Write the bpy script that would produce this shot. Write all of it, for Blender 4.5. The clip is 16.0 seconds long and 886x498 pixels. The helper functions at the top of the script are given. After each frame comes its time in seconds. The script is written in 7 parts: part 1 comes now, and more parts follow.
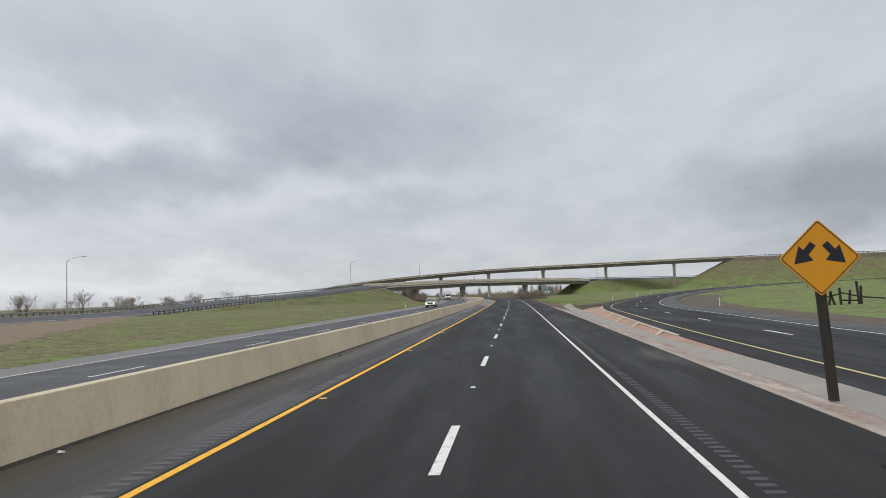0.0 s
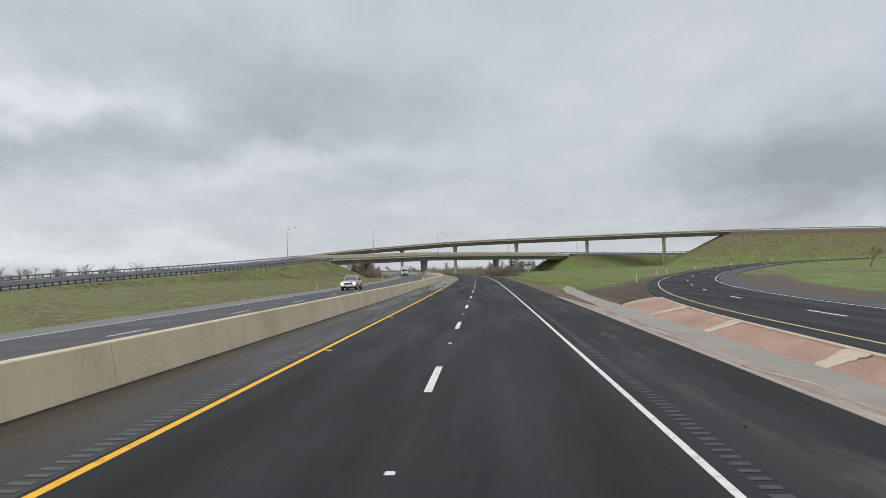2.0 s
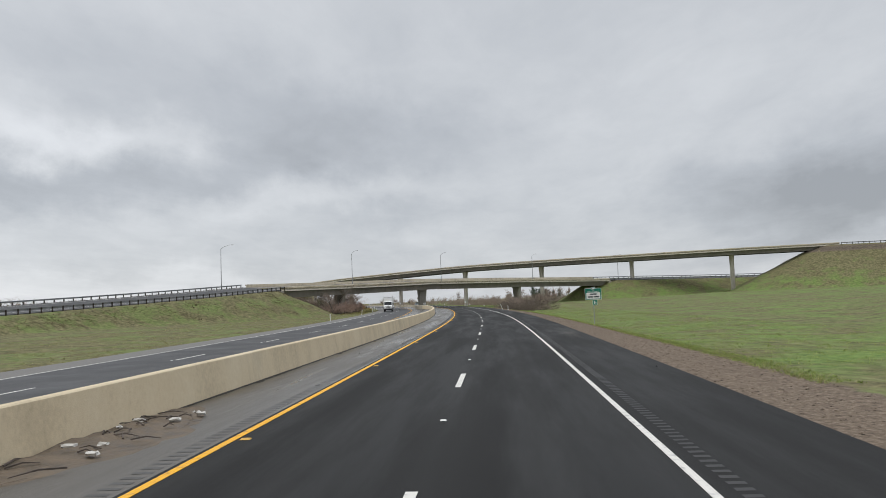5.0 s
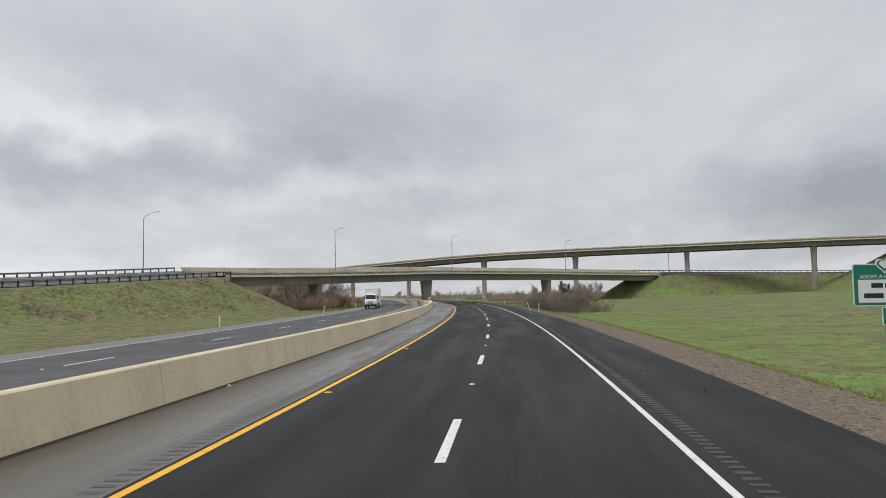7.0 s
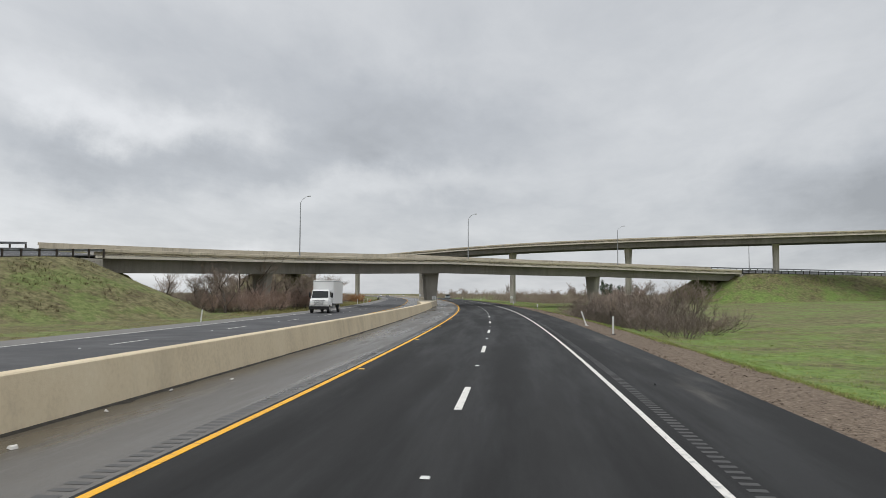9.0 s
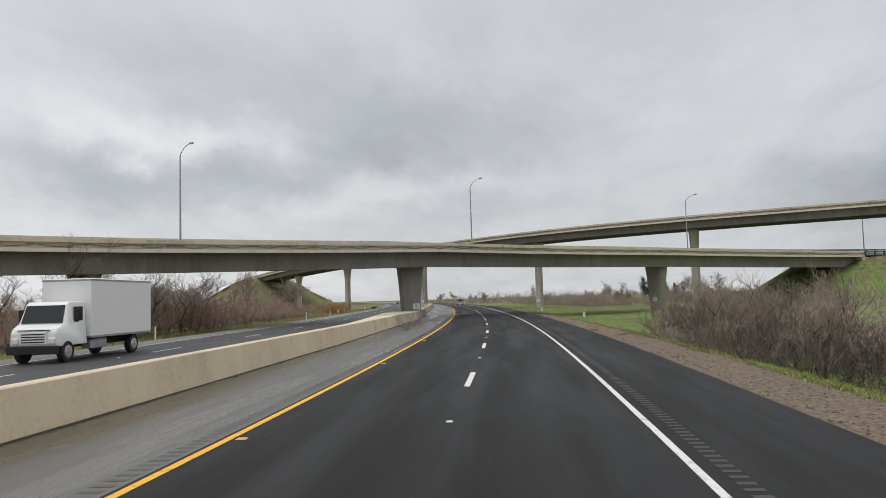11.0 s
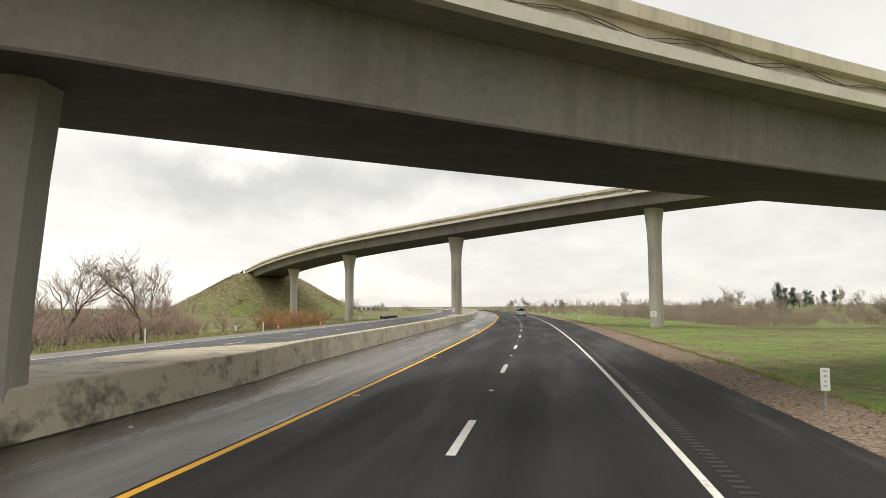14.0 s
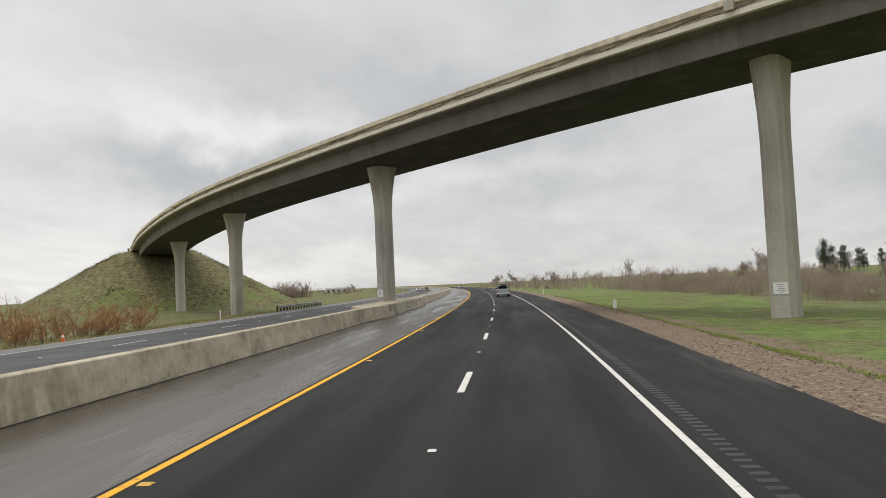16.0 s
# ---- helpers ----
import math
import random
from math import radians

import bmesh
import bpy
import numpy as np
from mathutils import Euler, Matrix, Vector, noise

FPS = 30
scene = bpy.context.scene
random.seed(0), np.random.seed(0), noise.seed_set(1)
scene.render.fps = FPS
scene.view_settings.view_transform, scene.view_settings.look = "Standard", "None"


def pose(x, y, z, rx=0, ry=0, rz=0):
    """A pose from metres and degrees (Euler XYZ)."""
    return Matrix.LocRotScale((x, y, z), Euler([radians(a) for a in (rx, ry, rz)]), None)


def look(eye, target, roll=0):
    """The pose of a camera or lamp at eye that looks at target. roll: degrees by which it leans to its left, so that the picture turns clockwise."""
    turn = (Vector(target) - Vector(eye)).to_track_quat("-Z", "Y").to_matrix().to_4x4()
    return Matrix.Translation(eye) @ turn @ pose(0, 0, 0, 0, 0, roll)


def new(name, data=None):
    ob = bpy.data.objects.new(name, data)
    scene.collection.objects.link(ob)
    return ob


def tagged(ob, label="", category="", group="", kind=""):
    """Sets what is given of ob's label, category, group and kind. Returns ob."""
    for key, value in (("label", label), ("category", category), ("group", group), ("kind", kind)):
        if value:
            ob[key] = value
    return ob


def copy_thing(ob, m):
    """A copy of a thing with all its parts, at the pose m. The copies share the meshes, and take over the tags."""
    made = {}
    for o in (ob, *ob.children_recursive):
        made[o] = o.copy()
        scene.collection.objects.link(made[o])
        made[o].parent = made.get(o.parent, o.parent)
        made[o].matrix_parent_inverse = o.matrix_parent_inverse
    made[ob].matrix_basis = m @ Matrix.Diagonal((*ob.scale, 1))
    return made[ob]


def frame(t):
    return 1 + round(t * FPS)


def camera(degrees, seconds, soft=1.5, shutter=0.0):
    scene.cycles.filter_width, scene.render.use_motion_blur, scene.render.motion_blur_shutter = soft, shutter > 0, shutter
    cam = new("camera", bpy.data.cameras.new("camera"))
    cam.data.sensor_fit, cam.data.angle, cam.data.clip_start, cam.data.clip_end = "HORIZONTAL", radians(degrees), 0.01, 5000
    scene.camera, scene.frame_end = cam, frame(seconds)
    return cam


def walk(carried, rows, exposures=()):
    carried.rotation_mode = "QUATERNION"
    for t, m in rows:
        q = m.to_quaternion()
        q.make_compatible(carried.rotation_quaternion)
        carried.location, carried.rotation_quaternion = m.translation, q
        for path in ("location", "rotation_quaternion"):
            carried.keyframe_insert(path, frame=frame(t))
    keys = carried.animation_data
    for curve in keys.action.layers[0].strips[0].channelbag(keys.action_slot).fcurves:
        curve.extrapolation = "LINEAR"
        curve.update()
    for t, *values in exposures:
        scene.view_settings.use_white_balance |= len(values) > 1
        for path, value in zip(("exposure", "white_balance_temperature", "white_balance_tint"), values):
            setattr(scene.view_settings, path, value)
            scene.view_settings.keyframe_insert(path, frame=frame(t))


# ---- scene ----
cam = camera(62.6, 16.0, soft=0.6)
PATH = [
    (0.0, (1.179, 8.429, 2.408), (-3.574, 58.103, 5.551), -1.95),
    (0.5, (1.185, 22.008, 2.395), (-2.494, 71.753, 5.843), -2.09),
    (1.0, (1.179, 35.593, 2.385), (-2.042, 85.419, 5.031), -1.04),
    (1.5, (1.209, 49.178, 2.391), (-1.945, 99.050, 4.058), -1.17),
    (2.0, (1.244, 62.808, 2.358), (-1.527, 112.712, 3.734), -1.32),
    (2.5, (1.289, 76.544, 2.394), (-1.265, 126.438, 4.391), -1.64),
    (3.0, (1.354, 90.250, 2.349), (-1.215, 140.104, 5.176), -2.16),
    (3.5, (1.357, 103.844, 2.398), (-1.439, 153.647, 5.850), -2.29),
    (4.0, (1.350, 117.337, 2.422), (-1.762, 167.110, 6.023), -2.36),
    (4.8, (1.284, 138.827, 2.421), (-2.344, 188.569, 5.965), -2.26),
    (5.6, (1.146, 160.318, 2.421), (-3.396, 209.993, 5.854), -2.05),
    (6.5, (0.929, 184.495, 2.420), (-4.305, 234.107, 5.783), -1.92),
    (7.0, (0.720, 197.908, 2.413), (-4.798, 247.504, 5.541), -0.93),
    (7.5, (0.522, 211.365, 2.396), (-5.411, 260.926, 5.316), -0.45),
    (8.0, (0.192, 224.866, 2.417), (-6.214, 274.379, 5.150), -0.23),
    (8.5, (-0.246, 238.438, 2.393), (-7.246, 287.863, 5.265), 0.03),
    (9.0, (-0.821, 252.030, 2.373), (-8.604, 301.327, 5.414), 0.30),
    (9.2, (-1.082, 257.446, 2.358), (-9.166, 306.689, 5.487), 0.50),
    (9.8, (-2.041, 273.568, 2.362), (-10.628, 322.722, 5.545), 0.04),
    (10.5, (-3.353, 292.363, 2.371), (-12.335, 341.438, 5.683), -1.05),
    (11.3, (-5.150, 313.819, 2.377), (-14.624, 362.795, 5.778), -1.79),
    (11.5, (-5.664, 319.179, 2.414), (-14.836, 368.231, 5.546), -1.30),
    (12.0, (-7.084, 332.602, 2.408), (-16.390, 381.647, 5.226), -0.02),
    (12.5, (-8.589, 346.111, 2.386), (-19.782, 394.762, 5.180), 2.11),
    (13.0, (-10.146, 359.532, 2.402), (-22.868, 407.862, 3.936), 2.41),
    (13.5, (-11.804, 372.921, 2.410), (-25.121, 421.051, 4.890), -0.92),
    (14.0, (-13.682, 386.346, 2.400), (-28.379, 433.976, 6.312), -0.36),
    (14.5, (-15.731, 399.721, 2.436), (-32.013, 446.851, 6.127), -2.56),
    (15.0, (-17.930, 413.048, 2.415), (-32.449, 460.864, 4.094), -7.10),
    (15.5, (-20.420, 426.410, 2.396), (-34.314, 474.410, 4.109), -5.66),
    (16.0, (-22.937, 439.794, 2.411), (-36.855, 487.759, 4.803), -2.63),
]
walk(cam, [(t, look(eye, target, roll)) for t, eye, target, roll in PATH],
     exposures=[(0, 0.0, 6260, 10), (9, 0.04, 6450, 10), (12.0, 0.06, 6560, 10), (13.0, 0.14, 6900, 10), (13.5, 0.25, 7100, 10), (14.1, 0.58, 7150, 10), (14.5, 0.42, 6950, 10), (15.2, 0.16, 6730, 10), (16, 0.15, 6780, 10)])

# ---- sky and light ----
world = bpy.data.worlds.new("overcast_sky")
scene.world = world
world.use_nodes = True
wt = world.node_tree
wn = wt.nodes
wn.clear()


def build_sky():
    out = wn.new("ShaderNodeOutputWorld")
    bg = wn.new("ShaderNodeBackground")
    sky = wn.new("ShaderNodeTexSky")
    sky.sky_type, sky.sun_disc = "NISHITA", False
    sky.sun_elevation, sky.sun_rotation = radians(70), radians(-70)
    tc = wn.new("ShaderNodeTexCoord")
    link = wt.links.new
    dim = wn.new("ShaderNodeVectorMath")
    dim.operation = "SCALE"
    dim.inputs["Scale"].default_value = 0.1
    link(sky.outputs["Color"], dim.inputs[0])
    # cloud deck: the direction laid on a flat layer overhead
    sep = wn.new("ShaderNodeSeparateXYZ")
    link(tc.outputs["Generated"], sep.inputs[0])
    zz = wn.new("ShaderNodeMath"); zz.operation = "MAXIMUM"; zz.inputs[1].default_value = 0.0
    link(sep.outputs["Z"], zz.inputs[0])
    za = wn.new("ShaderNodeMath"); za.operation = "ADD"; za.inputs[1].default_value = 0.13
    link(zz.outputs[0], za.inputs[0])
    inv = wn.new("ShaderNodeMath"); inv.operation = "DIVIDE"; inv.inputs[0].default_value = 1.0
    link(za.outputs[0], inv.inputs[1])
    flat = wn.new("ShaderNodeVectorMath"); flat.operation = "SCALE"
    link(tc.outputs["Generated"], flat.inputs[0]); link(inv.outputs[0], flat.inputs["Scale"])
    # streaks and billows of the cloud deck
    def layer(scale, detail, rough, stretch, place, lo, hi, amount):
        n = wn.new("ShaderNodeTexNoise")
        n.inputs["Scale"].default_value, n.inputs["Detail"].default_value, n.inputs["Roughness"].default_value = scale, detail, rough
        n.inputs["Distortion"].default_value = 0.35
        mp = wn.new("ShaderNodeMapping")
        mp.inputs["Location"].default_value, mp.inputs["Scale"].default_value, mp.inputs["Rotation"].default_value = place, stretch, (0, 0, 0.5)
        link(flat.outputs[0], mp.inputs["Vector"]); link(mp.outputs[0], n.inputs["Vector"])
        rg = wn.new("ShaderNodeMapRange")
        rg.inputs["From Min"].default_value, rg.inputs["From Max"].default_value = lo, hi
        rg.inputs["To Min"].default_value, rg.inputs["To Max"].default_value = -amount, amount
        link(n.outputs["Fac"], rg.inputs["Value"])
        return rg.outputs[0]

    def plus(p, q):
        ad = wn.new("ShaderNodeMath"); ad.operation = "ADD"
        link(p, ad.inputs[0]); link(q, ad.inputs[1])
        return ad.outputs[0]

    last = plus(layer(0.5, 6, 0.5, (1.0, 0.55, 1), (3.1, 1.7, 0.4), 0.3, 0.7, SKY_NOISE), plus(layer(1.7, 7, 0.6, (1.0, 0.5, 1), (1.3, 4.7, 0.9), 0.3, 0.7, SKY_NOISE * 0.55), layer(4.2, 7, 0.62, (1.0, 0.6, 1), (7.3, 2.2, 0.1), 0.3, 0.7, SKY_NOISE * 0.35)))
    # azimuth and elevation in degrees, ruffled a little
    az = wn.new("ShaderNodeMath"); az.operation = "ARCTAN2"
    link(sep.outputs["X"], az.inputs[0]); link(sep.outputs["Y"], az.inputs[1])
    el = wn.new("ShaderNodeMath"); el.operation = "ARCSINE"
    link(sep.outputs["Z"], el.inputs[0])
    ae = wn.new("ShaderNodeCombineXYZ")
    link(az.outputs[0], ae.inputs[0]); link(el.outputs[0], ae.inputs[1])
    deg = wn.new("ShaderNodeVectorMath"); deg.operation = "SCALE"; deg.inputs["Scale"].default_value = 57.2958
    link(ae.outputs[0], deg.inputs[0])
    wob = wn.new("ShaderNodeTexNoise")
    wob.inputs["Scale"].default_value, wob.inputs["Detail"].default_value, wob.inputs["Roughness"].default_value = 0.16, 6, 0.6
    link(deg.outputs[0], wob.inputs["Vector"])
    wsub = wn.new("ShaderNodeVectorMath"); wsub.operation = "SUBTRACT"; wsub.inputs[1].default_value = (0.5, 0.5, 0.5)
    link(wob.outputs["Color"], wsub.inputs[0])
    wsc = wn.new("ShaderNodeVectorMath"); wsc.operation = "MULTIPLY"; wsc.inputs[1].default_value = (14, 7.0, 0)
    link(wsub.outputs[0], wsc.inputs[0])
    ruf = wn.new("ShaderNodeVectorMath"); ruf.operation = "ADD"
    link(deg.outputs[0], ruf.inputs[0]); link(wsc.outputs[0], ruf.inputs[1])
    for a0, e0, sa, se, amount in CLOUDS:
        amount *= 0.8
        sub = wn.new("ShaderNodeVectorMath"); sub.operation = "SUBTRACT"; sub.inputs[1].default_value = (a0, e0, 0)
        link(ruf.outputs[0], sub.inputs[0])
        dv = wn.new("ShaderNodeVectorMath"); dv.operation = "MULTIPLY"; dv.inputs[1].default_value = (0.5 / sa, 0.5 / se, 0)
        link(sub.outputs[0], dv.inputs[0])
        ln = wn.new("ShaderNodeVectorMath"); ln.operation = "LENGTH"
        link(dv.outputs[0], ln.inputs[0])
        mr = wn.new("ShaderNodeMapRange"); mr.interpolation_type = "SMOOTHERSTEP"
        mr.inputs["From Min"].default_value, mr.inputs["From Max"].default_value = 1.0, 0.0
        mr.inputs["To Min"].default_value, mr.inputs["To Max"].default_value = 0.0, amount
        link(ln.outputs["Value"], mr.inputs["Value"])
        last = plus(last, mr.outputs[0])
    ramp = wn.new("ShaderNodeValToRGB")
    cr = ramp.color_ramp
    cr.elements[0].position, cr.elements[0].color = 0.0, (0.36, 0.375, 0.395, 1)
    cr.elements[1].position, cr.elements[1].color = 1.0, (0.88, 0.89, 0.90, 1)
    for pos, c in ((0.3, (0.50, 0.52, 0.545, 1)), (0.55, (0.635, 0.65, 0.665, 1))):
        cr.elements.new(pos).color = c
    half = wn.new("ShaderNodeMath"); half.operation = "ADD"; half.inputs[1].default_value = 0.5
    link(last, half.inputs[0]); link(half.outputs[0], ramp.inputs["Fac"])
    mix = wn.new("ShaderNodeMixRGB"); mix.inputs["Fac"].default_value = 0.93
    link(dim.outputs[0], mix.inputs["Color1"]); link(ramp.outputs["Color"], mix.inputs["Color2"])
    link(mix.outputs[0], bg.inputs["Color"])
    # an overcast sky is brightest overhead
    zen = wn.new("ShaderNodeMapRange"); zen.interpolation_type = "SMOOTHSTEP"
    zen.inputs["From Min"].default_value, zen.inputs["From Max"].default_value = 0.42, 0.95
    zen.inputs["To Min"].default_value, zen.inputs["To Max"].default_value = 1.0, 1.75
    link(sep.outputs["Z"], zen.inputs["Value"]); link(zen.outputs[0], bg.inputs["Strength"])
    link(bg.outputs[0], out.inputs[0])


SKY_NOISE = 0.14
# patches of cloud: azimuth (right positive), elevation, half width, half height in degrees, lighter or darker
CLOUDS = [
    (-28, 17.5, 14, 3.5, -0.169), (-31, 9.2, 8, 2.0, -0.351), (-19, 11.0, 9, 2.2, -0.27), (-9, 12.2, 9, 2.6, -0.20), (-15, 15.2, 9, 2.2, -0.195), (-40, 10.5, 8, 2.5, -0.195),
    (-33, 12.0, 4.5, 1.5, 0.338), (-25, 11.6, 3, 1.6, 0.169), (-27, 13.2, 4, 1.2, 0.130), (-38, 14, 5, 2, 0.156), (-9, 6.5, 7, 1.1, -0.156), (-21, 5.0, 8, 0.9, -0.091), (-16, 8.2, 6, 1.0, 0.130),
    (20, 7.4, 8, 1.8, -0.24), (26, 5.0, 9, 2.0, -0.32), (15, 3.6, 13, 2.4, -0.16), (33, 9, 9, 4, -0.28),
    (-33, 1.8, 11, 1.3, 0.22), (-20, 1.8, 9, 1.2, 0.13), (-47, 3, 12, 2.5, 0.26), (0, 1.6, 12, 1.2, 0.06), (2, 19, 16, 6, 0.0), (20, 18, 14, 6, 0.02), (-45, 16, 10, 4, 0.104),
]
build_sky()

sun_data = bpy.data.lights.new("sun", "SUN")
sun_data.energy, sun_data.angle, sun_data.color = 1.0, radians(25), (1.0, 0.96, 0.9)
sun = new("sun", sun_data)
sun.matrix_world = look((-28, -18, 95), (0, 0, 0))

# ---- materials ----


def mat(name, color, rough=0.8, metal=0.0, spec=0.5):
    m = bpy.data.materials.new(name)
    m.use_nodes = True
    b = m.node_tree.nodes["Principled BSDF"]
    b.inputs["Base Color"].default_value = (*color, 1)
    b.inputs["Roughness"].default_value, b.inputs["Metallic"].default_value = rough, metal
    b.inputs["Specular IOR Level"].default_value = spec
    return m


def textured(name, stops, scale=1.0, detail=6, rough=(0.8, 0.8), bump=0.0, bump_scale=20.0, metal=0.0, stretch=(1, 1, 1), spots=None, second=None,
             spec=0.5, bump_dist=0.02):
    """Noise-coloured material in world metres. stops: (position, colour). second: (scale, factor) of a finer grain."""
    m = mat(name, stops[0][1], rough[0], metal, spec)
    nt, b = m.node_tree, m.node_tree.nodes["Principled BSDF"]
    nodes, link = nt.nodes, nt.links.new
    geo = nodes.new("ShaderNodeNewGeometry")
    mp = nodes.new("ShaderNodeMapping"); mp.inputs["Scale"].default_value = stretch
    link(geo.outputs["Position"], mp.inputs["Vector"])
    n = nodes.new("ShaderNodeTexNoise"); n.inputs["Scale"].default_value, n.inputs["Detail"].default_value = scale, detail
    n.inputs["Roughness"].default_value = 0.6
    link(mp.outputs[0], n.inputs["Vector"])
    fac = n.outputs["Fac"]
    if second:
        n2 = nodes.new("ShaderNodeTexNoise"); n2.inputs["Scale"].default_value, n2.inputs["Detail"].default_value = second[0], 3
        link(geo.outputs["Position"], n2.inputs["Vector"])
        mx = nodes.new("ShaderNodeMix"); mx.inputs["Factor"].default_value = second[1]
        link(fac, mx.inputs["A"]); link(n2.outputs["Fac"], mx.inputs["B"])
        fac = mx.outputs["Result"]
    ramp = nodes.new("ShaderNodeValToRGB")
    cr = ramp.color_ramp
    cr.elements[0].position, cr.elements[0].color = stops[0][0], (*stops[0][1], 1)
    cr.elements[1].position, cr.elements[1].color = stops[-1][0], (*stops[-1][1], 1)
    for p, c in stops[1:-1]:
        cr.elements.new(p).color = (*c, 1)
    link(fac, ramp.inputs["Fac"]); link(ramp.outputs["Color"], b.inputs["Base Color"])
    mr = nodes.new("ShaderNodeMapRange")
    mr.inputs["From Min"].default_value, mr.inputs["From Max"].default_value = 0.35, 0.65
    mr.inputs["To Min"].default_value, mr.inputs["To Max"].default_value = rough
    link(n.outputs["Fac"], mr.inputs["Value"]); link(mr.outputs[0], b.inputs["Roughness"])
    if bump:
        nb = nodes.new("ShaderNodeTexNoise"); nb.inputs["Scale"].default_value, nb.inputs["Detail"].default_value = bump_scale, 4
        link(geo.outputs["Position"], nb.inputs["Vector"])
        bp = nodes.new("ShaderNodeBump"); bp.inputs["Strength"].default_value, bp.inputs["Distance"].default_value = bump, bump_dist
        link(nb.outputs["Fac"], bp.inputs["Height"]); link(bp.outputs[0], b.inputs["Normal"])
    return m


def paving(name, stops, muddy=None, wheel=0.06, rough=(0.62, 0.85), spec=0.25, dust=None, wet=0.0, bump=0.4):
    """Asphalt laid along the road: the vertex layer 'lane' holds the offset and the arc length. muddy: (colour, offset where mud begins, where it is full, gloss)."""
    m = mat(name, stops[0][1], rough[0], 0.0, spec)
    nt, b = m.node_tree, m.node_tree.nodes["Principled BSDF"]
    nodes, link = nt.nodes, nt.links.new
    at = nodes.new("ShaderNodeAttribute"); at.attribute_name = "lane"
    geo = nodes.new("ShaderNodeNewGeometry")

    def noise_tex(src, scale, stretch=(1, 1, 1), detail=6, r=0.6):
        mp = nodes.new("ShaderNodeMapping"); mp.inputs["Scale"].default_value = stretch
        link(src, mp.inputs["Vector"])
        n = nodes.new("ShaderNodeTexNoise")
        n.inputs["Scale"].default_value, n.inputs["Detail"].default_value, n.inputs["Roughness"].default_value = scale, detail, r
        link(mp.outputs[0], n.inputs["Vector"])
        return n.outputs["Fac"]

    def math_of(op, a, c, clamp=False):
        k = nodes.new("ShaderNodeMath"); k.operation = op; k.use_clamp = clamp
        for q, inp in ((a, k.inputs[0]), (c, k.inputs[1])):
            if isinstance(q, (int, float)):
                inp.default_value = q
            else:
                link(q, inp)
        return k.outputs[0]

    def span(src, lo, hi, to=(0, 1)):
        r = nodes.new("ShaderNodeMapRange"); r.interpolation_type = "SMOOTHSTEP"
        r.inputs["From Min"].default_value, r.inputs["From Max"].default_value = lo, hi
        r.inputs["To Min"].default_value, r.inputs["To Max"].default_value = to
        link(src, r.inputs["Value"])
        return r.outputs[0]

    streaks = noise_tex(at.outputs["Vector"], 1.0, (1.3, 0.035, 1), 5)
    blotch = noise_tex(at.outputs["Vector"], 1.0, (0.55, 0.05, 1), 7, 0.65)
    grain = noise_tex(geo.outputs["Position"], 38, (1, 1, 1), 3, 0.7)
    sx = nodes.new("ShaderNodeSeparateXYZ"); link(at.outputs["Vector"], sx.inputs[0])
    tracks = math_of("COSINE", math_of("MULTIPLY", math_of("SUBTRACT", sx.outputs["X"], 0.93), 3.433), 0)
    inside = span(math_of("ABSOLUTE", sx.outputs["X"], 0), 3.5, 3.8, (1, 0))
    fac = math_of("ADD", math_of("MULTIPLY", streaks, 0.2), math_of("ADD", math_of("MULTIPLY", blotch, 0.26), math_of("MULTIPLY", grain, 0.54)))
    fac = math_of("SUBTRACT", fac, math_of("MULTIPLY", math_of("MULTIPLY", tracks, inside), wheel))
    ramp = nodes.new("ShaderNodeValToRGB"); cr = ramp.color_ramp
    cr.elements[0].position, cr.elements[0].color = stops[0][0], (*stops[0][1], 1)
    cr.elements[1].position, cr.elements[1].color = stops[-1][0], (*stops[-1][1], 1)
    for p, q in stops[1:-1]:
        cr.elements.new(p).color = (*q, 1)
    link(fac, ramp.inputs["Fac"])
    col = ramp.outputs["Color"]
    gloss = span(blotch, 0.35, 0.65, rough)
    if dust:
        dn = math_of("MULTIPLY", span(noise_tex(at.outputs["Vector"], 1.0, (0.3, 0.045, 1), 6, 0.7), 0.52, 0.68), span(sx.outputs["X"], dust[1], dust[2]))
        mx = nodes.new("ShaderNodeMixRGB"); mx.inputs["Color2"].default_value = (*dust[0], 1)
        link(math_of("MULTIPLY", dn, 0.55), mx.inputs["Fac"]); link(col, mx.inputs["Color1"])
        col = mx.outputs[0]
    if muddy:
        edge = math_of("ADD", sx.outputs["X"], math_of("MULTIPLY", math_of("SUBTRACT", noise_tex(at.outputs["Vector"], 1.0, (0.5, 0.11, 1), 6, 0.65), 0.5), 3.6))
        mud = span(edge, muddy[1], muddy[2])
        silt = nodes.new("ShaderNodeValToRGB"); cr = silt.color_ramp
        dark = tuple(q * 0.55 for q in muddy[0])
        cr.elements[0].position, cr.elements[0].color = 0.38, (*dark, 1)
        cr.elements[1].position, cr.elements[1].color = 0.62, (*tuple(q * 1.35 for q in muddy[0]), 1)
        link(fac, silt.inputs["Fac"])
        mx = nodes.new("ShaderNodeMixRGB")
        link(mud, mx.inputs["Fac"]); link(col, mx.inputs["Color1"]); link(silt.outputs["Color"], mx.inputs["Color2"])
        col = mx.outputs[0]
        mr = nodes.new("ShaderNodeMix"); link(mud, mr.inputs["Factor"]); link(gloss, mr.inputs["A"]); mr.inputs["B"].default_value = muddy[3]
        gloss = mr.outputs["Result"]
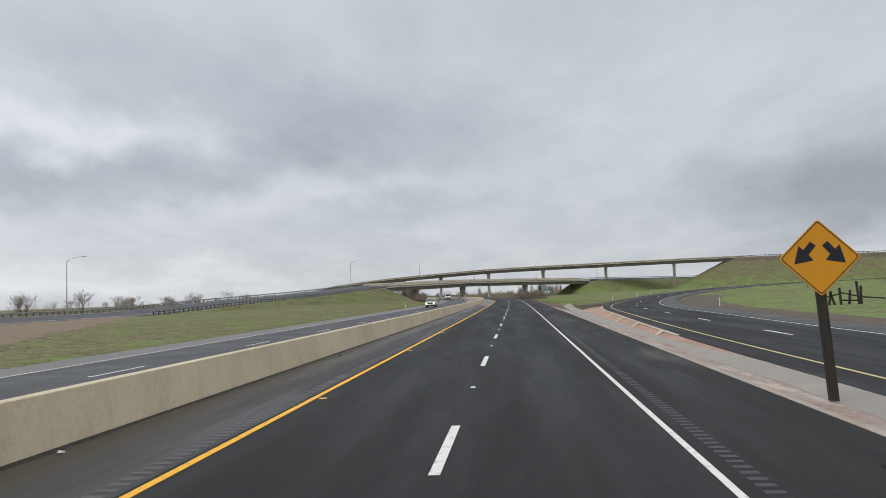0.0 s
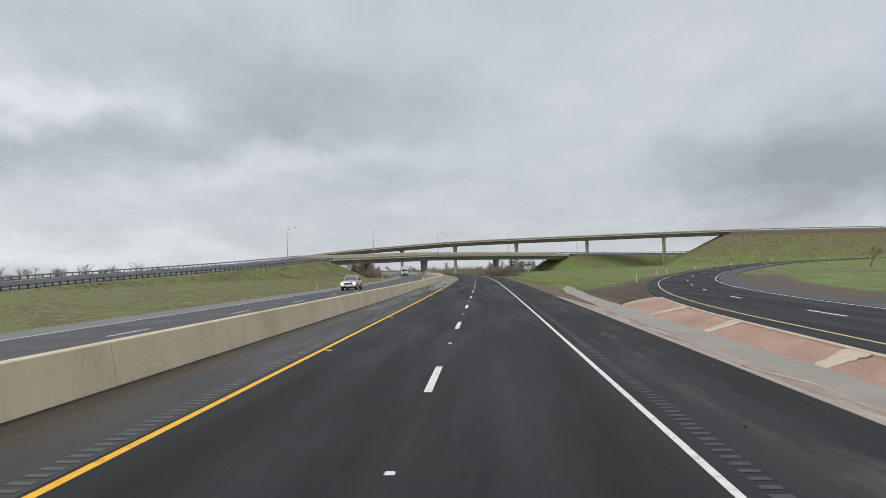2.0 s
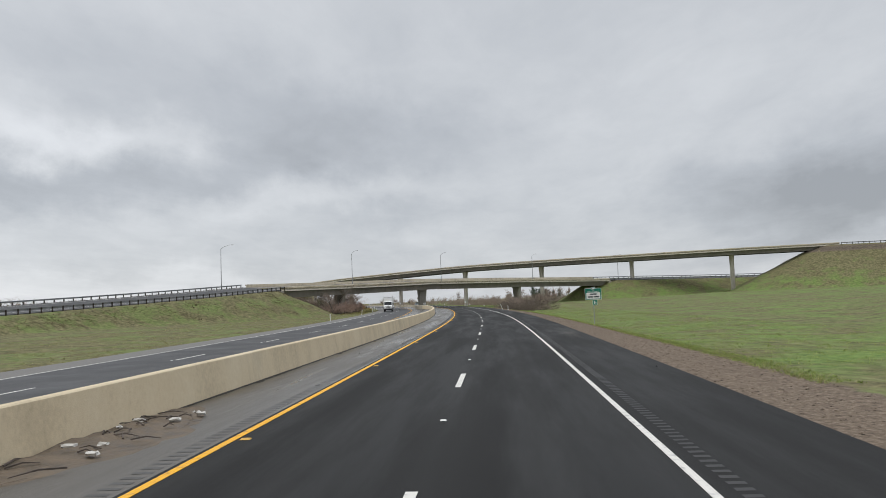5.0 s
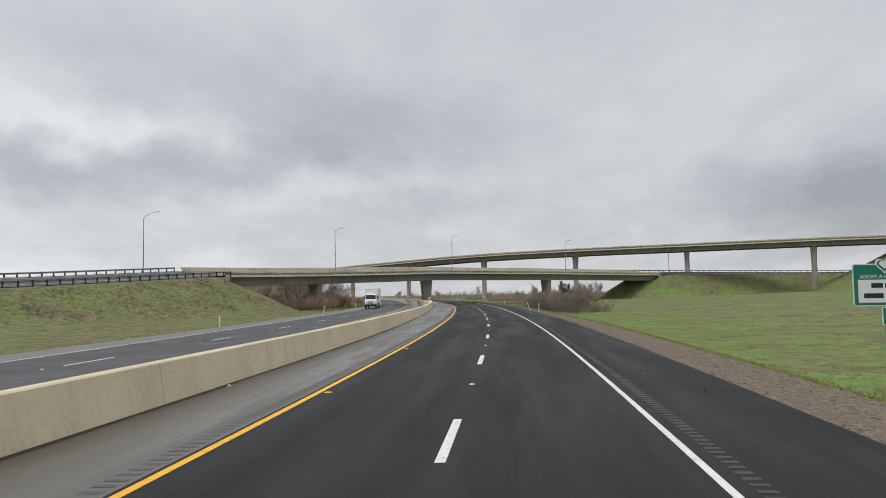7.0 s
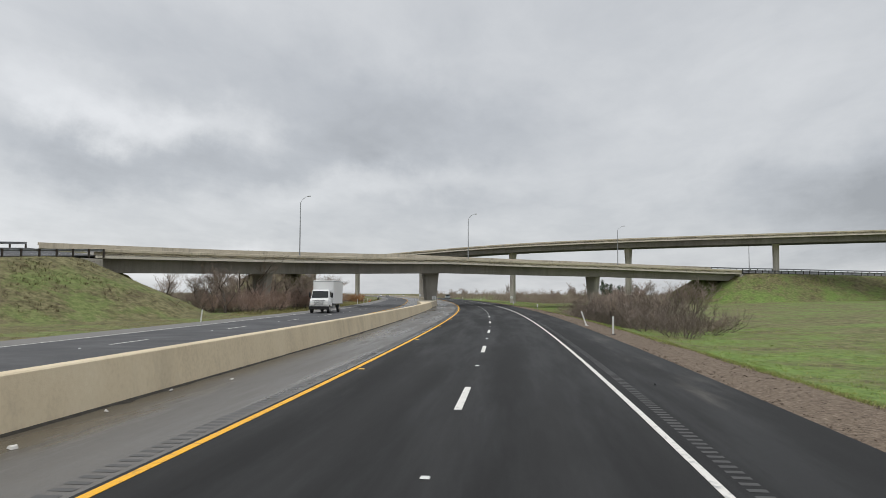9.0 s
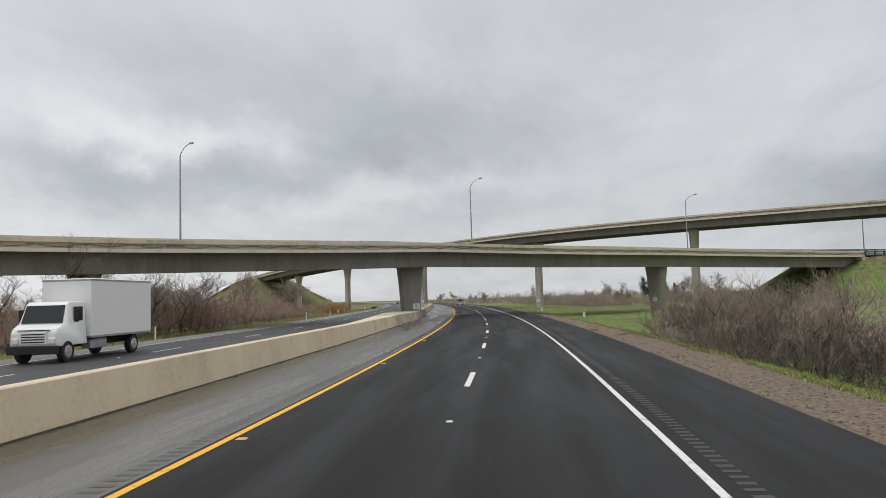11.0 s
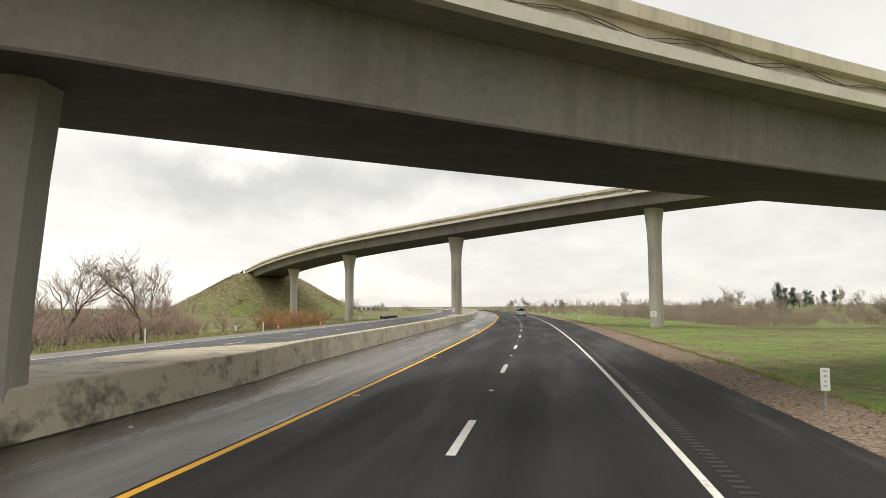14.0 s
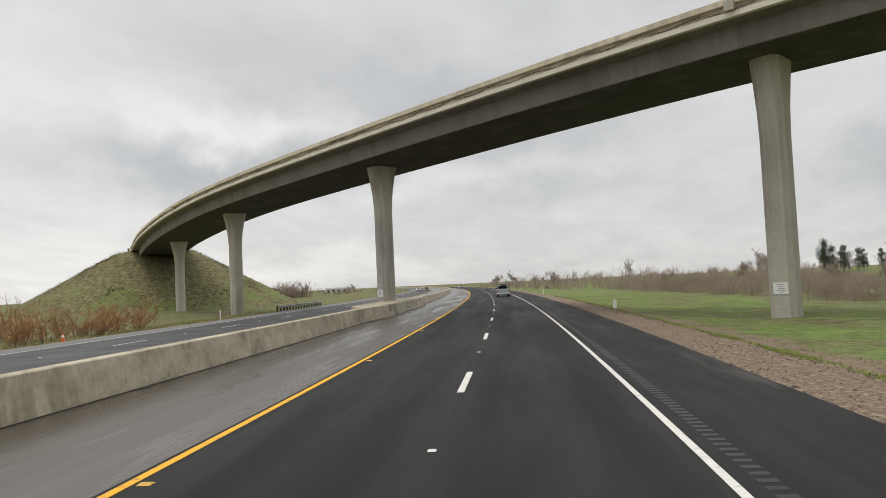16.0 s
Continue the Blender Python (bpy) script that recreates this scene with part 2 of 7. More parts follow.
    if wet:
        # thin films of water
        film = span(noise_tex(at.outputs["Vector"], 1.0, (0.7, 0.06, 1), 6, 0.65), 0.5, 0.6)
        mr = nodes.new("ShaderNodeMix"); link(math_of("MULTIPLY", film, wet), mr.inputs["Factor"]); link(gloss, mr.inputs["A"]); mr.inputs["B"].default_value = 0.16
        gloss = mr.outputs["Result"]
    link(col, b.inputs["Base Color"]); link(gloss, b.inputs["Roughness"])
    bp = nodes.new("ShaderNodeBump"); bp.inputs["Strength"].default_value, bp.inputs["Distance"].default_value = bump, 0.008
    link(grain, bp.inputs["Height"]); link(bp.outputs[0], b.inputs["Normal"])
    return m


ASPHALT = paving("dark_damp_asphalt", [(0.34, (0.0078, 0.0078, 0.0077)), (0.5, (0.0152, 0.0152, 0.0151)), (0.66, (0.026, 0.026, 0.0258))])
OUTER_ASPHALT = paving("dark_dusty_asphalt", [(0.34, (0.0078, 0.0078, 0.0077)), (0.5, (0.0152, 0.0152, 0.0151)), (0.66, (0.026, 0.026, 0.0258))], dust=((0.13, 0.12, 0.105), 4.2, 5.4))
SHOULDER = paving("wet_grey_shoulder_asphalt", [(0.36, (0.063, 0.057, 0.049)), (0.5, (0.109, 0.100, 0.087)), (0.64, (0.155, 0.144, 0.128))], ((0.062, 0.052, 0.038), -5.6, -7.2, 0.3), 0, (0.35, 0.6), 0.5, None, 0.7)
BROWN_SHOULDER = paving("damp_brown_shoulder_asphalt", [(0.36, (0.019, 0.0183, 0.017)), (0.5, (0.032, 0.031, 0.029)), (0.64, (0.05, 0.048, 0.045))], ((0.032, 0.026, 0.018), -4.9, -6.0, 0.42), 0, (0.5, 0.75), 0.4, None, 0.35)
OLD_ASPHALT = textured("grey_asphalt", [(0.3, (0.026, 0.026, 0.027)), (0.7, (0.052, 0.052, 0.053))], 0.3, 6, (0.5, 0.7), 0.3, 50, second=(40, 0.4), bump_dist=0.008)
PALE_EDGE = textured("pale_gritty_shoulder", [(0.3, (0.13, 0.125, 0.115)), (0.7, (0.22, 0.21, 0.2))], 0.5, 6, (0.7, 0.9), 0.4, 40, second=(30, 0.4))
CONCRETE = textured("aged_concrete", [(0.25, (0.46, 0.375, 0.245)), (0.5, (0.67, 0.56, 0.385)), (0.75, (0.75, 0.65, 0.475))], 0.5, 8, (0.75, 0.95), 0.3, 30, second=(9, 0.3), stretch=(1, 1, 0.6))


def streaked(m, strength=0.55, scale=(2.2, 2.2, 0.10)):
    """Dark rain streaks and damp patches over a concrete."""
    nt, b = m.node_tree, m.node_tree.nodes["Principled BSDF"]
    nodes, link = nt.nodes, nt.links.new
    src = b.inputs["Base Color"].links[0].from_socket
    geo = nodes.new("ShaderNodeNewGeometry")
    mp = nodes.new("ShaderNodeMapping"); mp.inputs["Scale"].default_value = scale
    link(geo.outputs["Position"], mp.inputs["Vector"])
    n = nodes.new("ShaderNodeTexNoise"); n.inputs["Scale"].default_value, n.inputs["Detail"].default_value, n.inputs["Roughness"].default_value = 1.0, 7, 0.65
    link(mp.outputs[0], n.inputs["Vector"])
    big = nodes.new("ShaderNodeTexNoise"); big.inputs["Scale"].default_value, big.inputs["Detail"].default_value = 0.11, 4
    link(geo.outputs["Position"], big.inputs["Vector"])
    mul = nodes.new("ShaderNodeMath"); mul.operation = "MULTIPLY"
    link(n.outputs["Fac"], mul.inputs[0]); link(big.outputs["Fac"], mul.inputs[1])
    mr = nodes.new("ShaderNodeMapRange"); mr.inputs["From Min"].default_value, mr.inputs["From Max"].default_value = 0.27, 0.38
    mr.inputs["To Max"].default_value = strength
    link(mul.outputs[0], mr.inputs["Value"])
    mx = nodes.new("ShaderNodeMixRGB"); mx.inputs["Color2"].default_value = (0.10, 0.085, 0.06, 1)
    link(mr.outputs[0], mx.inputs["Fac"]); link(src, mx.inputs["Color1"]); link(mx.outputs[0], b.inputs["Base Color"])
    return m


streaked(CONCRETE, 0.14, (1.4, 1.4, 0.5))
WEATHERED_CONCRETE = streaked(textured("weathered_barrier_concrete", [(0.3, (0.20, 0.17, 0.12)), (0.45, (0.42, 0.365, 0.27)), (0.6, (0.58, 0.515, 0.395))], 0.7, 9, (0.7, 0.95), 0.3, 30, second=(5, 0.25), stretch=(1, 1, 1.6)), 0.4, (1.6, 1.6, 0.5))
KERB_CONCRETE = textured("pale_pinkish_kerb_concrete", [(0.3, (0.27, 0.22, 0.18)), (0.7, (0.44, 0.375, 0.315))], 0.9, 8, (0.7, 0.9), 0.4, 25, second=(8, 0.3))
TAN_PAVING = textured("tan_slab", [(0.3, (0.40, 0.30, 0.18)), (0.7, (0.50, 0.39, 0.25))], 1.2, 7, (0.7, 0.9), 0.4, 25)
WEATHERED_CABLE = textured("weathered_brown_cable", [(0.3, (0.075, 0.065, 0.05)), (0.6, (0.14, 0.12, 0.095))], 2.0, 5, (0.7, 0.9), 0.1, 30)
# Mottled concrete, its base colour darkened to stand in for shade below the deck.
SHADED_SOFFIT = textured("shade_toned_mottled_soffit", [(0.35, (0.028, 0.026, 0.023)), (0.5, (0.05, 0.047, 0.042)), (0.65, (0.10, 0.094, 0.083))], 0.45, 8, (0.8, 0.95), 0.2, 20, second=(3, 0.25))
EDGE_CONCRETE = textured("pale_deck_edge_concrete", [(0.25, (0.52, 0.475, 0.39)), (0.5, (0.70, 0.65, 0.55)), (0.75, (0.78, 0.735, 0.64))], 0.8, 8, (0.8, 0.95), 0.25, 20, second=(6, 0.3))
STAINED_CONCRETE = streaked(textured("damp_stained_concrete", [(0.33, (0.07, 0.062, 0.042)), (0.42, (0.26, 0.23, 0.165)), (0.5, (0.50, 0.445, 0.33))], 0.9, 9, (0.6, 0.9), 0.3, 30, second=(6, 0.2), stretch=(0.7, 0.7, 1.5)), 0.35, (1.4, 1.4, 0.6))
BRIDGE_CONCRETE = textured("weathered_bridge_concrete", [(0.25, (0.34, 0.31, 0.265)), (0.5, (0.50, 0.465, 0.405)), (0.75, (0.60, 0.565, 0.50))], 0.35, 8, (0.8, 0.95), 0.25, 20, second=(6, 0.3), stretch=(1, 1, 0.5))
# Girder and slab grey, lowered to imitate shade under the deck overhang.
SHADED_GIRDER = textured("shade_toned_grey_girder", [(0.25, (0.14, 0.13, 0.115)), (0.5, (0.225, 0.21, 0.186)), (0.75, (0.30, 0.283, 0.253))], 0.3, 8, (0.8, 0.95), 0.2, 20, second=(5, 0.3), stretch=(1, 1, 0.3))
PIER_CONCRETE = streaked(textured("grey_pier_concrete", [(0.25, (0.20, 0.188, 0.165)), (0.5, (0.30, 0.283, 0.25)), (0.75, (0.38, 0.36, 0.32))], 0.5, 8, (0.8, 0.95), 0.25, 20, second=(7, 0.3), stretch=(1, 1, 0.4)), 0.4, (1.5, 1.5, 0.08))
PARAPET_CONCRETE = streaked(textured("tan_parapet_concrete", [(0.25, (0.48, 0.415, 0.31)), (0.5, (0.68, 0.60, 0.465)), (0.75, (0.77, 0.695, 0.555))], 0.35, 8, (0.8, 0.95), 0.25, 20, second=(6, 0.3), stretch=(1, 1, 0.5)), 0.3, (1.2, 1.2, 0.05))
streaked(BRIDGE_CONCRETE, 0.35, (1.2, 1.2, 0.05))
streaked(SHADED_GIRDER, 0.35, (1.0, 1.0, 0.06))
PINK_PAVING = textured("reddish_slope_paving", [(0.34, (0.27, 0.15, 0.10)), (0.5, (0.38, 0.23, 0.165)), (0.66, (0.46, 0.31, 0.235))], 0.55, 9, (0.6, 0.85), 0.4, 25, second=(7, 0.3), stretch=(1, 0.5, 1))
CHANNEL = textured("grey_channel_concrete", [(0.34, (0.215, 0.185, 0.15)), (0.66, (0.33, 0.29, 0.245))], 0.35, 6, (0.35, 0.7), 0.12, 25, second=(9, 0.15))
PALE_BAR = textured("pale_paving_bar", [(0.3, (0.42, 0.34, 0.24)), (0.7, (0.56, 0.47, 0.35))], 0.9, 5, (0.7, 0.9), 0.3, 25)
WHITE_PAINT = textured("worn_white_road_paint", [(0.32, (0.35, 0.35, 0.34)), (0.45, (0.72, 0.70, 0.65)), (0.8, (0.82, 0.80, 0.75))], 6, 6, (0.5, 0.7), 0.2, 60)
YELLOW_PAINT = textured("worn_yellow_road_paint", [(0.3, (0.40, 0.20, 0.02)), (0.45, (0.86, 0.43, 0.012)), (0.8, (0.92, 0.50, 0.02))], 5, 6, (0.5, 0.7), 0.2, 60)
PALE_YELLOW = textured("faded_yellow_road_paint", [(0.3, (0.45, 0.36, 0.18)), (0.7, (0.72, 0.58, 0.27))], 4, 6, (0.5, 0.7))
DIRTY_PAVING = textured("dirty_reddish_paving", [(0.38, (0.13, 0.105, 0.09)), (0.46, (0.30, 0.20, 0.15)), (0.53, (0.29, 0.255, 0.22)), (0.60, (0.47, 0.37, 0.29))], 0.8, 9, (0.55, 0.85), 0.5, 22, second=(6, 0.3), stretch=(1.6, 0.35, 1))
GROOVE = textured("milled_groove", [(0.4, (0.014, 0.014, 0.014)), (0.62, (0.075, 0.074, 0.071))], 0.035, 5, (0.5, 0.7))
WET_GROOVE = textured("wet_milled_groove", [(0.35, (0.012, 0.0115, 0.011)), (0.65, (0.07, 0.067, 0.063))], 0.1, 5, (0.25, 0.5))
STEEL = textured("galvanised_steel", [(0.3, (0.30, 0.31, 0.32)), (0.7, (0.46, 0.47, 0.48))], 3, 5, (0.4, 0.6), metal=0.85)
RAIL_STEEL = textured("weathered_guardrail_steel", [(0.3, (0.22, 0.225, 0.23)), (0.7, (0.40, 0.41, 0.42))], 2, 5, (0.45, 0.65), metal=0.7)
DARK_WOOD = textured("dark_treated_wood", [(0.3, (0.02, 0.016, 0.012)), (0.7, (0.06, 0.046, 0.035))], 4, 6, (0.7, 0.9), 0.4, 30, stretch=(3, 3, 0.4))
BARK = textured("grey_brown_bark", [(0.3, (0.06, 0.048, 0.040)), (0.7, (0.17, 0.14, 0.118))], 3, 5, (0.85, 0.95))
THICKET_TWIGS = textured("pale_brown_thicket_twigs", [(0.3, (0.25, 0.195, 0.155)), (0.7, (0.47, 0.39, 0.325))], 0.12, 6, (0.9, 0.95))
TWIGS = textured("brown_winter_twigs", [(0.3, (0.19, 0.145, 0.118)), (0.7, (0.40, 0.325, 0.27))], 0.5, 4, (0.9, 0.95))
DARK_TWIGS = textured("dark_damp_twigs", [(0.3, (0.085, 0.066, 0.055)), (0.7, (0.24, 0.19, 0.16))], 0.5, 4, (0.9, 0.95))
RED_TWIGS = textured("reddish_brown_twigs", [(0.3, (0.25, 0.165, 0.13)), (0.7, (0.47, 0.345, 0.29))], 0.4, 4, (0.9, 0.95))
STRAW = textured("rusty_dry_brush", [(0.3, (0.22, 0.105, 0.045)), (0.7, (0.46, 0.27, 0.13))], 0.5, 4, (0.9, 0.95))
NEEDLES = textured("dark_evergreen_needles", [(0.3, (0.03, 0.05, 0.028)), (0.7, (0.085, 0.12, 0.065))], 0.6, 4, (0.8, 0.95))
WHITE_PLASTIC = mat("white_plastic", (0.78, 0.78, 0.76), 0.5)
BLACK_RUBBER = mat("black_rubber", (0.02, 0.02, 0.021), 0.8)
# Windscreen base colour raised so that it holds the sky's reflection.
REFLECTION_TONED_GLASS = mat("reflection_toned_grey_green_glass", (0.09, 0.105, 0.105), 0.06, 0.0, 0.8)
GLASS_DARK = mat("dark_car_glass", (0.015, 0.018, 0.02), 0.08)
CHROME = mat("chrome", (0.7, 0.7, 0.7), 0.18, 1.0)
RED_LENS = mat("red_lens", (0.45, 0.02, 0.015), 0.2)
AMBER_LENS = mat("amber_lens", (0.7, 0.3, 0.03), 0.2)
CLEAR_LENS = mat("clear_lens", (0.75, 0.75, 0.72), 0.1)
SIGN_ORANGE = mat("orange_reflective_sheet", (0.85, 0.36, 0.005), 0.4)
SIGN_BLACK = mat("black_sign_ink", (0.012, 0.014, 0.025), 0.5)
SIGN_GREEN = mat("green_reflective_sheet", (0.0, 0.18, 0.12), 0.4)
SIGN_WHITE = mat("white_reflective_sheet", (0.8, 0.8, 0.79), 0.4)


def ground_material():
    """Winter grass over brown soil, gravelly dirt along the verge; blended by the vertex layer 'soil'."""
    m = mat("winter_grass_and_soil", (0.1, 0.12, 0.05), 0.95, spec=0.2)
    nt, b = m.node_tree, m.node_tree.nodes["Principled BSDF"]
    nodes, link = nt.nodes, nt.links.new
    geo = nodes.new("ShaderNodeNewGeometry")

    def noise_tex(scale, detail=6, rough=0.6):
        n = nodes.new("ShaderNodeTexNoise")
        n.inputs["Scale"].default_value, n.inputs["Detail"].default_value, n.inputs["Roughness"].default_value = scale, detail, rough
        link(geo.outputs["Position"], n.inputs["Vector"])
        return n

    def ramp_of(src, stops):
        r = nodes.new("ShaderNodeValToRGB"); cr = r.color_ramp
        cr.elements[0].position, cr.elements[0].color = stops[0][0], (*stops[0][1], 1)
        cr.elements[1].position, cr.elements[1].color = stops[-1][0], (*stops[-1][1], 1)
        for p, c in stops[1:-1]:
            cr.elements.new(p).color = (*c, 1)
        link(src, r.inputs["Fac"])
        return r.outputs["Color"]

    def mixc(fac, a, b2):
        x = nodes.new("ShaderNodeMixRGB")
        if isinstance(fac, float):
            x.inputs["Fac"].default_value = fac
        else:
            link(fac, x.inputs["Fac"])
        link(a, x.inputs["Color1"]); link(b2, x.inputs["Color2"])
        return x.outputs[0]

    fine = ramp_of(noise_tex(1.6, 10, 0.78).outputs["Fac"], [(0.33, (0.05, 0.078, 0.02)), (0.48, (0.135, 0.20, 0.052)), (0.66, (0.26, 0.34, 0.105))])
    lush = ramp_of(noise_tex(2.2, 10, 0.72).outputs["Fac"], [(0.33, (0.065, 0.112, 0.026)), (0.48, (0.145, 0.225, 0.055)), (0.66, (0.25, 0.345, 0.105))])
    lp = nodes.new("ShaderNodeMapRange")
    lp.inputs["From Min"].default_value, lp.inputs["From Max"].default_value = 0.46, 0.58
    link(noise_tex(0.06, 7, 0.65).outputs["Fac"], lp.inputs["Value"])
    fine = mixc(lp.outputs[0], fine, lush)
    dry = ramp_of(noise_tex(1.3, 10, 0.78).outputs["Fac"], [(0.33, (0.04, 0.034, 0.018)), (0.48, (0.135, 0.125, 0.06)), (0.66, (0.29, 0.265, 0.14))])
    patch = nodes.new("ShaderNodeMapRange")
    patch.inputs["From Min"].default_value, patch.inputs["From Max"].default_value = 0.42, 0.60
    link(noise_tex(0.16, 8, 0.7).outputs["Fac"], patch.inputs["Value"])
    at_dry = nodes.new("ShaderNodeAttribute"); at_dry.attribute_name = "dryness"
    addm = nodes.new("ShaderNodeMath"); addm.operation = "ADD"; addm.use_clamp = True
    link(patch.outputs[0], addm.inputs[0]); link(at_dry.outputs["Fac"], addm.inputs[1])
    grass = mixc(addm.outputs[0], fine, dry)
    bare = nodes.new("ShaderNodeMapRange"); bare.inputs["From Min"].default_value, bare.inputs["From Max"].default_value = 0.56, 0.66
    bare.inputs["To Max"].default_value = 0.75
    link(noise_tex(0.33, 9, 0.72).outputs["Fac"], bare.inputs["Value"])
    earth = ramp_of(noise_tex(4.0, 9, 0.75).outputs["Fac"], [(0.34, (0.035, 0.027, 0.017)), (0.5, (0.095, 0.075, 0.045)), (0.66, (0.22, 0.18, 0.11))])
    grass = mixc(bare.outputs[0], grass, earth)
    soil = ramp_of(noise_tex(7.0, 10, 0.8).outputs["Fac"], [(0.36, (0.062, 0.043, 0.031)), (0.5, (0.205, 0.15, 0.107)), (0.64, (0.45, 0.365, 0.275))])
    wet_soil = ramp_of(noise_tex(6.0, 10, 0.8).outputs["Fac"], [(0.36, (0.032, 0.025, 0.018)), (0.5, (0.105, 0.086, 0.066)), (0.64, (0.25, 0.213, 0.168))])
    at_wet = nodes.new("ShaderNodeAttribute"); at_wet.attribute_name = "damp"
    soil = mixc(at_wet.outputs["Fac"], soil, wet_soil)
    at = nodes.new("ShaderNodeAttribute"); at.attribute_name = "soil"
    edge = noise_tex(1.3, 6, 0.7)
    es = nodes.new("ShaderNodeMath"); es.operation = "MULTIPLY_ADD"; es.inputs[1].default_value, es.inputs[2].default_value = 0.9, -0.45
    link(edge.outputs["Fac"], es.inputs[0])
    ea = nodes.new("ShaderNodeMath"); ea.operation = "ADD"
    link(at.outputs["Fac"], ea.inputs[0]); link(es.outputs[0], ea.inputs[1])
    em = nodes.new("ShaderNodeMapRange"); em.inputs["From Min"].default_value, em.inputs["From Max"].default_value = 0.4, 0.6
    link(ea.outputs[0], em.inputs["Value"])
    link(mixc(em.outputs[0], grass, soil), b.inputs["Base Color"])
    bp = nodes.new("ShaderNodeBump"); bp.inputs["Strength"].default_value, bp.inputs["Distance"].default_value = 0.5, 0.06
    link(noise_tex(5.0, 9, 0.75).outputs["Fac"], bp.inputs["Height"]); link(bp.outputs[0], b.inputs["Normal"])
    return m


GROUND = ground_material()

# ---- builders ----


def mesh_of(name, verts, faces, material, smooth=False):
    me = bpy.data.meshes.new(name)
    me.from_pydata([tuple(p) for p in verts], [], [tuple(q) for q in faces])
    if smooth:
        me.polygons.foreach_set("use_smooth", [True] * len(me.polygons))
    if material:
        me.materials.append(material)
    me.update()
    return me


def put(name, verts, faces, material, parent=None, label="", smooth=False, m=None):
    ob = new(name, mesh_of(name, verts, faces, material, smooth))
    if parent:
        ob.parent = parent
    if m is not None:
        ob.matrix_local = m
    if label:
        ob["label"] = label
    return ob


def again(name, me, parent, m):
    ob = new(name, me)
    ob.parent = parent
    ob.matrix_local = m
    return ob


def thing(name, label, category, at=(0, 0, 0), turn=0, group="", kind=""):
    ob = new(name)
    ob.empty_display_size = 0.2
    ob.matrix_world = pose(*at, 0, 0, turn)
    return tagged(ob, label, category, group, kind)


def box(x0, x1, y0, y1, z0, z1, b=0.0):
    """A box, its vertical and top edges chamfered by b."""
    if b <= 0:
        v = [(x, y, z) for z in (z0, z1) for x, y in ((x0, y0), (x1, y0), (x1, y1), (x0, y1))]
        return v, [(3, 2, 1, 0), (4, 5, 6, 7), (0, 1, 5, 4), (1, 2, 6, 5), (2, 3, 7, 6), (3, 0, 4, 7)]
    def ring(i, z):
        return [(x0 + b + i, y0 + i, z), (x1 - b - i, y0 + i, z), (x1 - i, y0 + b + i, z), (x1 - i, y1 - b - i, z),
                (x1 - b - i, y1 - i, z), (x0 + b + i, y1 - i, z), (x0 + i, y1 - b - i, z), (x0 + i, y0 + b + i, z)]
    v = ring(0, z0) + ring(0, z1 - b) + ring(b * 0.7, z1)
    f = [tuple(range(7, -1, -1)), tuple(range(16, 24))]
    for k in (0, 8):
        f += [(k + i, k + (i + 1) % 8, k + 8 + (i + 1) % 8, k + 8 + i) for i in range(8)]
    return v, f


def join(*pieces):
    v, f = [], []
    for pv, pf in pieces:
        n = len(v)
        v += list(pv)
        f += [tuple(i + n for i in q) for q in pf]
    return v, f


def moved(piece, m):
    return [m @ Vector(p) for p in piece[0]], piece[1]


def sweep(pts, profile, closed=True, caps=True):
    """A profile of (to the right, up) carried along points."""
    pts = [Vector(p) for p in pts]
    v, f, n = [], [], len(profile)
    for i, p in enumerate(pts):
        d = pts[min(i + 1, len(pts) - 1)] - pts[max(i - 1, 0)]
        d.z = 0
        d.normalize()
        r = Vector((d.y, -d.x, 0))
        v += [p + r * a + Vector((0, 0, b)) for a, b in profile]
    m = n if closed else n - 1
    for i in range(len(pts) - 1):
        f += [(i * n + j, i * n + (j + 1) % n, (i + 1) * n + (j + 1) % n, (i + 1) * n + j) for j in range(m)]
    if closed and caps:
        f += [tuple(range(n - 1, -1, -1)), tuple((len(pts) - 1) * n + j for j in range(n))]
    return v, f


def tube(pts, radii, sides=6):
    """A round tube along points, for poles, cables and limbs."""
    pts = [Vector(p) for p in pts]
    v, f = [], []
    for i, p in enumerate(pts):
        d = (pts[min(i + 1, len(pts) - 1)] - pts[max(i - 1, 0)]).normalized()
        a = d.orthogonal().normalized()
        b = d.cross(a)
        r = radii[i] if isinstance(radii, (list, tuple)) else radii
        v += [p + (a * math.cos(k * math.tau / sides) + b * math.sin(k * math.tau / sides)) * r for k in range(sides)]
    for i in range(len(pts) - 1):
        f += [(i * sides + j, i * sides + (j + 1) % sides, (i + 1) * sides + (j + 1) % sides, (i + 1) * sides + j) for j in range(sides)]
    f += [tuple(range(sides - 1, -1, -1)), tuple((len(pts) - 1) * sides + j for j in range(sides))]
    return v, f


def softened(piece, width, steps=2):
    """The same solid with its edges rounded off."""
    bm = bmesh.new()
    vs = [bm.verts.new(p) for p in piece[0]]
    for q in piece[1]:
        bm.faces.new([vs[i] for i in q])
    bmesh.ops.bevel(bm, geom=list(bm.edges), offset=width, segments=steps, affect="EDGES", profile=0.6, clamp_overlap=True)
    bm.verts.index_update()
    out = [p.co.copy() for p in bm.verts], [tuple(p.index for p in q.verts) for q in bm.faces]
    bm.free()
    return out


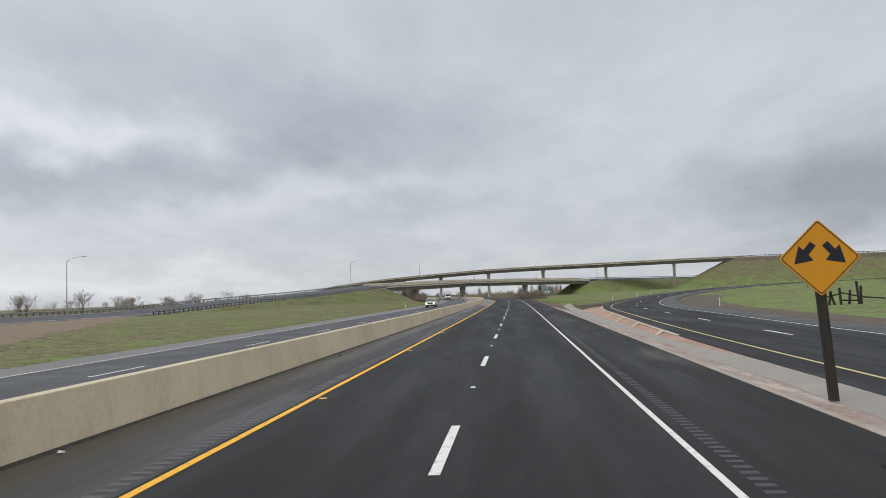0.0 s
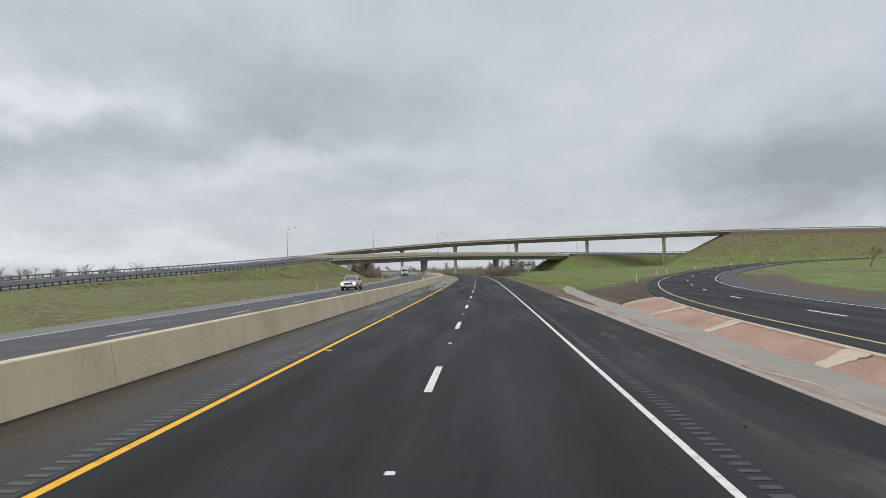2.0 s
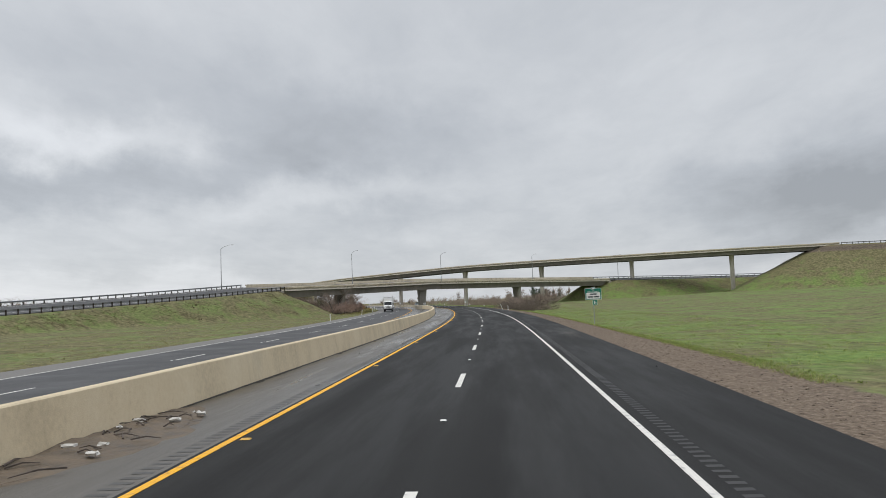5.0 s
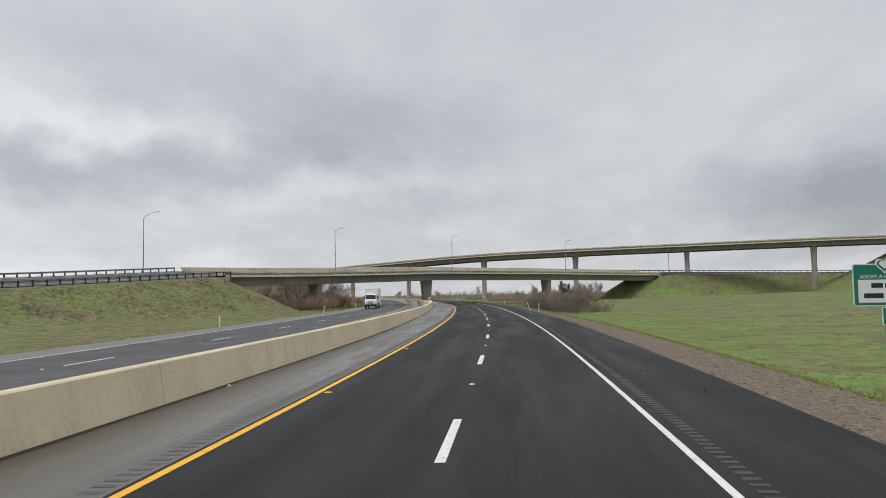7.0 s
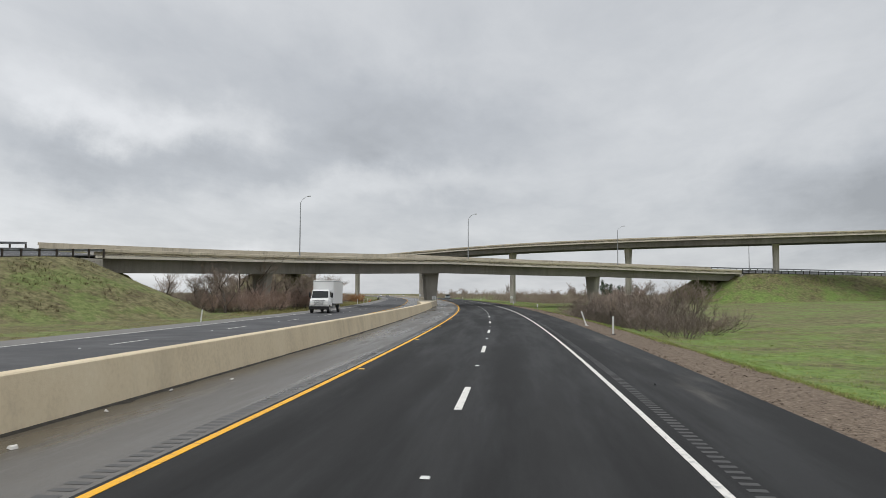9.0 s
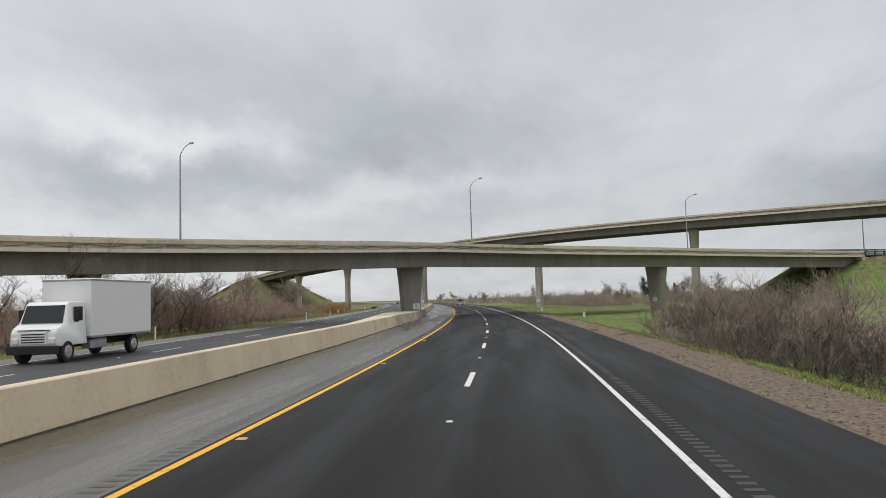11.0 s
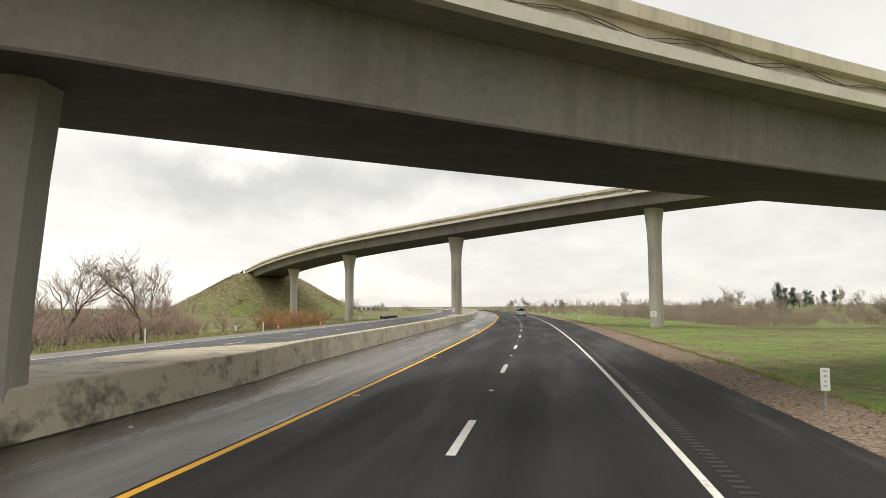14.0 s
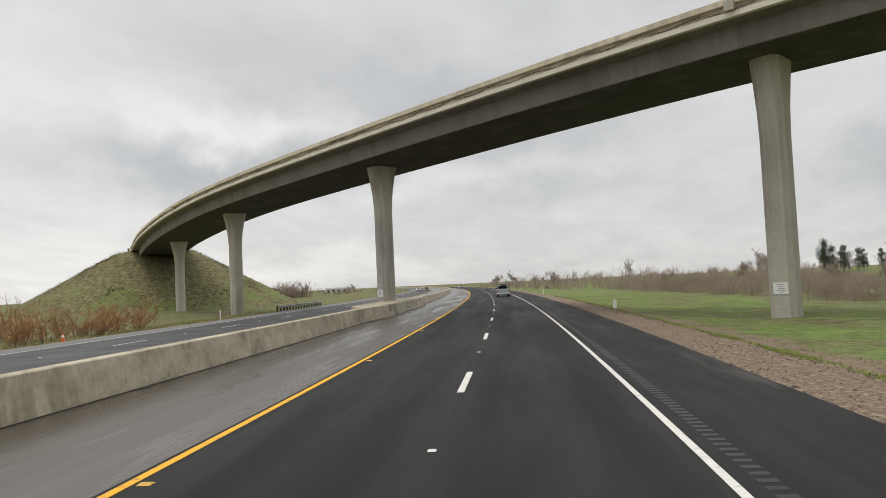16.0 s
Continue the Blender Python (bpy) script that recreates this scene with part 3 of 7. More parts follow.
# ---- the freeway's line: arc length and distance to the right of the lane line ----
S_NODES = (0, 120, 180, 240, 300, 360, 420, 480, 540, 620, 900)
K_NODES = (-0.000070, 0.000093, 0.000169, 0.000876, 0.000568, 0.000926, 0.000457, 0.000491, 0.000399, 0.000355, 0.00036)
SS = np.arange(-160.0, 1400.0, 1.0)
KAP = np.interp(SS, S_NODES, K_NODES) * (SS >= 0)
PHI = np.concatenate([[0], np.cumsum((KAP[1:] + KAP[:-1]) / 2)])
RX = np.concatenate([[0], np.cumsum(-np.sin((PHI[1:] + PHI[:-1]) / 2))])
RY = np.concatenate([[0], np.cumsum(np.cos((PHI[1:] + PHI[:-1]) / 2))])
RX -= np.interp(0, SS, RX)
RY -= np.interp(0, SS, RY)


def on_road(s, off, z=0.0):
    ph = np.interp(s, SS, PHI)
    return Vector((float(np.interp(s, SS, RX) + off * math.cos(ph)), float(np.interp(s, SS, RY) + off * math.sin(ph)), z))


def heading(s):
    return math.degrees(np.interp(s, SS, PHI))


def road_coords(x, y):
    """Arc length and offset of many points at once."""
    x, y = np.asarray(x, float), np.asarray(y, float)
    c = np.arange(0, len(SS), 8)
    i = c[np.argmin((x[..., None] - RX[c]) ** 2 + (y[..., None] - RY[c]) ** 2, -1)]
    for _ in range(4):
        s = SS[i] - (x - RX[i]) * np.sin(PHI[i]) + (y - RY[i]) * np.cos(PHI[i])
        i = np.clip(np.round((s - SS[0])).astype(int), 0, len(SS) - 1)
    return s, (x - RX[i]) * np.cos(PHI[i]) + (y - RY[i]) * np.sin(PHI[i])


def line(nodes):
    """A function of arc length through (s, value) pairs."""
    a, b = zip(*nodes)
    return lambda s: float(np.interp(s, a, b))


def laid(ob):
    """Give a road its layer of offsets and arc lengths."""
    me = ob.data
    co = np.empty(len(me.vertices) * 3)
    me.vertices.foreach_get("co", co)
    co = co.reshape(-1, 3)
    s, off = road_coords(co[:, 0], co[:, 1])
    at = me.attributes.new("lane", "FLOAT_VECTOR", "POINT")
    at.data.foreach_set("vector", np.stack([off, s, np.zeros_like(s)], -1).astype(np.float32).ravel())
    return ob


def strip(left, right, s0, s1, z, step=4.0, thick=0.02):
    """A slab that lies between two offsets along the freeway."""
    n = max(1, int(math.ceil((s1 - s0) / step)))
    v, f = [], []
    for i in range(n + 1):
        s = s0 + (s1 - s0) * i / n
        a, b = on_road(s, left(s), z), on_road(s, right(s), z)
        v += [a, b, b - Vector((0, 0, thick)), a - Vector((0, 0, thick))]
    for i in range(n):
        k = i * 4
        f += [(k, k + 1, k + 5, k + 4), (k + 1, k + 2, k + 6, k + 5), (k + 3, k, k + 4, k + 7)]
    return v, f


def spline(points, step=4.0):
    """Catmull-Rom curve through points, at even steps."""
    p = [Vector(q) for q in points]
    p = [2 * p[0] - p[1]] + p + [2 * p[-1] - p[-2]]
    out = []
    for i in range(1, len(p) - 2):
        n = max(2, int((p[i + 1] - p[i]).length / step))
        for k in range(n):
            t = k / n
            out.append(0.5 * ((2 * p[i]) + (p[i + 1] - p[i - 1]) * t + (2 * p[i - 1] - 5 * p[i] + 4 * p[i + 1] - p[i + 2]) * t * t
                              + (3 * p[i] - p[i - 1] - 3 * p[i + 1] + p[i + 2]) * t ** 3))
    out.append(p[-2])
    return out


def aside(pts, off, up=0.0):
    """A line beside another, to its right by off."""
    out = []
    for i, p in enumerate(pts):
        d = pts[min(i + 1, len(pts) - 1)] - pts[max(i - 1, 0)]
        d = Vector((d.x, d.y, 0)).normalized()
        out.append(p + Vector((d.y * off, -d.x * off, up)))
    return out


# ---- lines of the roads ----
barrier_face = line([(-160, -6.72), (200, -6.72), (240, -6.95), (270, -7.3), (330, -8.0), (380, -8.2), (386, -7.75), (410, -7.75), (416, -8.3), (440, -8.7),
                     (470, -8.75), (492, -8.7), (498, -8.1), (526, -8.1), (534, -8.8), (1400, -9)])
opp_dash = line([(-160, -13.3), (60, -13.5), (180, -14.6), (226, -15.5), (260, -16.4), (300, -17.0), (374, -17.8), (448, -19.3), (540, -19.6), (1400, -19.6)])
barrier_back = line([(-160, -7.1), (200, -7.3), (240, -7.6), (270, -7.95), (330, -8.65), (350, -8.9), (386, -11.4), (410, -11.6), (416, -9.1), (440, -9.4),
                     (470, -9.45), (492, -9.5), (498, -11.3), (526, -11.3), (534, -9.5), (1400, -9.7)])
opp_edge = lambda s: opp_dash(s) - 3.66 - 2.5

# connector road that climbs on the far side, crosses over and goes on
ARC_R, BM, BM_HEAD = 236.0, (-25.0, 397.0), 38.5


def low_bridge_at(u):
    h = math.radians(BM_HEAD) + u / ARC_R
    h0 = math.radians(BM_HEAD)
    return (BM[0] + ARC_R * (math.cos(h0) - math.cos(h)), BM[1] + ARC_R * (math.sin(h) - math.sin(h0)))


low_z = line([(-75, 6.75), (-41, 7.45), (-20, 7.98), (0, 8.52), (46, 8.6), (95, 8.1)])
LOW_SPAN = [Vector((*low_bridge_at(u), low_z(u))) for u in np.arange(-72, 92.1, 4)]
# its right edge holds the given height, the deck rises towards the left edge
BANKING, EDGE_R, EDGE_L = 0.095, 4.3, -7.9
LOW_LEFT = spline([(-91, -240, -0.25), (-91, -60, -0.25), (-91, 60, -0.25), (-90.6, 130, -0.2), (-89.6, 176, 0.0), (-84.6, 215, 1.5), (-77.7, 255, 2.9), (-69.0, 295, 4.7), LOW_SPAN[0]], 6)
LOW_RIGHT = spline([LOW_SPAN[-1], (64, 464, 8.0), (105, 476, 7.5), (170, 484, 7.0), (300, 490, 6.0), (520, 492, 3.0)], 6)
HIGH_SPAN = spline([(134, 443.5, 18.3), (95.5, 449.5, 18.1), (57, 459, 17.8), (19.6, 471.5, 17.6), (-15.3, 489.1, 17.3), (-48.9, 508.3, 16.2), (-78.5, 528, 15.1),
                    (-105, 551.5, 13.8), (-127, 575, 12.4)], 4)
HIGH_RIGHT = spline([(430, 452, 15), (260, 441, 17.4), (190, 440, 18.0), HIGH_SPAN[0]], 6)
HIGH_LEFT = spline([HIGH_SPAN[-1], (-146, 600, 10.9), (-166, 635, 9), (-190, 700, 6), (-215, 800, 2)], 6)
# exit ramp, its left edge line
RAMP = spline([(8.2, -160, 0), (8.9, -60, 0), (10.0, 20, 0), (10.7, 50, 0), (12.2, 82, 0), (13.4, 102, 0), (16.0, 122, 0), (20.8, 146, 0.0), (26.6, 168, 0.2), (36.5, 194, 0.7),
               (51, 222, 1.3), (68, 249, 1.9), (92, 277, 2.4), (130, 306, 3.0), (180, 330, 3.6), (260, 352, 4)], 5)
RAMP_MID = aside(RAMP, 3.5)

# ---- ground ----


def near_line(x, y, pts):
    """Least distance to a polyline, and the line's height there."""
    best, zz = np.full(x.shape, 1e9), np.zeros(x.shape)
    p = np.array([tuple(q) for q in pts])
    for a, b in zip(p[:-1], p[1:]):
        d = b - a
        t = np.clip(((x - a[0]) * d[0] + (y - a[1]) * d[1]) / (d[0] ** 2 + d[1] ** 2 + 1e-9), 0, 1)
        r = np.hypot(x - a[0] - t * d[0], y - a[1] - t * d[1])
        m = r < best
        best[m] = r[m]
        zz[m] = (a[2] + t * d[2])[m]
    return best, zz


def beside_line(x, y, pts):
    """Distance to the right of a polyline (left is negative), and the line's height there."""
    best, side, zz = np.full(x.shape, 1e9), np.zeros(x.shape), np.zeros(x.shape)
    p = np.array([tuple(q) for q in pts])
    for a, b in zip(p[:-1], p[1:]):
        d = b - a
        t = np.clip(((x - a[0]) * d[0] + (y - a[1]) * d[1]) / (d[0] ** 2 + d[1] ** 2 + 1e-9), 0, 1)
        ex, ey = x - a[0] - t * d[0], y - a[1] - t * d[1]
        r = np.hypot(ex, ey)
        m = r < best
        best[m] = r[m]
        side[m] = np.where(ex * d[1] - ey * d[0] > 0, r, -r)[m]
        zz[m] = (a[2] + t * d[2])[m]
    return side, zz


DITCH_S = [-160, 20, 50, 80, 104, 112, 126, 139, 150, 163, 400]
DITCH_OFF = [7.8, 7.95, 8.5, 9.1, 9.4, 9.65, 10.0, 10.55, 11.3, 12.6, 13.0]
DITCH_HALF = [0.28, 0.3, 0.42, 0.62, 0.78, 0.74, 0.6, 0.78, 0.66, 0.2, 0.1]
channel_mid = line(list(zip(DITCH_S, DITCH_OFF)))
channel_half = line(list(zip(DITCH_S, DITCH_HALF)))


def ripple(x, y):
    return 0.5 * np.sin(x * 0.21 + 1.3 * np.sin(y * 0.13)) * np.sin(y * 0.17 + np.sin(x * 0.11)) + 0.3 * np.sin(x * 0.53 + y * 0.31) * np.sin(y * 0.47 - x * 0.2)


def ground_height(x, y):
    s, off = road_coords(x, y)
    edge = np.interp(s, [-160, 60, 180, 226, 260, 300, 374, 448, 540], [-19.5, -19.7, -20.8, -21.7, -22.6, -23.2, -24.0, -25.5, -25.8])
    right = np.interp(off, [0, 6.6, 7.0, 9.9, 10.6, 13, 30, 60, 120, 300], [-0.08, -0.08, -0.09, -0.30, -0.5, -0.62, -0.55, 0.2, 1.6, 1.8])
    left = np.interp(off - edge, [-200, -40, -12, -3, -0.3, 0.2, 2], [-0.2, -0.1, -0.55, -0.45, -0.12, -0.08, -0.08])
    z = np.where(off >= 0, right, left)
    rough = np.clip(np.where(off > 0, off - 10, edge - off - 2) / 8, 0, 1)
    z = z + ripple(x, y) * 0.22 * rough
    lip = np.interp(off, [0, 6.6, 7.0, 9.0, 13, 30, 60, 120, 300], [-0.08, -0.08, -0.09, -0.22, -0.28, -0.45, 0.2, 1.6, 1.8])
    early = np.clip((205 - s) / 30, 0, 1) * (off >= 0)
    z = z * (1 - early) + lip * early + ripple(x, y) * 0.12 * rough * early
    # ramp bed
    d, rz = near_line(x, y, RAMP_MID)
    k = np.clip((d - 6.6) / 9, 0, 1)
    k = k * k * (3 - 2 * k)
    gore = np.clip((s - 118) / 30, 0, 1)
    bed = rz - 0.09 - 0.35 * np.clip((d - 6.2) / 2, 0, 1) * gore
    zr = bed * (1 - k) + z * k
    z = np.where((off > 12.8) | ((d < 6.3) & (off > 7)), zr, np.where((s > 112) & (off > 10.6), np.minimum(zr, z * 0.4 + zr * 0.6), z))
    z = z - 0.9 * np.clip((off - 24) / 14, 0, 1) * np.clip((s - 470) / 30, 0, 1) * np.clip((700 - s) / 60, 0, 1) * np.clip((140 - off) / 40, 0, 1)
    # overgrown hollow beside the verge
    z = z - 0.95 * np.clip((off - 11.2) / 2.5, 0, 1) * np.clip((24 - off) / 5, 0, 1) * np.clip((s - 316) / 12, 0, 1) * np.clip((372 - s) / 12, 0, 1)
    # drainage channel beside the ramp
    cm, ch = np.interp(s, DITCH_S, DITCH_OFF), np.interp(s, DITCH_S, DITCH_HALF)
    dip = np.clip(1 - (np.abs(off - cm) - ch - 0.1) / 0.7, 0, 1) * np.clip((170 - s) / 8, 0, 1) * (off > 6.9) * (off < 16)
    z = z * (1 - dip) - 0.46 * dip
    ramp_x = np.interp(y, [p.y for p in RAMP], [p.x for p in RAMP])
    pit = (off > 6.98) & (off < ramp_x - 0.9) & np.where(off > cm, s < 113.2 + 4 * np.clip((off - cm) / 2.5, 0, 1), (s < 109) | (off < np.interp(s, [109, 121], [8.6, 6.5])))
    z = np.where(pit & (s < 122), -1.2, z)
    # banks that carry the connector roads
    for pts, half, slope in ((LOW_LEFT[:-1], 6.0, 0.46), (LOW_RIGHT[1:], 6.5, 0.6), (HIGH_RIGHT, 7.5, 0.5), (HIGH_LEFT, 7.5, 0.55)):
        d, bz = beside_line(x, y, pts)
        if half < 7:
            bz = bz + BANKING * (EDGE_R - np.clip(d, EDGE_L, EDGE_R))
            d = np.where(d < 0, d + 3.6, d)
        d = np.abs(d)
        top = bz - 0.12 - np.maximum(0, d - half) * slope + ripple(x, y) * 0.25 * np.clip((d - half) / 5, 0, 1)
        top = np.where(d > 80, -9, top)
        z = np.maximum(z, np.where((off > 10.5) | (off < edge - 1.0), top, -9))
    return z


def build_ground():
    def axis(lo, hi, step, far):
        core = list(np.arange(lo, hi, step))
        a, w = [], step
        x = lo
        while x > -far:
            w *= 1.16
            x -= w
            a.append(x)
        b, w = [], step
        x = core[-1]
        while x < far:
            w *= 1.16
            x += w
            b.append(x)
        return np.array(a[::-1] + core + b)
    xs, ys = axis(-125, 130, 1.5, 3200), axis(-30, 600, 2.0, 3600)
    # closer mesh where the ditch runs
    xs = np.unique(np.concatenate([xs[(xs < 6.4) | (xs > 17)], np.arange(6.5, 17, 0.4)]))
    ys = np.unique(np.concatenate([ys[(ys < 100) | (ys > 175)], np.arange(100.3, 175, 0.9)]))
    x, y = np.meshgrid(xs, ys)
    z = ground_height(x, y)
    far = np.clip((np.hypot(x, y - 300) - 700) / 800, 0, 1)
    z = z * (1 - far) - 0.5 * far
    ny, nx = x.shape
    v = np.stack([x, y, z], -1).reshape(-1, 3)
    i = (np.arange(ny - 1)[:, None] * nx + np.arange(nx - 1)).ravel()
    me = bpy.data.meshes.new("ground")
    me.from_pydata(v.tolist(), [], np.stack([i, i + 1, i + nx + 1, i + nx], -1).tolist())
    me.polygons.foreach_set("use_smooth", [True] * len(me.polygons))
    s, off = road_coords(x, y)
    edge = np.interp(s, [-160, 60, 180, 226, 260, 300, 374, 448, 540], [-19.5, -19.7, -20.8, -21.7, -22.6, -23.2, -24.0, -25.5, -25.8])
    soil = np.where(off > 0, 1 - np.clip((off - np.interp(s, [400, 430, 480, 520, 600], [9.6, 11.4, 11.8, 10.2, 9.6])) / 1.2, 0, 1), 0.0)
    soil = np.maximum(soil, 0.62 * np.clip(1 - np.abs(off - edge + 1.2) / 1.5, 0, 1))
    d, _ = near_line(x, y, RAMP_MID)
    gore = np.clip((s - 104) / 8, 0, 1) * np.clip((142 + 2.9 * (off - 11) - s) / 5, 0, 1) * ((off > 7) & (off < 32)) * np.clip((15 - np.abs(d)) / 4, 0, 1)
    soil = np.maximum(soil, np.clip(gore * 1.3, 0, 1))
    inner = np.clip((d - 5) / 2, 0, 1) * np.clip((16 - d) / 4, 0, 1) * (off > 18) * np.clip((205 - y) / 30, 0, 1)
    soil = np.maximum(soil, 0.85 * inner * (y < 205) * (np.interp(y, [p.y for p in RAMP_MID], [p.x for p in RAMP_MID]) < x))
    dh, _ = near_line(x, y, HIGH_RIGHT)
    weedy = np.clip(1.3 - np.abs(dh - 10.5) / 3.2, 0, 1) * (y < 450)
    soil = np.maximum(soil, 0.85 * weedy)
    soil = np.maximum(soil, 0.9 * np.clip((-53 - 0.43 * (y - 100) - x) / 4, 0, 1) * (y < 174) * (x > -100) * (y > 20))
    dry = np.zeros_like(x)
    for pts, lo in ((LOW_LEFT, 0.48), (LOW_RIGHT, -0.1), (HIGH_RIGHT, 0.65), (HIGH_LEFT, 1.0)):
        dd, bz = near_line(x, y, pts)
        dry = np.maximum(dry, np.clip((z - 0.6) / 6, 0, 1) * np.clip(1 - (dd - 8) / 34, 0, 1) * (0.5 + lo))
    dry = np.maximum(dry, np.clip((np.hypot(x, y - 300) - 400) / 300, 0, 0.5))
    dry = np.maximum(dry, 0.45 * ((off < edge) & (z < 3)))
    dry = np.maximum(dry, np.clip((off - 18) / 14, 0, 1) * np.clip((90 - off) / 20, 0, 1) * (s > 180) * (0.22 + 0.3 * ripple(x * 0.5, y * 0.6)))
    damp = (off > 0) * np.maximum(np.clip((225 - s) / 30, 0, 1) * (0.35 + 0.6 * np.clip((off - 9.5) / 2, 0, 1)), 0.45 * np.clip((390 - s) / 60, 0, 1))
    damp = np.maximum(damp, weedy)
    for name, arr in (("soil", soil), ("dryness", dry), ("damp", damp)):
        at = me.attributes.new(name, "FLOAT", "POINT")
        at.data.foreach_set("value", np.clip(arr, 0, 1).astype(np.float32).ravel())
    me.materials.append(GROUND)
    ob = new("ground", me)
    tagged(ob, "winter grass and brown soil with grassy road banks", "ground", kind="structure")


build_ground()

# ---- the freeway ----
S_END = 1250
c = lambda k: (lambda s: k)
road = put("road", *strip(c(-3.97), c(3.95), -150, S_END, 0.0, thick=0.06), ASPHALT)
tagged(road, "dark wet asphalt freeway carriageway with two lanes", "road", kind="structure")
sh_d = put("road_shoulder_inner_old", *strip(lambda s: barrier_face(s) - 0.25, c(-3.97), -150, 146, 0.0, thick=0.06), BROWN_SHOULDER)
tagged(sh_d, "damp dark brown asphalt shoulder along the concrete barrier", "road", kind="structure")
sh_l = put("road_shoulder_inner", *strip(lambda s: barrier_face(s) - 0.25, c(-3.97), 146, S_END, 0.0, thick=0.06), SHOULDER)
tagged(sh_l, "worn grey-brown asphalt shoulder along the concrete barrier", "road", kind="structure")
sh_r = put("road_shoulder_outer", *strip(c(3.95), c(6.75), -150, S_END, 0.0, thick=0.06), OUTER_ASPHALT)
tagged(sh_r, "dark asphalt outer shoulder with a milled rumble strip", "road", kind="structure")
opp = put("road_opposite", *strip(lambda s: opp_dash(s) - 3.8, lambda s: opp_dash(s) + 3.9, -150, S_END, 0.0, thick=0.06), OLD_ASPHALT)
tagged(opp, "grey asphalt carriageway of the oncoming traffic", "road", kind="structure")
opp_in = put("road_opposite_inner_shoulder", *strip(lambda s: opp_dash(s) + 3.9, lambda s: barrier_back(s) + 0.25, -150, S_END, 0.0, thick=0.06), SHOULDER)
tagged(opp_in, "grey asphalt shoulder behind the median barrier", "road", kind="structure")
opp_out = put("road_opposite_outer_shoulder", *strip(opp_edge, lambda s: opp_dash(s) - 3.8, -150, S_END, 0.0, thick=0.06), PALE_EDGE)
tagged(opp_out, "pale gritty outer shoulder of the oncoming carriageway", "road", kind="structure")

for ob in (road, sh_d, sh_l, sh_r, opp_in):
    laid(ob)

# painted lines
for nm, f, w, m, owner in (("edge_line", c(-3.80), 0.15, YELLOW_PAINT, road), ("edge_line", c(3.66), 0.11, WHITE_PAINT, road),
                           ("edge_line", lambda s: opp_dash(s) - 3.66, 0.11, WHITE_PAINT, opp), ("edge_line", lambda s: opp_dash(s) + 3.66, 0.13, YELLOW_PAINT, opp)):
    wide = (lambda s: 0.5 * w * (1.0 if s < 150 else 1.12)) if m is WHITE_PAINT and owner is road else (lambda s: 0.5 * w)
    put(nm, *strip(lambda s: f(s) - wide(s), lambda s: f(s) + wide(s), -150, S_END, 0.008, thick=0.006), m, owner)

DASH0, CYCLE, DASH = 18.27, 14.63, 3.66
for i in range(-8, 60):
    s = DASH0 + CYCLE * i
    put("lane_dash", *strip(c(-0.08), c(0.08), s, s + DASH, 0.009, 2.0, 0.007), WHITE_PAINT, road)
    so = 149.4 + (i - 6) * (14.9 if i > 6 else 14.63)
    put("lane_dash", *strip(lambda q: opp_dash(q) - 0.06, lambda q: opp_dash(q) + 0.06, so, so + DASH, 0.009, 2.0, 0.007), WHITE_PAINT, opp)


def wedge_marker():
    v = [(-0.06, -0.05, 0), (0.06, -0.05, 0), (0.06, 0.05, 0), (-0.06, 0.05, 0), (-0.045, -0.02, 0.02), (0.045, -0.02, 0.02), (0.045, 0.02, 0.02), (-0.045, 0.02, 0.02)]
    return v, [(4, 5, 6, 7), (0, 1, 5, 4), (1, 2, 6, 5), (2, 3, 7, 6), (3, 0, 4, 7)]


rpm_white = mesh_of("road_marker", *wedge_marker(), mat("white_marker", (0.7, 0.71, 0.68), 0.4))
rpm_amber = mesh_of("road_marker", *wedge_marker(), mat("amber_marker", (0.62, 0.36, 0.05), 0.4))
for i in range(-6, 42):
    s = DASH0 + CYCLE * i + 9.1
    again("road_marker", rpm_white, road, Matrix.Translation(on_road(s, 0, 0.006)) @ pose(0, 0, 0, 0, 0, heading(s)) @ Matrix.Diagonal((1.1, 1.3, 1, 1)))
    again("road_marker", rpm_white, opp, Matrix.Translation(on_road(s + 5, opp_dash(s + 5), 0.006)) @ pose(0, 0, 0, 0, 0, heading(s)))
    again("road_marker", rpm_amber, road, Matrix.Translation(on_road(s - 1.5, -3.55, 0.006)) @ pose(0, 0, 0, 0, 0, heading(s)) @ Matrix.Diagonal((1.6, 1.8, 1, 1)))


def rumble(off, s0, s1, width):
    """Milled grooves: shallow dished bars across the shoulder."""
    v, f = [], []
    s = s0
    while s < s1:
        a, b = on_road(s, off, 0.004), on_road(s, off + width, 0.004)
        p, q = on_road(s + 0.14, off, 0.004), on_road(s + 0.14, off + width, 0.004)
        k = len(v)
        v += [a, b, q, p]
        f += [(k, k + 1, k + 2, k + 3)]
        s += 0.31
    return v, f


rl = put("rumble_strip", *rumble(-4.40, -10, 436, 0.32), WET_GROOVE, sh_l)
rl["kind"] = "stuff"
rr = put("rumble_strip", *rumble(3.96, -10, 560, 0.24), GROOVE, sh_r)
rr["kind"] = "stuff"

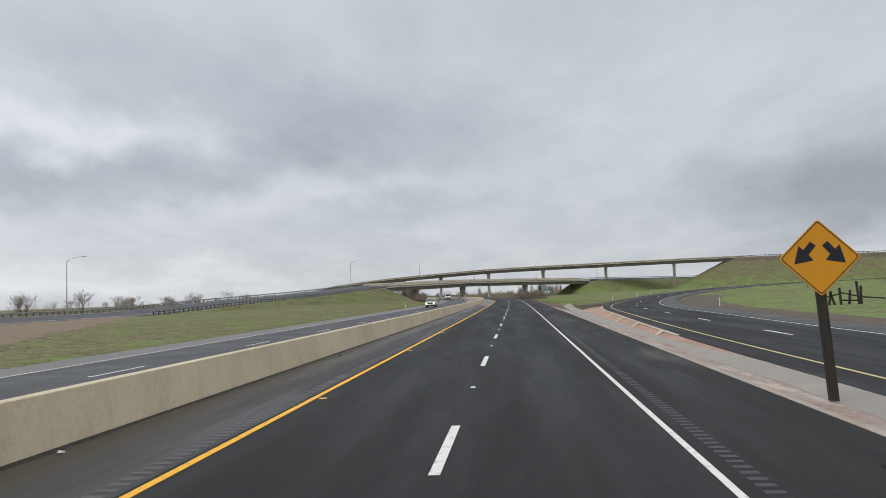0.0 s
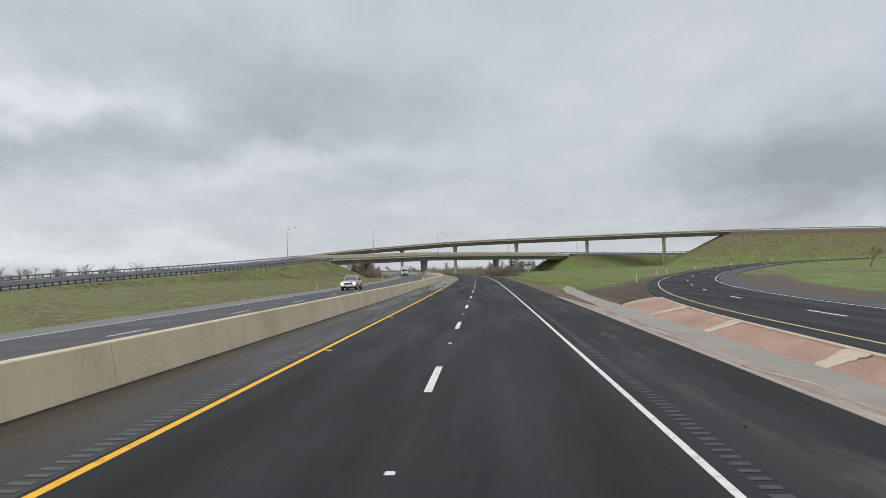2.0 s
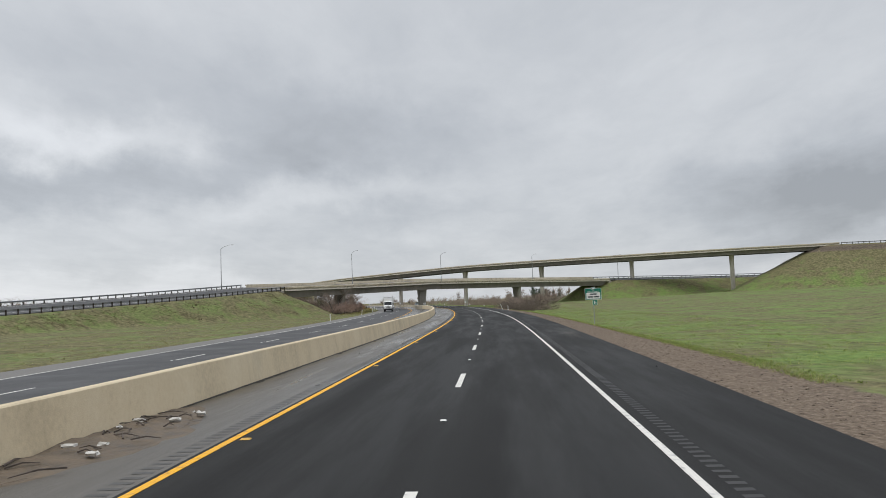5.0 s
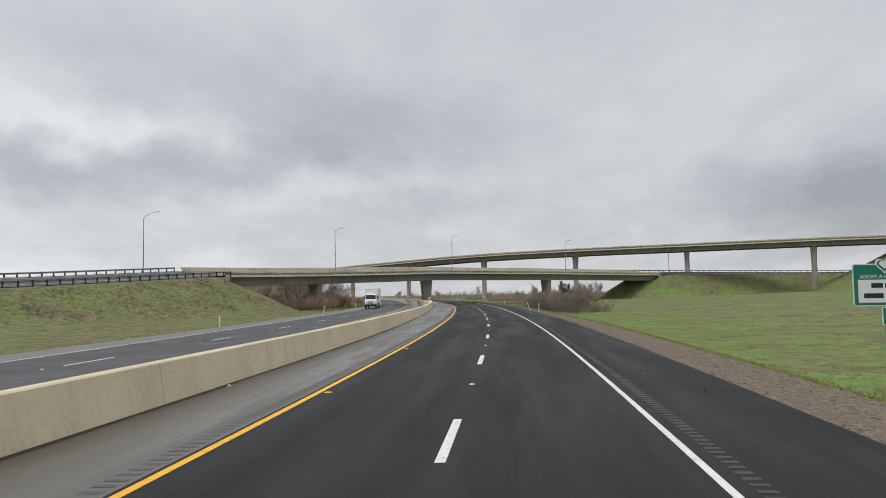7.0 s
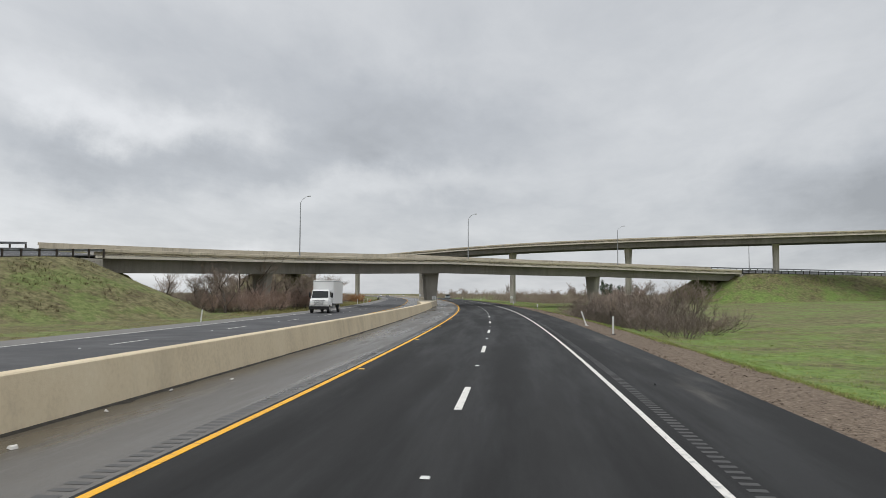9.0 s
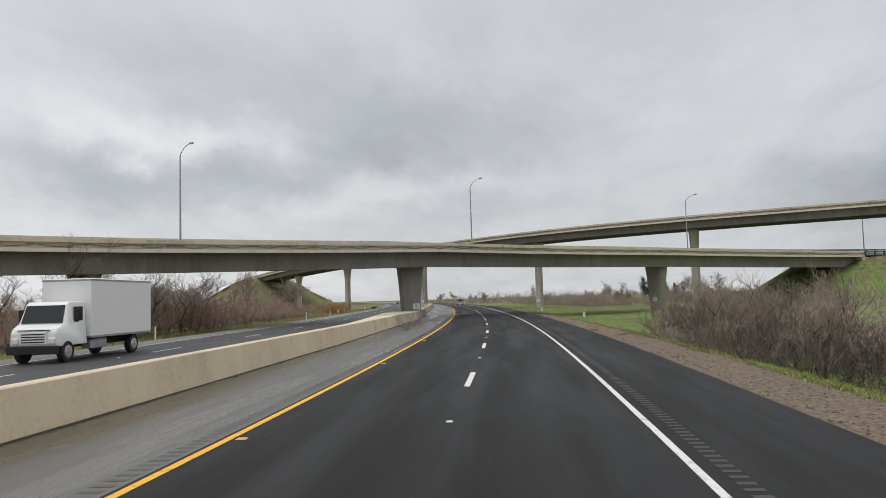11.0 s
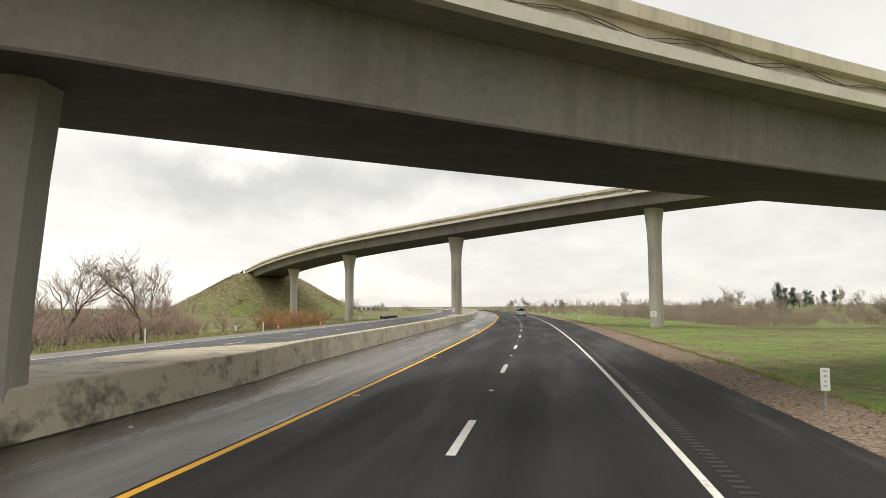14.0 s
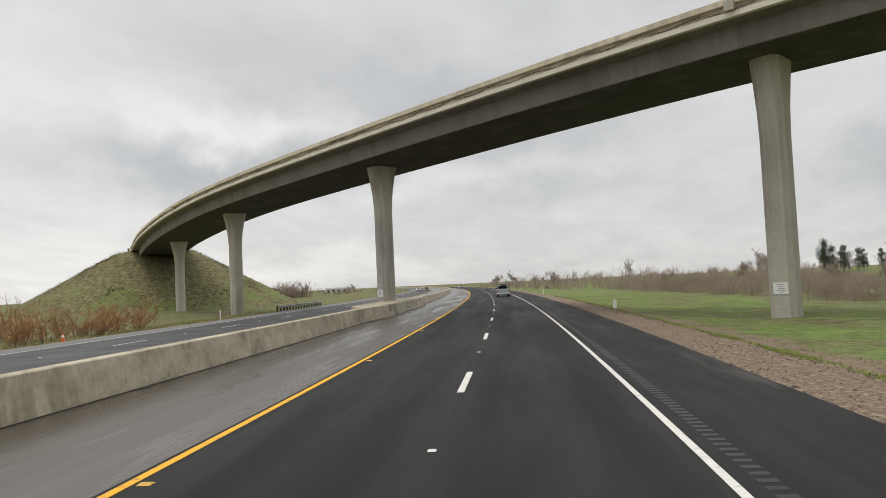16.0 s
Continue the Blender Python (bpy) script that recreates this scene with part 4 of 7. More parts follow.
# median barrier in cast lengths with open joints
barrier = thing("median_barrier", "weathered concrete median barrier with dark rain stains", "barrier", kind="structure")
joints = [-150, -110, -70, -30, 12, 46, 78, 112, 146, 180, 214, 248, 282, 316, 350, 372, 386, 410, 425, 450, 474, 498, 526, 560, 620, 700, 800, 950, 1100, 1250]
for a, b in zip(joints[:-1], joints[1:]):
    n = max(2, int((b - a) / 3))
    v, f = [], []
    for i in range(n + 1):
        s = a + 0.012 + (b - a - 0.024) * i / n
        r, l, h = barrier_face(s), barrier_back(s), 0.98
        v += [on_road(s, r, -0.05), on_road(s, r - 0.02, 0.10), on_road(s, r - 0.15, h - 0.03), on_road(s, r - 0.19, h), on_road(s, l + 0.19, h), on_road(s, l + 0.15, h - 0.03),
              on_road(s, l + 0.02, 0.10), on_road(s, l, -0.05)]
    for i in range(n):
        f += [(i * 8 + j, i * 8 + (j + 1) % 8, i * 8 + 8 + (j + 1) % 8, i * 8 + 8 + j) for j in range(8)]
    f += [tuple(range(7, -1, -1)), tuple(n * 8 + j for j in range(8))]
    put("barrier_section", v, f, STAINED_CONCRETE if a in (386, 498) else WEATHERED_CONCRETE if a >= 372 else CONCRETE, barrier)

# a pale mortar repair on the barrier
e0, e1 = 388.2, 389.4
pv = [on_road(q, barrier_face(q) - 0.02 - 0.138 * (z - 0.1) + d, z) for d in (0.012, -0.03) for q, z in ((e0, 0.22), (e1, 0.2), (e1 + 0.05, 0.9), (e0, 0.89))]
put("repair_patch", pv, [(0, 1, 2, 3), (7, 6, 5, 4), (0, 4, 5, 1), (1, 5, 6, 2), (2, 6, 7, 3), (3, 7, 4, 0)], CONCRETE, barrier, "pale mortar patch")

# ---- exit ramp and paved ditch ----


def lane_strip(pts, a, b, up, thick=0.05, tilt=0.0):
    l, r = aside(pts, a, up + tilt * (EDGE_R - a)), aside(pts, b, up + tilt * (EDGE_R - b))
    v, f = [], []
    for p, q in zip(l, r):
        v += [p, q, q - Vector((0, 0, thick)), p - Vector((0, 0, thick))]
    for i in range(len(pts) - 1):
        k = i * 4
        f += [(k, k + 1, k + 5, k + 4), (k + 1, k + 2, k + 6, k + 5), (k + 3, k, k + 4, k + 7)]
    return v, f


ramp = put("road_exit_ramp", *lane_strip(RAMP, -1.3, 7.4, 0.0), ASPHALT)
laid(ramp)
tagged(ramp, "dark asphalt exit ramp that curves away with two lanes", "road", kind="structure")
ramp_sh = put("road_exit_ramp_shoulder", *lane_strip(RAMP, 7.4, 9.6, 0.0), OLD_ASPHALT)
laid(ramp_sh)
tagged(ramp_sh, "grey asphalt shoulder along the exit ramp", "road", kind="structure")
put("edge_line", *lane_strip(RAMP, -0.06, 0.06, 0.008, 0.006), PALE_YELLOW, ramp)
put("edge_line", *lane_strip(RAMP, 6.95, 7.06, 0.008, 0.006), WHITE_PAINT, ramp)
fine = spline(RAMP, 1.22)
mid = aside(fine, 3.5)
for i in range(6, len(mid) - 4, 12):
    put("lane_dash", *lane_strip(mid[i:i + 4], -0.08, 0.08, 0.009, 0.007), WHITE_PAINT, ramp)


def slope_band(l, zl, r, zr, s0, s1, step=3.0, thick=0.08):
    n = max(1, int((s1 - s0) / step))
    v, f = [], []
    for i in range(n + 1):
        s = s0 + (s1 - s0) * i / n
        a, b = on_road(s, l(s), zl(s) if callable(zl) else zl), on_road(s, r(s), zr(s) if callable(zr) else zr)
        d = Vector((0, 0, thick))
        v += [a, b, b - d, a - d]
    for i in range(n):
        k = i * 4
        f += [(k, k + 1, k + 5, k + 4), (k + 1, k + 2, k + 6, k + 5), (k + 3, k, k + 4, k + 7), (k + 2, k + 3, k + 7, k + 6)]
    f += [(0, 3, 2, 1), (n * 4, n * 4 + 1, n * 4 + 2, n * 4 + 3)]
    return v, f


ramp_left = lambda s: float(np.interp(s, [p.y for p in RAMP], [p.x for p in RAMP])) - 1.3
ditch_z = line([(-160, -0.06), (25, -0.06), (75, -0.4), (400, -0.42)])
bot_l = lambda s: channel_mid(s) - channel_half(s)
bot_r = lambda s: channel_mid(s) + channel_half(s)
wave = lambda s, k: 0.06 * math.sin(s * 0.43 + k) + 0.03 * math.sin(s * 1.3 + 2 * k) + 0.02 * math.sin(s * 3.1 + 3 * k)
P0, P1 = -100, 112


def slope_patch(l, zl, r, zr, s0, s1, n, rows=6, thick=0.08):
    """Paving between two lines along the freeway whose ends are cut askew: s0 and s1 follow the way up the slope."""
    v, f = [], []
    for j in range(rows + 1):
        q = j / rows
        for i in range(n + 1):
            s = s0(q) + (s1(q) - s0(q)) * i / n
            v.append(on_road(s, l(s) * (1 - q) + r(s) * q, zl(s) * (1 - q) + zr * q))
    m = len(v)
    v += [p - Vector((0, 0, thick)) for p in v]
    for j in range(rows):
        for i in range(n):
            k = j * (n + 1) + i
            f.append((k, k + n + 1, k + n + 2, k + 1))
    rim = [i for i in range(n + 1)] + [(j + 1) * (n + 1) - 1 for j in range(1, rows + 1)] + [rows * (n + 1) + i for i in range(n - 1, -1, -1)] + [j * (n + 1) for j in range(rows - 1, 0, -1)]
    f += [(a, b, b + m, a + m) for a, b in zip(rim, rim[1:] + rim[:1])]
    return v, f


kerb = put("kerb", *slope_band(c(6.74), 0.012, c(6.92), 0.008, P0, P1 + 8), KERB_CONCRETE)
tagged(kerb, "pale concrete edging along the shoulder", "kerb", kind="structure")
ditch = put("ditch_channel", *slope_band(lambda s: bot_l(s) - 0.12 + wave(s, 1), lambda s: ditch_z(s) + 0.004, lambda s: bot_r(s) + 0.12 + wave(s, 4), lambda s: ditch_z(s) + 0.004, P0, 165, 0.6), CHANNEL)
tagged(ditch, "smooth grey-brown silt on the bottom of a drainage ditch", "ditch", kind="structure")
slope_l = put("ditch_paving_near", *slope_band(c(6.92), 0.0, lambda s: bot_l(s) + (6.97 - bot_l(s)) * min(max((s - 109) / 12, 0), 1), lambda s: ditch_z(s) * (1 - min(max((s - 109) / 12, 0), 1)), P0, 121, 1.5), DIRTY_PAVING)
tagged(slope_l, "dirty reddish-grey slope paving of the ditch", "paving", kind="structure")
far_end = lambda q: 112.2 + 4.2 * q ** 0.8
slope_r = put("ditch_paving_far", *slope_patch(bot_r, ditch_z, ramp_left, -0.012, lambda q: P0, far_end, 80), PINK_PAVING)
tagged(slope_r, "reddish concrete slope paving beside the exit ramp", "paving", kind="structure")
put("end_slab", *slope_patch(bot_r, lambda s: ditch_z(s) + 0.006, ramp_left, -0.03, far_end, lambda q: far_end(q) + 1.75 - 0.9 * (2 * q - 1) ** 4, 6), TAN_PAVING, slope_r, "pale tan end slab")
put("edging", *slope_band(lambda s: ramp_left(s) - 0.14, 0.0, lambda s: ramp_left(s) + 0.02, 0.02, 46, P1 + 4), PALE_BAR, slope_r)
put("silt_sheet", *slope_band(lambda s: bot_l(s) - 0.1 + wave(s, 2), lambda s: ditch_z(s) + 0.012, lambda s: ramp_left(s) + 0.1 - 0.9 * min(max((s - 30) / 14, 0), 1) + wave(s, 6), lambda s: -0.004 - 0.04 * min(max((s - 30) / 14, 0), 1), P0, 44, 0.7, 0.02), CHANNEL, ditch)
brnd = random.Random(3)


def pale_bar(l, zl, r, zr, s0, width):
    """A poured bar across the slope, ragged along both edges."""
    v, f = [], []
    for k in range(9):
        q = k / 8
        a, b = s0 - width / 2 * (0.75 + 0.5 * q) + brnd.uniform(-0.1, 0.1), s0 + width / 2 * (0.75 + 0.5 * q) + brnd.uniform(-0.1, 0.1)
        for e in (a, b):
            v.append(on_road(e, l(e) * (1 - q) + r(e) * q, zl(e) * (1 - q) + zr * q + 0.006))
    for k in range(8):
        f.append((2 * k, 2 * k + 1, 2 * k + 3, 2 * k + 2))
    n = len(v)
    v += [p - Vector((0, 0, 0.03)) for p in v]
    for k in range(8):
        f += [(2 * k, 2 * k + 2, n + 2 * k + 2, n + 2 * k), (2 * k + 1, n + 2 * k + 1, n + 2 * k + 3, 2 * k + 3)]
    return v, f


for i in range(6):
    s = 103.5 - i * 10.6
    put("cross_bar", *pale_bar(bot_r, ditch_z, lambda q: ramp_left(q) - 0.15, -0.012, s, 1.1), PALE_BAR, slope_r)
    if i % 2:
        continue
    put("cross_bar", *pale_bar(lambda q: 6.95, lambda q: 0.004, bot_l, ditch_z(s), s - 2.6, 0.5), PALE_BAR, slope_l)

# silt gathered along the foot of the barrier
lrnd = random.Random(8)
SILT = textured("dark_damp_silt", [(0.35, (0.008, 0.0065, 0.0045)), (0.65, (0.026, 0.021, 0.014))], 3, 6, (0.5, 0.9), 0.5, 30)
v, f = [], []
wide = 0.1
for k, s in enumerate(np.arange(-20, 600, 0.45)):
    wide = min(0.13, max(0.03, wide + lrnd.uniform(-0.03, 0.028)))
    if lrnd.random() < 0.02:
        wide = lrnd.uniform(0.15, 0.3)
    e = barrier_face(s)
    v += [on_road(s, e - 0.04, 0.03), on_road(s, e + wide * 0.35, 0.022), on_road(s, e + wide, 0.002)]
    if k:
        n = len(v)
        f += [(n - 6, n - 5, n - 2, n - 3), (n - 5, n - 4, n - 1, n - 2)]
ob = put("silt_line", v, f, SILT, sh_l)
ob["kind"] = "stuff"

# ---- connector roads on the banks ----
for pts, l, r, nm, tilt in ((LOW_LEFT, EDGE_L, EDGE_R, "road_connector", BANKING), (LOW_RIGHT, EDGE_L, EDGE_R, "road_connector_far", BANKING),
                            (HIGH_RIGHT, -5.4, 5.4, "road_flyover_approach", 0), (HIGH_LEFT, -5.4, 5.4, "road_flyover_descent", 0)):
    ob = put(nm, *lane_strip(pts, l, r, 0.0, 0.1, tilt), OLD_ASPHALT)
    tagged(ob, "grey asphalt connector road on a grassy bank", "road", kind="structure")
    if tilt:
        for e in (l + 1.6, r - 2.2):
            put("edge_line", *lane_strip(pts, e - 0.06, e + 0.06, 0.008, 0.006, tilt), WHITE_PAINT, ob)

# ---- bridges ----


def flared_column(base_t, base_l, top_t, top_l, height, flare_from):
    """An eight-sided pier; t is across the deck, l along it. It widens towards the top."""
    v, f = [], []
    levels = [0, flare_from, flare_from + (1 - flare_from) * 0.35, flare_from + (1 - flare_from) * 0.7, 1]
    for q in levels:
        k = max(0, (q - flare_from) / (1 - flare_from)) ** 1.6
        a, b = (base_t + (top_t - base_t) * k) / 2, (base_l + (top_l - base_l) * k) / 2
        ch = min(a, b) * (0.35 if flare_from < 0.5 else 0.42)
        v += [(x, y, q * height) for x, y in ((a - ch, -b), (a, -b + ch), (a, b - ch), (a - ch, b), (-a + ch, b), (-a, b - ch), (-a, -b + ch), (-a + ch, -b))]
    for i in range(len(levels) - 1):
        f += [(i * 8 + j, i * 8 + (j + 1) % 8, i * 8 + 8 + (j + 1) % 8, i * 8 + 8 + j) for j in range(8)]
    f += [tuple(range(7, -1, -1)), tuple((len(levels) - 1) * 8 + j for j in range(8))]
    return v, f


def build_bridge(name, label, pts, half, soffit, depth, piers, pier_size, cable_side, grid_z, more=0.0, bank=0.0):
    b = thing(name, label, "bridge")
    tip = lambda prof, x0: [(x, z + bank * (x0 - x)) for x, z in prof]
    left = soffit + more * 0.9
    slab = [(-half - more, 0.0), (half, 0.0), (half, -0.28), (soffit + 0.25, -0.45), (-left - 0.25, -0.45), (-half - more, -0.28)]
    put("deck_slab", *sweep(pts, tip(slab, half)), SHADED_GIRDER, b)
    lift = bank * (half - soffit) + 0.15
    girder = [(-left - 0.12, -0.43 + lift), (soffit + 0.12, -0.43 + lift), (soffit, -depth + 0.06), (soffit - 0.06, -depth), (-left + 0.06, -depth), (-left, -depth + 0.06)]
    put("box_girder", *sweep(pts, tip(girder, soffit)), SHADED_GIRDER, b, "grey concrete box girder")
    # thin sheet under the girder that carries the painted shade
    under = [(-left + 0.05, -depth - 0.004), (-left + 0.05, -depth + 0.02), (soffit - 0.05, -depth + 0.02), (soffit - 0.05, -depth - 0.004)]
    put("soffit", *sweep(pts, tip(under, soffit)), SHADED_SOFFIT, b, "dark mottled underside")
    for side in (-1, 1):
        # parapet: a cap that overhangs a shallow recess, and the deck's edge below
        wall = [(half - 0.34, 0.0), (half - 0.34, 0.78), (half + 0.05, 0.78), (half + 0.05, 0.43), (half - 0.24, 0.40), (half - 0.24, -0.02)]
        edge = [(half - 0.235, 0.0), (half + 0.08, -0.035), (half + 0.08, -0.36), (half - 0.3, -0.36), (half - 0.3, -0.02)]
        for nm, prof, material in (("parapet", wall, PARAPET_CONCRETE), ("deck_edge", edge, EDGE_CONCRETE)):
            prof = prof[::-1] if side > 0 else [(-x - more, z) for x, z in prof]
            put(nm, *sweep(pts, tip(prof, half) if side > 0 else [(x, z + bank * (2 * half + more)) for x, z in prof]), material, b)
    # cables draped in loops along the outer face of the parapet
    for k, ph in ((0.10, 0.0), (0.12, 0.9)):
        side_pts = aside(spline(pts[::2], 0.7), cable_side * (half - 0.15), 0.2)
        loops = [p + Vector((0, 0, k * math.sin(i * 0.7 / 2.9 * math.tau / 1.35 + ph) + 0.04 * math.sin(i * 0.31 + ph))) for i, p in enumerate(side_pts)]
        put("draped_cable", *tube(loops, 0.015, 4), WEATHERED_CABLE, b)
    for (x, y), z, head, *own in piers:
        g = grid_z(x, y)
        size = own[0] if own else pier_size
        put("pier", *flared_column(*size[:4], z - depth - g + 0.4 + bank * 6, size[4]), PIER_CONCRETE if pier_size[4] < 0.5 else BRIDGE_CONCRETE, b, m=pose(x, y, g - 0.35, 0, 0, -head))
    for p, q in ((pts[0], pts[1]), (pts[-1], pts[-2])):
        d = q - p
        head = -math.degrees(math.atan2(d.x, d.y))
        v, f = box(-half - 0.3 - (more if p == pts[0] else 0), half + 0.3 + (more if p == pts[-1] else 0), -2.2, 0.9, -3.2, -0.43, 0.05)
        v = [(x, y, z + (bank * (half - (x if p == pts[0] else -x)) if z > -1 else 0)) for x, y, z in v]
        put("abutment", v, f, BRIDGE_CONCRETE, b, m=pose(p.x, p.y, p.z, 0, 0, head))
    return b


def height_at(x, y):
    return float(ground_height(np.array([x]), np.array([y]))[0])


low_piers = [((*low_bridge_at(-41),), low_z(-41), BM_HEAD - 10), ((-26.15, 396.35), low_z(0), -26, (2.3, 1.6, 3.35, 1.75, 0.04)), ((*low_bridge_at(46.6),), low_z(46.6), BM_HEAD + 11.3)]
low_bridge = build_bridge("overpass_bridge", "low concrete overpass with flared piers and draped cables", LOW_SPAN, 4.3, 2.8, 2.16, low_piers, (2.3, 1.5, 4.1, 1.6, 0.05), 1, height_at, 3.6, BANKING)
high_piers = []
for x, y, z, h in ((95.5, 449.5, 18.1, -79), (57, 459, 17.8, -75), (19.6, 471.5, 17.6, -67), (-15.3, 489.1, 17.3, -61), (-48.9, 508.3, 16.2, -58), (-78, 527.6, 15.1, -52), (-103.6, 550.4, 13.8, -46)):
    high_piers.append(((x, y), z, h))
high_bridge = build_bridge("flyover_bridge", "high curved concrete flyover on tall flared piers", HIGH_SPAN, 5.6, 4.2, 1.85, high_piers, (1.5, 1.62, 2.95, 1.8, 0.70), -1, height_at)

# conduit boxes on the outer face of the flyover
for k in (0.535, 0.80):
    i = int(k * (len(HIGH_SPAN) - 1))
    q = aside(HIGH_SPAN, -5.78, 0.28)[i]
    d = HIGH_SPAN[i + 1] - HIGH_SPAN[i]
    put("conduit_box", *softened(box(-0.14, 0.14, -0.28, 0.28, -0.3, 0.34), 0.03, 1), BRIDGE_CONCRETE, high_bridge, m=pose(q.x, q.y, q.z, 0, 0, -math.degrees(math.atan2(d.x, d.y))))

# ---- guardrails ----
W_BEAM = [(0.0, -0.155), (0.04, -0.12), (0.075, -0.08), (0.04, -0.03), (0.0, 0.0), (0.04, 0.03), (0.075, 0.08), (0.04, 0.12), (0.0, 0.155), (-0.006, 0.155), (0.034, 0.12), (0.069, 0.08),
          (0.034, 0.03), (-0.006, 0.0), (0.034, -0.03), (0.069, -0.08), (0.034, -0.12), (-0.006, -0.155)]
rail_post = mesh_of("post", *box(-0.1, 0.1, -0.08, 0.08, -0.3, 0.78, 0.015), DARK_WOOD)


def guardrail(label, pts, off, side, tilt=0.0):
    g = thing("guardrail", label, "guardrail", group="guardrails on the banks")
    rise = tilt * (EDGE_R - min(max(off, EDGE_L), EDGE_R))
    rail = aside(spline(pts, 2.0), off, 0.62 + rise)
    put("rail", *sweep(rail, [(side * a, b) for a, b in W_BEAM], True, False), RAIL_STEEL, g, "galvanised steel rail")
    for p in aside(spline(pts, 1.905), off - side * 0.13, rise):
        again("post", rail_post, g, Matrix.Translation(p))
    return g


li = [i for i, p in enumerate(LOW_LEFT) if p.y > 173]
guardrail("steel guardrail on dark wooden posts beside the connector", LOW_LEFT[li[0]:], 4.7, -1, BANKING)
lj = [i for i, p in enumerate(LOW_LEFT) if p.y > 135]
guardrail("steel guardrail on dark wooden posts along the bank", LOW_LEFT[lj[0]:], -8.2, 1, BANKING)
guardrail("steel guardrail on the bank behind the overpass", LOW_RIGHT[:40], 4.7, -1, BANKING)
guardrail("steel guardrail along the far side of the overpass bank", LOW_RIGHT[:40], -8.2, 1, BANKING)
guardrail("steel guardrail above the grassy flyover bank", HIGH_RIGHT[18:], -5.8, 1)
guardrail("steel guardrail at the head of the mound", HIGH_LEFT[:8], -5.8, 1)
guardrail("low steel guardrail beside the oncoming carriageway", [on_road(q, opp_edge(q) - 0.9, -0.15) for q in range(530, 557, 3)], 0.0, 1)


# ---- signs ----


def plate(points, y0, y1):
    """A flat panel with thickness, cut to a polygon in the x-z plane."""
    n = len(points)
    v = [(x, y0, z) for x, z in points] + [(x, y1, z) for x, z in points]
    f = [tuple(range(n)), tuple(range(2 * n - 1, n - 1, -1))] + [(i, n + i, n + (i + 1) % n, (i + 1) % n) for i in range(n)]
    return v, f


def rounded(pts, r, n=4):
    """Round the corners of a polygon."""
    out = []
    m = len(pts)
    for i in range(m):
        p, a, b = Vector(pts[i]), Vector(pts[i - 1]), Vector(pts[(i + 1) % m])
        s, e = p + (a - p).normalized() * r, p + (b - p).normalized() * r
        for k in range(n + 1):
            t = k / n
            q = s * (1 - t) ** 2 + p * 2 * t * (1 - t) + e * t * t
            out.append((q.x, q.y))
    return out


def warning_sign():
    t = thing("warning_sign", "orange diamond warning sign with two black arrows, wooden post", "road sign", (7.5, 24.15, -0.02), -3)
    v, f = box(-0.09, 0.09, 0.0, 0.14, 0.0, 2.75, 0.01)
    v = [(p[0] - 0.055 * p[2] + 0.1, p[1], p[2]) for p in v]
    put("post", v, f, DARK_WOOD, t, "dark weathered square wooden post")
    d = 0.80
    m = Matrix.Translation((-0.03, -0.03, 2.93))
    diamond = [(0, -d), (d, 0), (0, d), (-d, 0)]
    panel = put("sign_panel", *plate(rounded(diamond, 0.07), 0.0, 0.02), SIGN_ORANGE, t, m=m)
    outer, inner = rounded([(x * 0.955, z * 0.955) for x, z in diamond], 0.06), rounded([(x * 0.925, z * 0.925) for x, z in diamond], 0.055)
    n = len(outer)
    bv = [(x, -0.003, z) for x, z in outer] + [(x, -0.003, z) for x, z in inner]
    put("border", bv, [(i, (i + 1) % n, n + (i + 1) % n, n + i) for i in range(n)], SIGN_BLACK, panel)
    for sx in (-1, 1):
        a = [(0.06, 0.21), (0.17, 0.30), (0.31, 0.13), (0.40, 0.22), (0.50, -0.16), (0.12, -0.09), (0.21, 0.03)]
        a = [(sx * (x + 0.0), z + 0.04) for x, z in a]
        if sx > 0:
            a = a[::-1]
        put("arrow", *plate(a, -0.004, -0.002), SIGN_BLACK, panel)


warning_sign()


def text_mesh(name, body, size, material, parent, m):
    cu = bpy.data.curves.new(name, "FONT")
    cu.body, cu.size, cu.align_x, cu.align_y = body, size, "CENTER", "CENTER"
    cu.extrude = 0.001
    tmp = bpy.data.objects.new(name, cu)
    scene.collection.objects.link(tmp)
    bpy.context.view_layer.update()
    me = bpy.data.meshes.new_from_object(tmp.evaluated_get(bpy.context.evaluated_depsgraph_get()))
    bpy.data.objects.remove(tmp)
    me.materials.clear()
    me.materials.append(material)
    ob = new(name, me)
    ob.parent = parent
    ob.matrix_local = m
    return ob


def bars(rows, parent, material, y=-0.004):
    """Unreadable writing as plain bars: (centre x, centre z, width, height)."""
    for x, z, w, h in rows:
        put("bar", *box(x - w / 2, x + w / 2, y - 0.002, y, z - h / 2, z + h / 2), material, parent)


